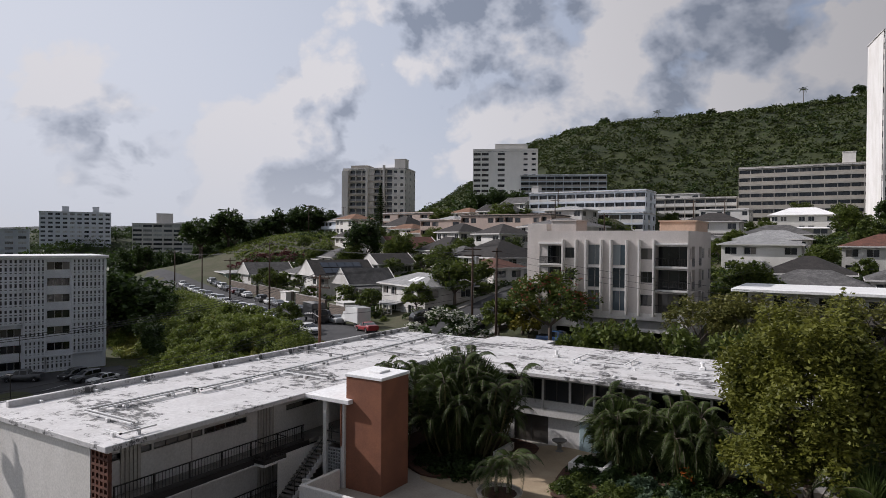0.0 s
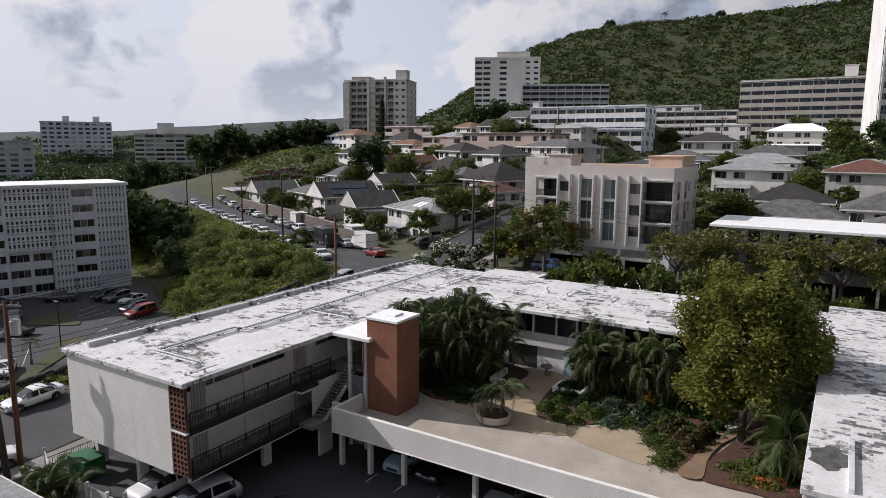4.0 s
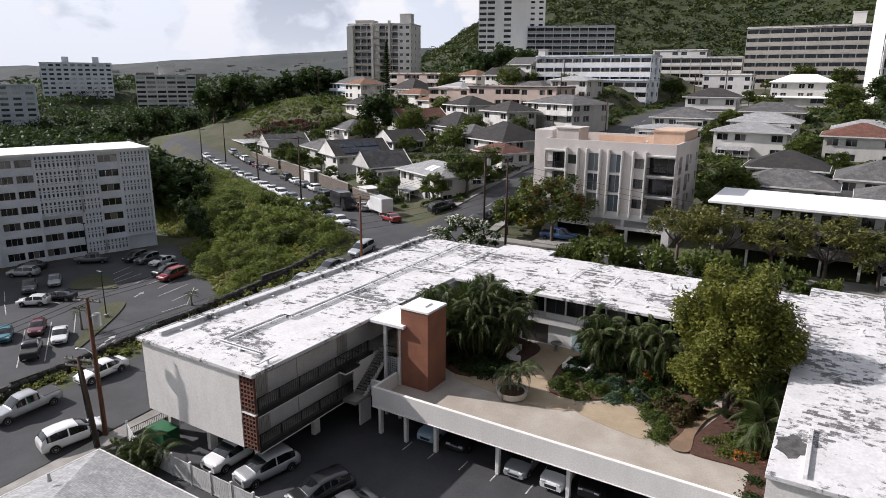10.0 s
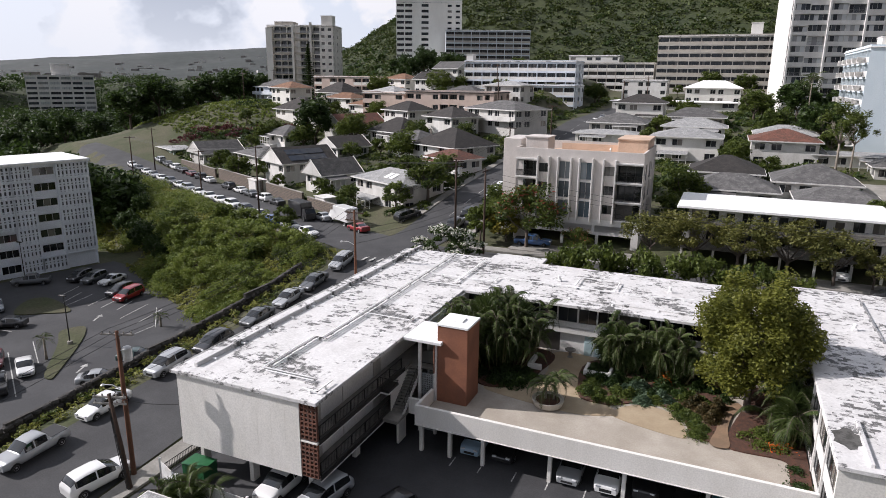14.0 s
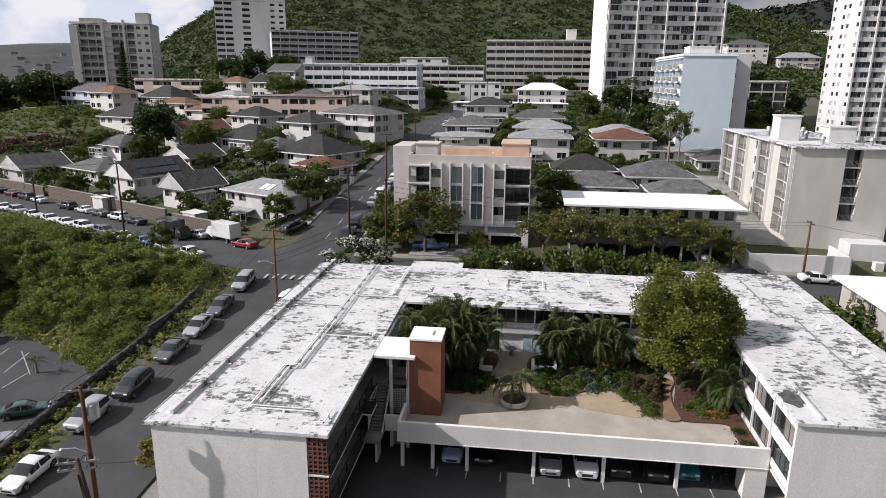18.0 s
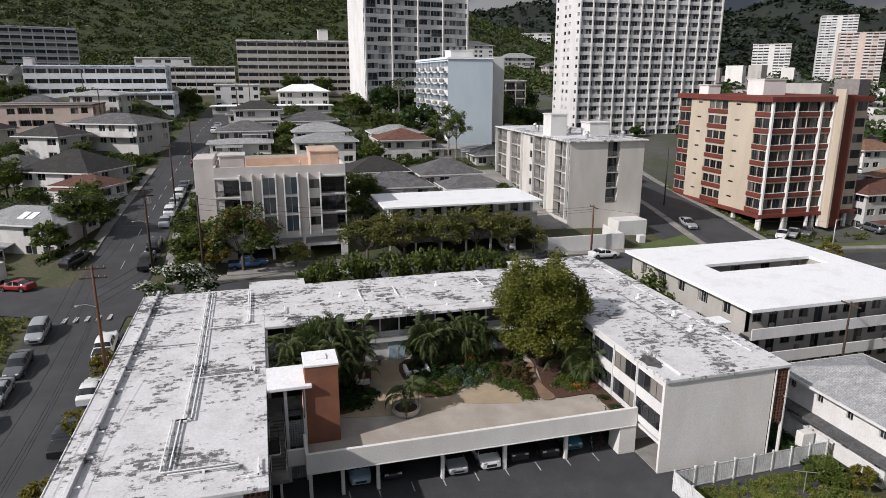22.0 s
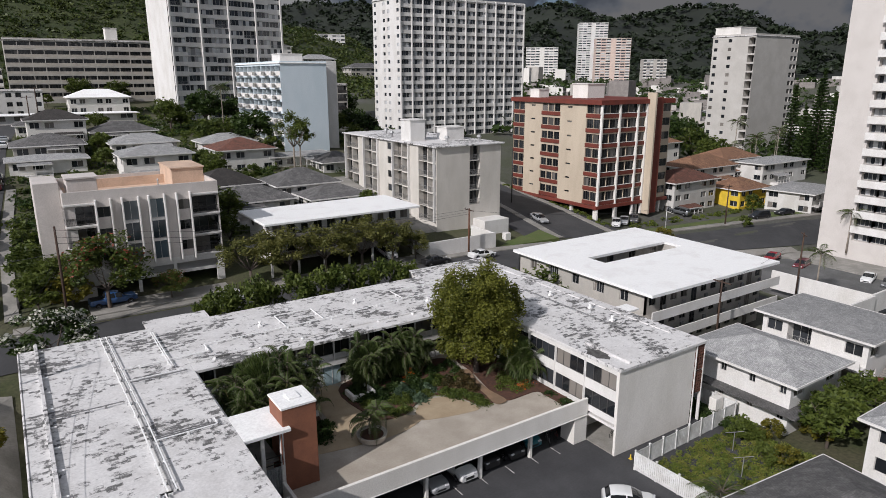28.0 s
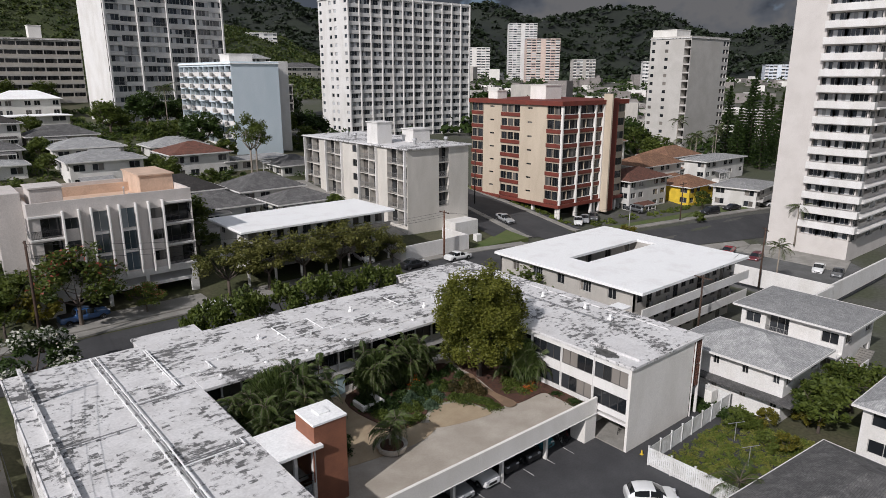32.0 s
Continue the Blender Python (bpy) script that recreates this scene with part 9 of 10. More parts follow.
def pole(x, y, z0, z1, arms=((0.6, 0),), wood_mat=None, r=0.14, transformer=False, lamp=None, leanx=0.0, label="dark wooden utility pole with cross arm", pale=False):
    T = thing("utility_pole", label, "utility pole", pose(x, y, z0), "utility poles")
    h = z1 - z0
    part("shaft", Mesh().tube([(0, 0, -0.5), (leanx * 0.5, 0, h * 0.5), (leanx, 0, h)], [r * 1.15, r, r * 0.75], 10), [wood_mat or TIMBER], T, smooth=True)
    for d, ang in arms:
        a = part("cross_arm", Mesh().cbox(-1.2, -0.06, -0.07, 1.2, 0.06, 0.07, 0.015), [PALEARM if pale else TIMBER], T, at=pose(leanx, 0, h - d, 0, 0, ang))
        if wood_mat is RAWPOLE or pale:
            for u in (-1.05, -0.5, 0.5, 1.05):
                part("insulator", Mesh().lathe([(0.03, 0.07), (0.06, 0.1), (0.04, 0.16), (0.06, 0.2), (0.02, 0.26)], 8, x=u), [CONC], a)
    if transformer:
        part("transformer", Mesh().lathe([(0.28, 0), (0.33, 0.05), (0.33, 0.95), (0.28, 1.02), (0.1, 1.1)], 14, x=0.55), [STEEL], T, "grey drum transformer", at=pose(leanx, 0, h - 2.25, 0, 0, 30))
        part("bracket", Mesh().box(0, -0.05, 0, 0.4, 0.05, 0.08), [STEEL], T, at=pose(leanx, 0, h - 1.5, 0, 0, 30))
    if lamp:
        dx, dy, dz = lamp
        part("lamp_arm", Mesh().tube([(0, 0, dz), (dx * 0.5, dy * 0.5, dz + 0.35), (dx, dy, dz + 0.3)], 0.035, 6), [STEEL], T)
        part("lamp_head", Mesh().lathe([(0.05, 0.1), (0.16, 0.02), (0.14, -0.05), (0.02, -0.08)], 10), [STEEL], T, at=Matrix.Translation((dx, dy, dz + 0.25)))
    return T


pole(-43.15, 15.05, -0.2, 11.6, ((0.25, 20),), RAWPOLE, 0.17, True, (-1.7, -0.3, 7.2), pale=True, label="red-brown wooden utility pole with a drum transformer")
DP = pole(-42.0, 13.75, -0.2, 7.4, ((0.25, 20), (0.75, 20)), TIMBER, 0.17, leanx=-1.05, pale=True, label="short dark leaning pole with pale cross arms and cables")
for k in (-0.14, 0.0, 0.15):
    part("cable", Mesh().tube([(-0.98 + k * 0.4, -0.17, 6.6), (-0.5 + k, -0.2, 3.2), (0.05 + k, -0.22, 0.0)], 0.028, 5), [PLASTIC], DP)
part("cable_loop", Mesh().tube([(-1.2, 0.1, 7.0), (-1.0, 0.5, 7.5), (-0.7, 0.9, 7.4), (-0.9, 1.2, 6.9)], 0.03, 5), [PLASTIC], DP)
pole(-43.3, 47.6, 2.1, 14.4, ((0.3, 0), (1.2, 0)), RAWPOLE, 0.15, False, (-1.8, 0, 8.2), label="brown utility pole with street light beside the street")
pole(-35.6, 69.8, 4.6, 17.0, ((0.4, 90),), TIMBER, 0.15)
pole(-43.0, 77.2, 5.2, 17.0, ((0.3, 20), (1.1, 20)), TIMBER, 0.16, True, (-1.8, 0, 7.0), label="dark utility pole with transformer at the crossing")
pole(-42.2, 101.0, 8.9, 20.5, ((0.3, 0),), TIMBER)
pole(-41.4, 128.0, 12.6, 23.5, ((0.3, 0),), TIMBER)
pole(-79.1, 75.1, 4.5, 17.5, ((0.4, 60),), TIMBER)
pole(-133.1, 97.0, 4.5, 15.2, ((0.4, 60),), TIMBER)
pole(-106.0, 90.0, 4.5, 14.0, ((0.4, 60),), TIMBER)
pole(21.5, 71.8, 4.3, 12.4, ((0.3, 90),), RAWPOLE, 0.15, label="brown wooden utility pole beside the cross street")
pole(29.2, 31.6, 0.4, 9.6, ((0.3, 90),), TIMBER, 0.12)
pole(55.8, 36.5, 1.6, 10.8, ((0.3, 45),), TIMBER, 0.13)
pole(50.2, 96.0, 4.4, 18.0, (), RAILD, 0.12, label="slender dark metal pole")
pole(58.6, 62.6, 2.6, 10.0, (), STEEL, 0.08, False, (1.5, 0.5, 7.0), label="metal street light at the crossing")
pole(82.0, 66.0, 2.5, 11.5, ((0.4, 0),), TIMBER, 0.13)
for x, y, h in ((-174, 205, 15), (-190, 180, 12), (-160, 170, 10), (-205, 215, 18), (-64, 158, 11), (-72, 180, 12), (-33, 172, 11), (-30, 200, 11), (-140, 110, 11)):
    pole(x, y, ground_z(x, y), ground_z(x, y) + h, ((0.4, 10),), TIMBER)


def wire(a, b, sag=0.6, r=0.018, n=10):
    A, B = Vector(a), Vector(b)
    m = Mesh().tube([tuple(A.lerp(B, i / n) - Vector((0, 0, sag * 4 * (i / n) * (1 - i / n)))) for i in range(n + 1)], r, 4)
    solid("power_line", m, [PLASTIC], "thin black overhead power line between poles", "power line", "power lines")


for dx in (-0.9, 0.0, 0.9):
    wire((-43.15 + dx, 15.05, 11.6), (-43.3 + dx, 47.6, 14.4), 0.9)
    wire((-43.3 + dx, 47.6, 14.4), (-43.0 + dx, 77.2, 17.0), 0.8)
    wire((-43.0 + dx, 77.2, 17.0), (-42.2 + dx, 101, 20.5), 0.7)
    wire((-42.2 + dx, 101, 20.5), (-41.4 + dx, 128, 23.5), 0.8)
    wire((-43.15 + dx, 15.05, 11.6), (-43.6 + dx, -30, 9), 0.9)
    wire((-43.0, 77.2 + dx, 16.5), (-79.1, 75.1 + dx, 17.3), 1.0)
    wire((-79.1, 75.1 + dx, 17.3), (-133.1, 97 + dx, 15.0), 1.4)
for k in (0.0, 0.8, 1.5):
    wire((-43.3, 47.6, 12 - k), (-35.6, 69.8, 13.5 - k), 0.5)
    wire((-35.6, 69.8, 16.6 - k), (21.5, 71.8, 12.2 - k * 0.5), 1.4)
    wire((-43.15, 15.05, 8.5 - k * 0.5), (-43.3, 47.6, 10.4 - k * 0.5), 0.7)
wire((-43.05, 13.75, 7.2), (-40.3, 18, 5.2), 0.3)
wire((29.2, 31.6, 9.3), (55.8, 36.5, 10.4), 0.6)
wire((21.5, 71.8, 12), (58.6, 62.6, 9.8), 0.9)
wire((-35.6, 69.8, 14), (-60, 92, 10.5), 1.0)
wire((-43.0, 77.2, 14), (-62, 118, 14), 0.8)


def street_lamp(x, y, z, h):
    T = thing("street_lamp", "tall dark car park lamp with a flat head", "street lamp", pose(x, y, z), "car park lamps")
    part("base", Mesh().lathe([(0.3, 0), (0.3, 0.5), (0.1, 0.55)], 12), [CONC], T)
    part("mast", Mesh().tube([(0, 0, 0.5), (0, 0, h)], [0.08, 0.05], 8), [RAILD], T)
    part("head", Mesh().cbox(-0.7, -0.16, h - 0.05, 0.35, 0.16, h + 0.1, 0.03), [RAILD], T)


street_lamp(-77.9, 36.2, -3.74, 6.4)
street_lamp(-108.2, 51.6, -3.74, 6.4)

# ---- walls, fences and markings round the streets ----
# lava rock wall between the street and the lower car park: courses of rough stones
LW = thing("stone_wall", "dark lava rock retaining wall", "wall", pose(-57.4, 0, 0), kind="structure")
stones = []
for v in range(4):
    m = Mesh()
    rr = random.Random(v)
    m.cbox(-0.28, -0.42, -0.24, 0.28, 0.42, 0.24, 0.13)
    m.v = [(x * rr.uniform(0.85, 1.12), y * rr.uniform(0.85, 1.1), z * rr.uniform(0.85, 1.1)) for x, y, z in m.v]
    stones.append(m.data("stone", [LAVA]))
part("core", Mesh().box(-0.32, -10, -4.2, 0.0, 15, 0.1).box(-0.32, 15, -4.2, 0.0, 30, 1.0).box(-0.32, 30, -4.2, 0, 45, 1.9).box(-0.32, 45, -4.2, 0, 58, 3.2), [LAVA], LW)
count = 0
for y in np.arange(8.5, 57, 0.84):
    zt = ground_z(-56, y) + 0.75
    for k in range(2):
        part("stone", stones[count % 4], None, LW, at=pose(-0.1, y - 0 + 0.3 * k, zt - 0.25 - 0.5 * k, rng.uniform(-8, 8), rng.uniform(-8, 8), rng.uniform(-10, 10)))
        count += 1
part("base_course", Mesh().box(-0.45, -10, -4.2, -0.3, 57, -1.2), [LAVA], LW)
# retaining walls along the houses of the west road
STONEB = blocks_mat("coursed_brown_stone", (0.17, 0.135, 0.11), (0.07, 0.06, 0.055), 0.55, 0.32, gap=0.03)
for u0, u1, h, mat in ((18, 34, 1.9, STONEB), (36, 52, 2.4, STONEB), (54, 78, 2.6, STONEB), (80, 104, 2.2, STONEB)):
    a, b = O + D * u0 + N * 8.0, O + D * u1 + N * 8.0
    L = (b - a).length
    W_ = thing("retaining_wall", "weathered brown stone retaining wall below the houses", "wall", pose(a.x, a.y, 4.5, 0, 0, 153.4), kind="structure")
    part("wall", Mesh().cbox(0, -0.2, -0.5, L, 0.2, h, 0.05), [mat], W_)
    part("coping", Mesh().cbox(-0.05, -0.26, h, L + 0.05, 0.26, h + 0.12, 0.03), [CONC], W_)
a = O + D * 10 + N * -6.6
solid("kerb_wall", Mesh().cbox(0, -0.15, -1.2, 95, 0.15, 0.45, 0.04), [CONC], "low mossy wall along the road edge", "wall", kind="structure", at=pose(a.x, a.y, 4.5, 0, 0, 153.4))
solid("retaining_wall", Mesh().cbox(-54.2, 80, 3, -53.8, 108, 7.2, 0.05), [CONC], "concrete retaining wall beside the climbing street", "wall", kind="structure")
solid("retaining_wall", Mesh().cbox(-40.3, 79, 4, -40.0, 92, 6.4, 0.05), [LAVA], "low rock wall round a front garden", "wall", kind="structure")


def board_fence(label, pts, h, mat, z=0.0, group="fences"):
    """A board fence: posts with caps and upright boards, each a part."""
    T = thing("fence", label, "fence", pose(*pts[0], z), group)
    bd = Mesh().cbox(-0.084, -0.012, 0.06, 0.084, 0.012, h - 0.05, 0.008).data("board", [mat])
    po = Mesh().cbox(-0.07, -0.07, 0, 0.07, 0.07, h + 0.08, 0.015).cbox(-0.09, -0.09, h + 0.08, 0.09, 0.09, h + 0.13, 0.01).data("post", [mat])
    for (ax, ay), (bx, by) in zip(pts, pts[1:]):
        L = math.hypot(bx - ax, by - ay)
        ang = math.degrees(math.atan2(by - ay, bx - ax))
        M0 = pose(ax - pts[0][0], ay - pts[0][1], 0, 0, 0, ang)
        n = max(1, round(L / 2.0))
        for i in range(n + 1):
            part("post", po, None, T, at=M0 @ Matrix.Translation((L * i / n, 0, 0)))
        k = int(L / 0.18)
        for i in range(k):
            part("board", bd, None, T, at=M0 @ Matrix.Translation((L * (i + 0.5) / k, 0, 0)))
        for zz in (0.12, h - 0.14):
            part("rail", Mesh().box(0, -0.03, zz, L, -0.014, zz + 0.09), [mat], T, at=M0)


VINYL = paint("white_vinyl", (0.70, 0.70, 0.69), 0.5, (0.58, 0.57, 0.55), 0.35, 0.8, 6, bump=0.05)
board_fence("white board fence along the car park", [(-41.0, 15.6), (-38.4, 14.6), (-17.5, 14.4)], 1.7, VINYL)
board_fence("tall white board fence round the weedy yard", [(2.7, 10.0), (2.3, 20.7), (17.4, 21.2), (17.6, 28.0)], 1.8, VINYL)
solid("railing", Mesh().box(-41.2, 15.8, 0.95, -41.15, 20.6, 1.0).box(-41.2, 15.8, 0.1, -41.15, 20.6, 0.15), [RAILD], "dark metal railing beside the street", "railing", kind="structure")
m = Mesh()
for y in np.arange(15.8, 20.6, 0.16):
    m.box(-41.19, y, 0.1, -41.16, y + 0.02, 1.0, skip="tb")
solid("railing_bars", m, [RAILD], "thin upright bars of the street railing", "railing", kind="stuff")
GREENP = paint("green_dumpster_paint", (0.02, 0.13, 0.045), 0.5)
dm = thing("dumpster", "green steel dumpster under the block", "dumpster", pose(-38.6, 17.0, 0.05))
part("bin", Mesh().prism([(-1.0, -0.7), (1.0, -0.7), (1.0, 0.7), (-1.0, 0.7)], 0.1, 1.25), [GREENP], dm)
part("lid", Mesh().cbox(-1.05, -0.75, 1.25, 1.05, 0.75, 1.33, 0.02), [GREENP], dm)
for s in (-0.8, 0.8):
    part("caster", Mesh().tube([(s, -0.5, 0.06), (s, -0.42, 0.06)], 0.07, 10), [TYRE], dm)

# parking bay lines
for x in (-22.3, -20.0, -17.3, -14.75, -12.0, -9.4, -6.6, -3.9, -1.3):
    solid("bay_line", Mesh().box(x - 0.05, 26.0, 0.034, x + 0.05, 27.3, 0.040), [LINE], "worn white parking bay line", "road marking", "bay lines", "structure")

def low_line(x0, y0, x1, y1, w=0.12, z=-3.735):
    d = Vector((x1 - x0, y1 - y0))
    n = Vector((-d.y, d.x)).normalized() * w / 2
    m = Mesh().prism([(x0 - n.x, y0 - n.y), (x1 - n.x, y1 - n.y), (x1 + n.x, y1 + n.y), (x0 + n.x, y0 + n.y)], z, z + 0.012)
    solid("bay_line", m, [LINE], "white parking bay line", "road marking", "bay lines", "structure")


for x0, y0, x1, y1 in ((-82.5, 28.1, -71.5, 21.7), (-82.5, 31.4, -70.7, 24.3), (-83.1, 35.0, -76.4, 30.9), (-82.6, 24.9, -72.0, 18.8), (-83.2, 47.7, -84.4, 51.6), (-79.9, 45.4, -81.2, 51.5), (-76.4, 45.1, -77.7, 50.7), (-73.6, 41.5, -73.6, 45.5), (-93.0, 46.8, -94.7, 51.2), (-91.3, 46.0, -92.3, 51.1), (-96.0, 48.5, -97.6, 53), (-88.4, 47.2, -89.6, 52.4), (-86, 47.4, -87.2, 52.2), (-79.0, 51.0, -73.0, 45.0), (-95, 31.6, -90.4, 29.6), (-101, 34.4, -96.2, 32.2), (-102.4, 38.6, -96.8, 36.2), (-94.2, 35.4, -88.6, 36.0)):
    low_line(x0, y0, x1, y1)
for ax, ay, rot in ((-83.0, 44.4, 115), (-70.6, 32.0, 115)):
    m = Mesh().prism([(-1.2, -0.1), (0.4, -0.1), (0.4, -0.45), (1.3, 0), (0.4, 0.45), (0.4, 0.1), (-1.2, 0.1)], 0, 0.012)
    solid("road_arrow", m, [LINE], "white painted direction arrow", "road marking", "road arrows", "structure", at=pose(ax, ay, -3.735, 0, 0, rot))
blob("traffic_island", [(-81.9, 41.0), (-80.1, 40.2), (-76.8, 36.6), (-71.7, 29.7), (-71.2, 28.5), (-72.8, 29.0), (-77.1, 33.4), (-79.8, 36.0), (-82.8, 38.6)], -3.74, 0.14, GRASS, "grassy kerbed traffic island", "traffic island")
blob("traffic_island", [(-94.6, 40.4), (-98.2, 45.0), (-96.1, 47.0), (-88.6, 44.6), (-91, 42.2)], -3.74, 0.14, GRASS, "grassy kerbed traffic island", "traffic island")
for y in np.arange(68, 200, 6.0):
    x = -48.0 + (y - 66) * 0.05
    if y > 74:
        solid("centre_line", Mesh().box(-0.05, -1.4, 0, 0.05, 1.4, 0.012), [LINE], "worn yellow centre line dash", "road marking", "centre lines", "structure", at=pose(x, y, ground_z(x, y) + 0.085, math.degrees(math.atan2(ground_z(x, y + 1) - ground_z(x, y - 1), 2)), 0, -3))
for i in range(8):
    x, y = 47.0 + i * 1.15, 69.6
    solid("crossing_stripe", Mesh().box(-0.3, -1.5, 0, 0.3, 1.5, 0.012), [LINE], "white zebra crossing stripe", "road marking", "crossing stripes", "structure", at=pose(x, y, ground_z(x, y) + 0.13))
for i in range(7):
    x, y = 57.4 + 0.1 * i, 60.0 + i * 1.05
    solid("crossing_stripe", Mesh().box(-1.5, -0.3, 0, 1.5, 0.3, 0.012), [LINE], "white zebra crossing stripe", "road marking", "crossing stripes", "structure", at=pose(x, y, ground_z(x, y) + 0.13))
for i in range(5):
    x, y = -50.5 + 1.2 * i, 62.6
    solid("crossing_stripe", Mesh().box(-0.2, -1.3, 0, 0.2, 1.3, 0.012), [LINE], "white zebra crossing stripe", "road marking", "crossing stripes", "structure", at=pose(x, y, ground_z(x, y) + 0.11))

# forecourt of the beige block: white walls, gate, lawn
for x0, y0, x1, y1, h in ((14.6, 72.8, 27.8, 73.1, 2.6), (14.6, 73.1, 14.9, 83, 2.6), (27.8, 73.1, 28.1, 80, 2.6), (30.5, 79.5, 36, 83, 2.4)):
    solid("forecourt_wall", Mesh().cbox(x0, y0, ground_z(x0, y0) - 0.5, x1, y1, ground_z(x0, y0) + h, 0.04), [WHITE], "white plastered forecourt wall", "wall", kind="structure")
patch("lawn", [(29.0, 73.2), (42, 72.4), (43.5, 80), (30, 80)], ground_z(36, 74) + 0.25, LAWN, "bright green corner lawn", "lawn", 1.2)
patch("driveway", [(-33, 72.8), (-16, 72.8), (-16, 80), (-33, 80)], 5.2, PAVE, "pale concrete driveway before the garage", "driveway", 0.6)
patch("driveway", [(-10, 73.2), (14.4, 73.2), (14.4, 80), (-10, 80)], 4.96, PAVE, "pale concrete driveway under the grey block", "driveway", 0.6)
solid("utility_box", Mesh().cbox(-0.6, -0.5, 0, 0.6, 0.5, 1.3, 0.05), [WHITE], "white utility cabinet on the lawn", "utility box", at=pose(33.2, 76.6, ground_z(36, 74) + 0.25))
# car deck beside the yellow corner: white parapets
for x0, y0, x1, y1 in ((56.6, 26.6, 56.9, 41.0), (56.9, 26.6, 80, 26.9), (45.0, 26.2, 56.6, 26.5)):
    solid("white_parapet", Mesh().cbox(x0, y0, 1.0, x1, y1, 3.9, 0.04), [WHITE], "long white parapet of a raised car deck", "wall", kind="structure")
patch("car_park", [(57, 27), (80, 27), (86, 34), (80, 54), (62, 55), (57, 41)], ground_z(70, 40) + 0.3, PALETAR, "worn pale asphalt car park before the tall tower", "car park", 0.8)
patch("pavement", [(78, 32), (86.3, 34), (86.3, 51), (74, 55), (73, 53.5), (78, 50)], ground_z(70, 40) + 0.42, PAVE, "pale paved strip before the tall tower", "pavement", 0.5)

# bicycles and a motorcycle in the car port


def bicycle(x, y, rot, mat):
    T = thing("bicycle", "parked bicycle with dark tyres", "bicycle", pose(x, y, 0.04, 0, 0, rot), "bicycles")
    for u in (-0.5, 0.5):
        k = Mesh()
        ring = [(u + 0.33 * math.cos(t), 0, 0.34 + 0.33 * math.sin(t)) for t in np.linspace(0, 2 * math.pi, 17)]
        k.tube(ring, 0.025, 5, caps=False)
        part("wheel", k, [TYRE], T)
    part("frame", Mesh().tube([(-0.5, 0, 0.34), (-0.15, 0, 0.32), (0.3, 0, 0.8), (-0.2, 0, 0.82), (-0.5, 0, 0.34)], 0.02, 5).tube([(0.5, 0, 0.34), (0.3, 0, 0.95)], 0.02, 5), [mat], T)
    part("handlebar", Mesh().tube([(0.3, -0.25, 0.98), (0.3, 0.25, 0.98)], 0.015, 5), [PLASTIC], T)
    part("saddle", Mesh().cbox(-0.32, -0.07, 0.84, -0.08, 0.07, 0.9, 0.02), [PLASTIC], T)


bicycle(-1.0, 28.0, 70, STEEL)
bicycle(-0.3, 28.2, 80, RAILD)
bicycle(0.2, 28.4, 85, car_paint("red"))
bicycle(5.0, 25.6, 20, RAILD)
cone = thing("traffic_cone", "small yellow traffic cone", "traffic cone", pose(3.3, 22.0, 0.04))
part("base", Mesh().cbox(-0.15, -0.15, 0, 0.15, 0.15, 0.03, 0.01), [YELLOW], cone)
part("cone", Mesh().lathe([(0.11, 0.03), (0.03, 0.45)], 12), [YELLOW], cone)
# clothes line posts and odds and ends in the yard
for x, y in ((9.0, 15.0), (12.0, 17.8)):
    T = thing("clothes_line_post", "weathered T-shaped clothes line post", "clothes line", pose(x, y, 0))
    part("post", Mesh().tube([(0, 0, 0), (0, 0, 1.9)], 0.04, 6), [STEEL], T)
    part("bar", Mesh().tube([(-0.8, 0.4, 1.9), (0.8, -0.4, 1.9)], 0.03, 6), [STEEL], T)
solid("storage_cabinet", Mesh().cbox(-0.6, -0.4, 0, 0.6, 0.4, 1.8, 0.03), [CREAM], "pale storage cabinet by the house wall", "cabinet", at=pose(16.6, 22.8, 0.1))

# ---- towers to the east and the far city ----
rt = dict(BAY)
rt["B"] = (1.0, 1.15, 2.45, 0.9, "quad", "")
RT = block("tower_block", "tall pale tower with white balcony bands", 86.5, 35, 118, 49.5, 2.8, 21, 2.75, (paint("pinkish_grey_concrete", (0.58, 0.545, 0.515), 0.85, (0.53, 0.495, 0.465), 0.3, 0.3, 8), FRAMEM, GLASST, WHITE), {"w": "..BBB", "s": "tBtBtBtB"}, opts=rt, far=True)
for f in range(1, 21):
    part("balcony_band", Mesh().cbox(-16.6, -8.2, f * 2.75 - 0.1, -15.3, 1.6, f * 2.75 + 1.15, 0.03), [WHITE], RT)
    part("balcony_band", Mesh().cbox(-15.3, -8.6, f * 2.75 - 0.1, 15.5, -7.2, f * 2.75 + 0.2, 0.03), [WHITE], RT)
WT = block("tower_block", "slim pale grey tower with stepped edge balconies", 172, 120, 198, 136, 3.5, 15, 2.8, (paint("pale_grey_concrete", (0.50, 0.48, 0.45), 0.85, (0.44, 0.42, 0.39), 0.4, 0.2, 8), FRAMED, GLASS, WHITE), {"w": "n.n..o", "s": "..........tt"}, far=2, roof=0.8)
penthouse(WT, -12.8, -2, -4, 7.5, 42, 45, CREAM)
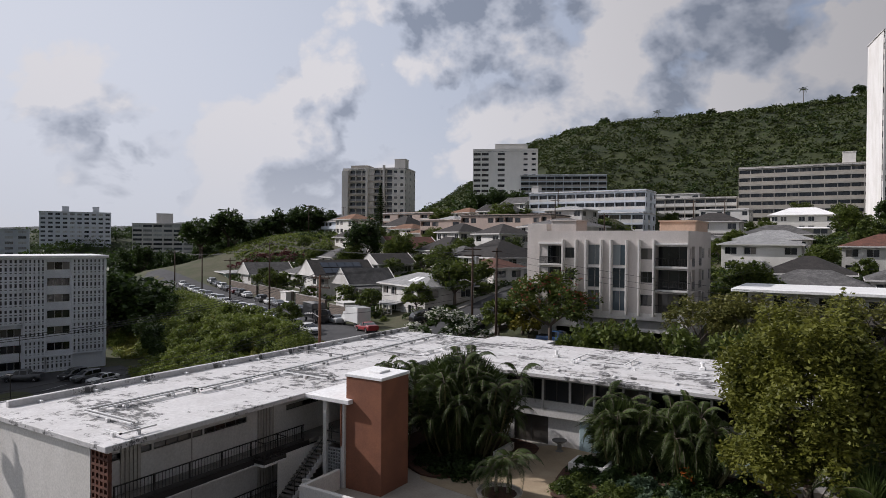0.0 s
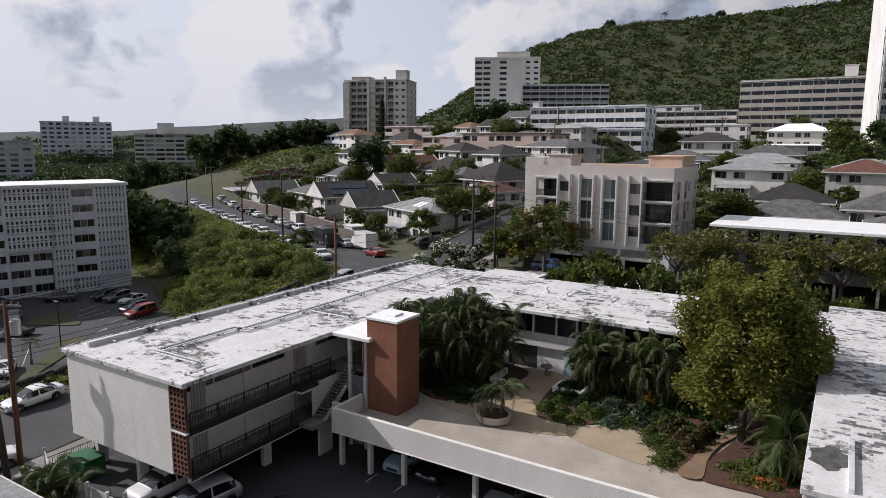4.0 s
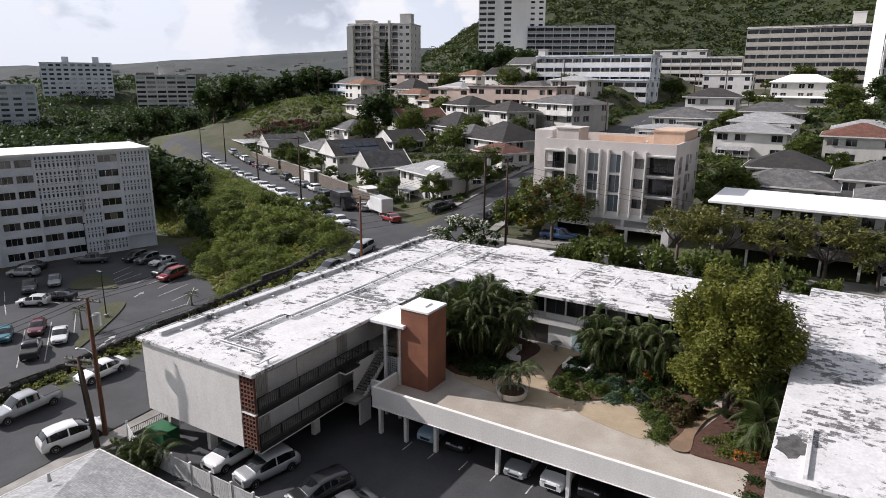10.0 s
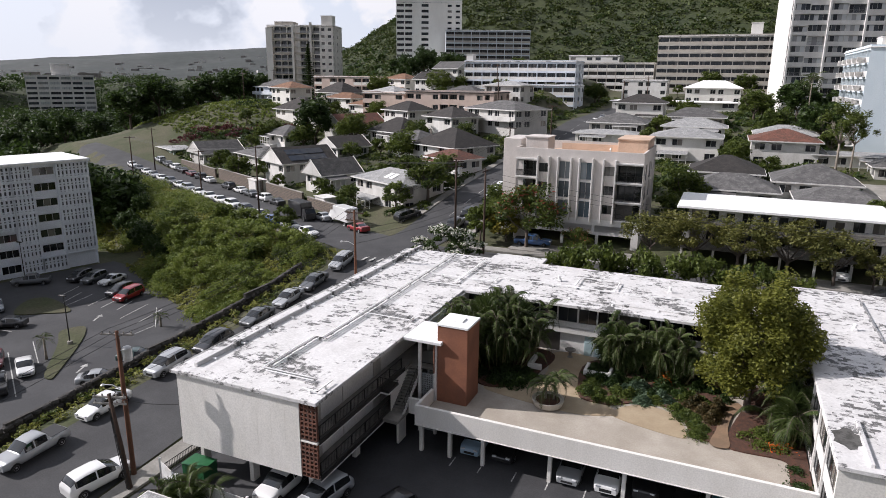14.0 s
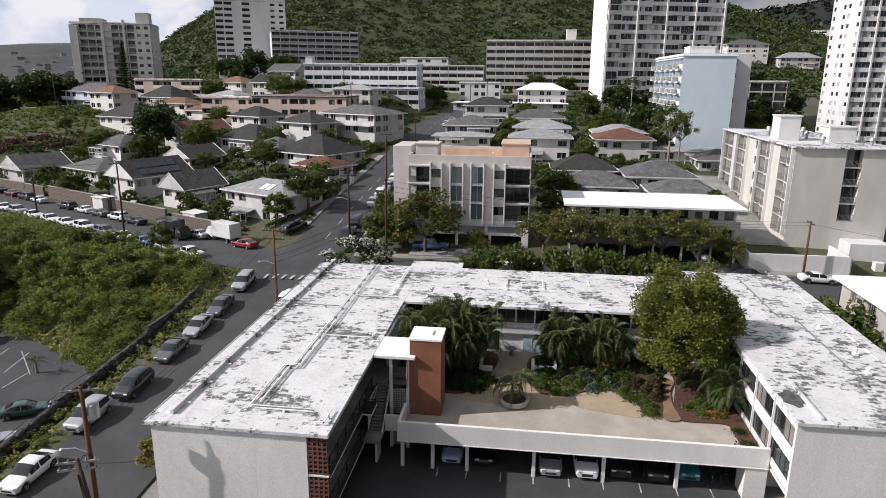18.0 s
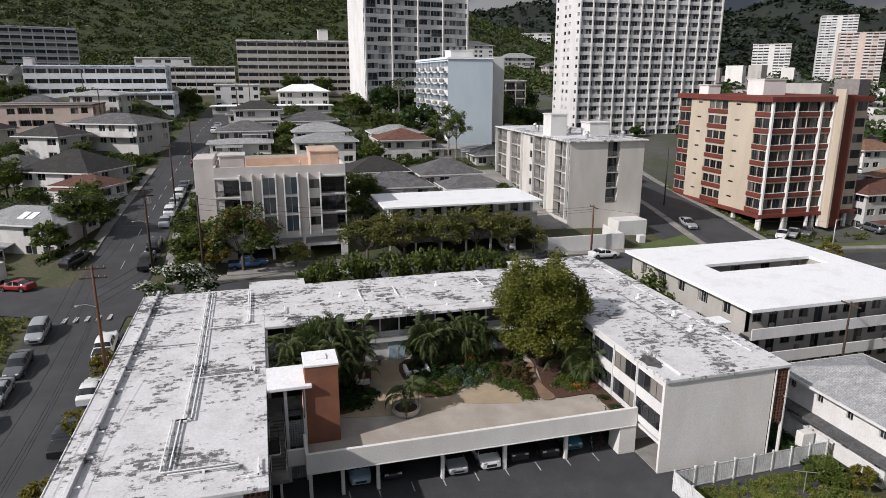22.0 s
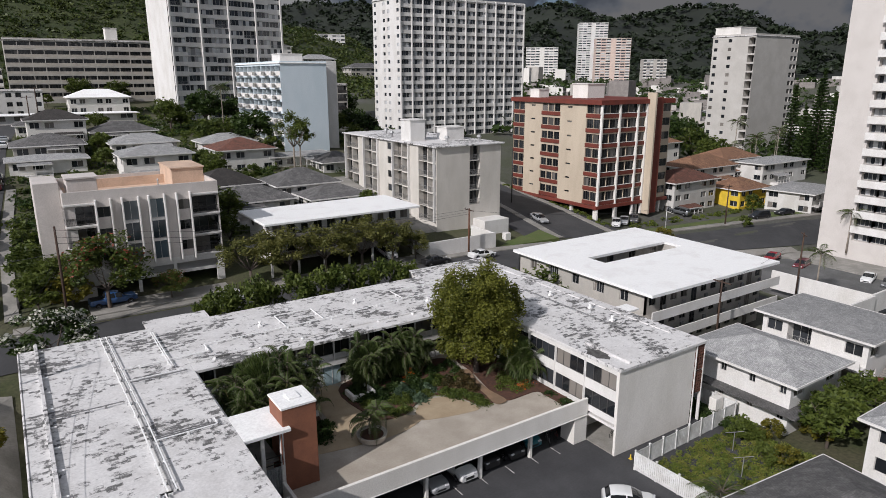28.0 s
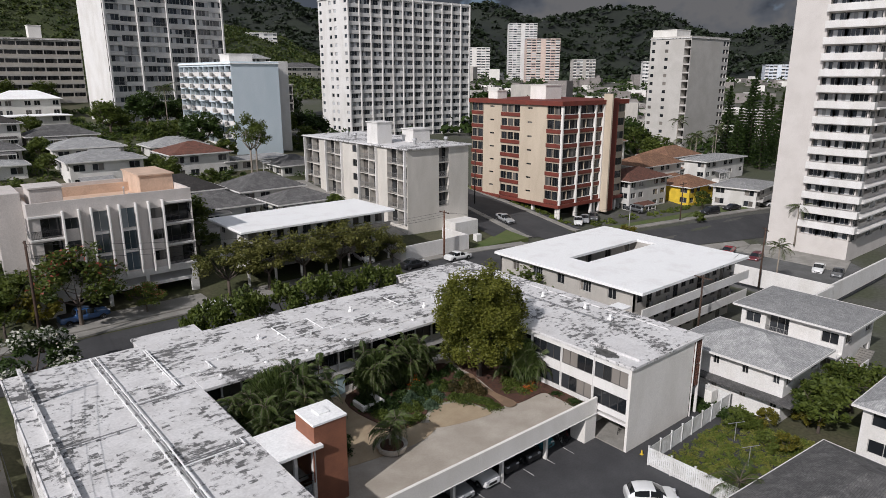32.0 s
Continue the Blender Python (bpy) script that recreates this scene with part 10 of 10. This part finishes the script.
for label, x, y, w, d, top, mat, turn, n in (
        ("distant white tower on the slope", 606, 616, 36, 24, 97, WHITE, 40, 14), ("distant pink apartment tower", 550, 530, 38, 24, 73, PINK, 40, 9), ("dark banded mid-rise building", 503, 432, 22, 18, 48, GREYW, 40, 6),
        ("distant pale apartment building", 494, 585, 36, 20, 64, CREAM, 40, 6), ("distant white apartment tower", 457, 322, 16, 14, 44, WHITE, 50, 12), ("distant grey apartment tower", 594, 279, 24, 16, 42, PALEB, 55, 12), ("far white tower behind the hill", 200, 520, 24, 18, 66, WHITE, 20, 10)):
    z0 = ground_z(x, y) - 1
    fh = 2.9
    fl = max(3, int((top - z0) / fh))
    block("tower_block", label, x - w / 2, y - d / 2, x + w / 2, y + d / 2, top - fl * fh, fl, fh, (mat, FRAMED, GLASST, WHITE), {"s": "BWB.BWB", "w": "n.n"}, turn=-turn, far=2, category="building")
for label, x, y, w, d, top, mat, turn in (("distant slab tower seen end to end", -446, 248, 42, 14, 35.2, PALEB, 62), ("long low distant apartment slab", -395, 160, 60, 12, 22.3, PALEB, 62), ("distant office building with dark window bands", -384, 271, 36, 20, 27.5, WHITE, 54)):
    z0 = -6
    fl = int((top - z0) / 2.9)
    o = block("tower_block", label, x - w / 2, y - d / 2, x + w / 2, y + d / 2, top - fl * 2.9, fl, 2.9, (mat, FRAMED, GLASST, GREYW), {"s": "wwwwwwwwww" if "slab" in label else "WWWWWW", "e": "w.w"}, turn=turn, far=2)
    if "tower seen" in label:
        penthouse(o, -8, -2, -4, 2, fl * 2.9, fl * 2.9 + 4, PALEB)
        penthouse(o, 10, -2, 14, 2, fl * 2.9, fl * 2.9 + 4, PALEB)
    elif "office" in label:
        penthouse(o, -4, -3, 6, 3, fl * 2.9, fl * 2.9 + 7, WHITE)
rr = random.Random(9)
FARROOF = paint("far_roof", (0.27, 0.245, 0.23), 0.9)
for mat, lab in ((CREAM, "distant pale city buildings"), (GREYW, "distant grey city buildings"), (FARROOF, "distant muted-roofed houses")):
    m = Mesh()
    for i in range(430 if mat is not FARROOF else 760):
        if rr.random() < 0.42:
            az, r = rr.uniform(-78, -34), rr.uniform(620, 2200)
        else:
            az, r = rr.uniform(30, 76), rr.uniform(260, 1150)
            if r < 330 and az < 42:
                continue
        x, y = r * math.sin(radians(az)), r * math.cos(radians(az))
        if abs(x - 195) < 45 and abs(y - 125) < 40:
            continue
        s, h = rr.uniform(4, 8), rr.uniform(3, 6) if rr.random() < 0.92 else rr.uniform(9, 16)
        z = ground_z(x, y)
        t = rr.uniform(0.4, 0.9)
        c, sn = math.cos(t), math.sin(t)
        k = rr.uniform(0.6, 1)
        z -= 1.5
        m.prism([(x + c * s * a - sn * s * k * b, y + sn * s * a + c * s * k * b) for a, b in ((-1, -1), (1, -1), (1, 1), (-1, 1))], z - 3, z + h)
    solid("distant_buildings", m, [mat], lab, "city", kind="stuff")
woods = []
while len(woods) < 3800:
    if rr.random() < 0.62:
        az, r = rr.uniform(-82, -30), rr.uniform(290, 1700)
    else:
        az, r = rr.uniform(26, 78), rr.uniform(190, 1250)
    x, y = r * math.sin(radians(az)), r * math.cos(radians(az))
    woods.append((x, y, ground_z(x, y) + 1))
scatter("woods", "distant dark green trees among the city", "woods", woods, 5.5, 26, LEAF_D, 71, 1.3)
mw = []
while len(mw) < 5200:
    az, r = rr.uniform(8, 66), rr.uniform(1250, 2750)
    x, y = r * math.sin(radians(az)), r * math.cos(radians(az))
    mw.append((x, y, ground_z(x, y)))
# forest leaves darkened to go with the cloud shade in the slopes' colour
LEAF_F = leaf_mat("shaded_far_forest", (0.005, 0.009, 0.006), (0.020, 0.030, 0.014), 0.1)
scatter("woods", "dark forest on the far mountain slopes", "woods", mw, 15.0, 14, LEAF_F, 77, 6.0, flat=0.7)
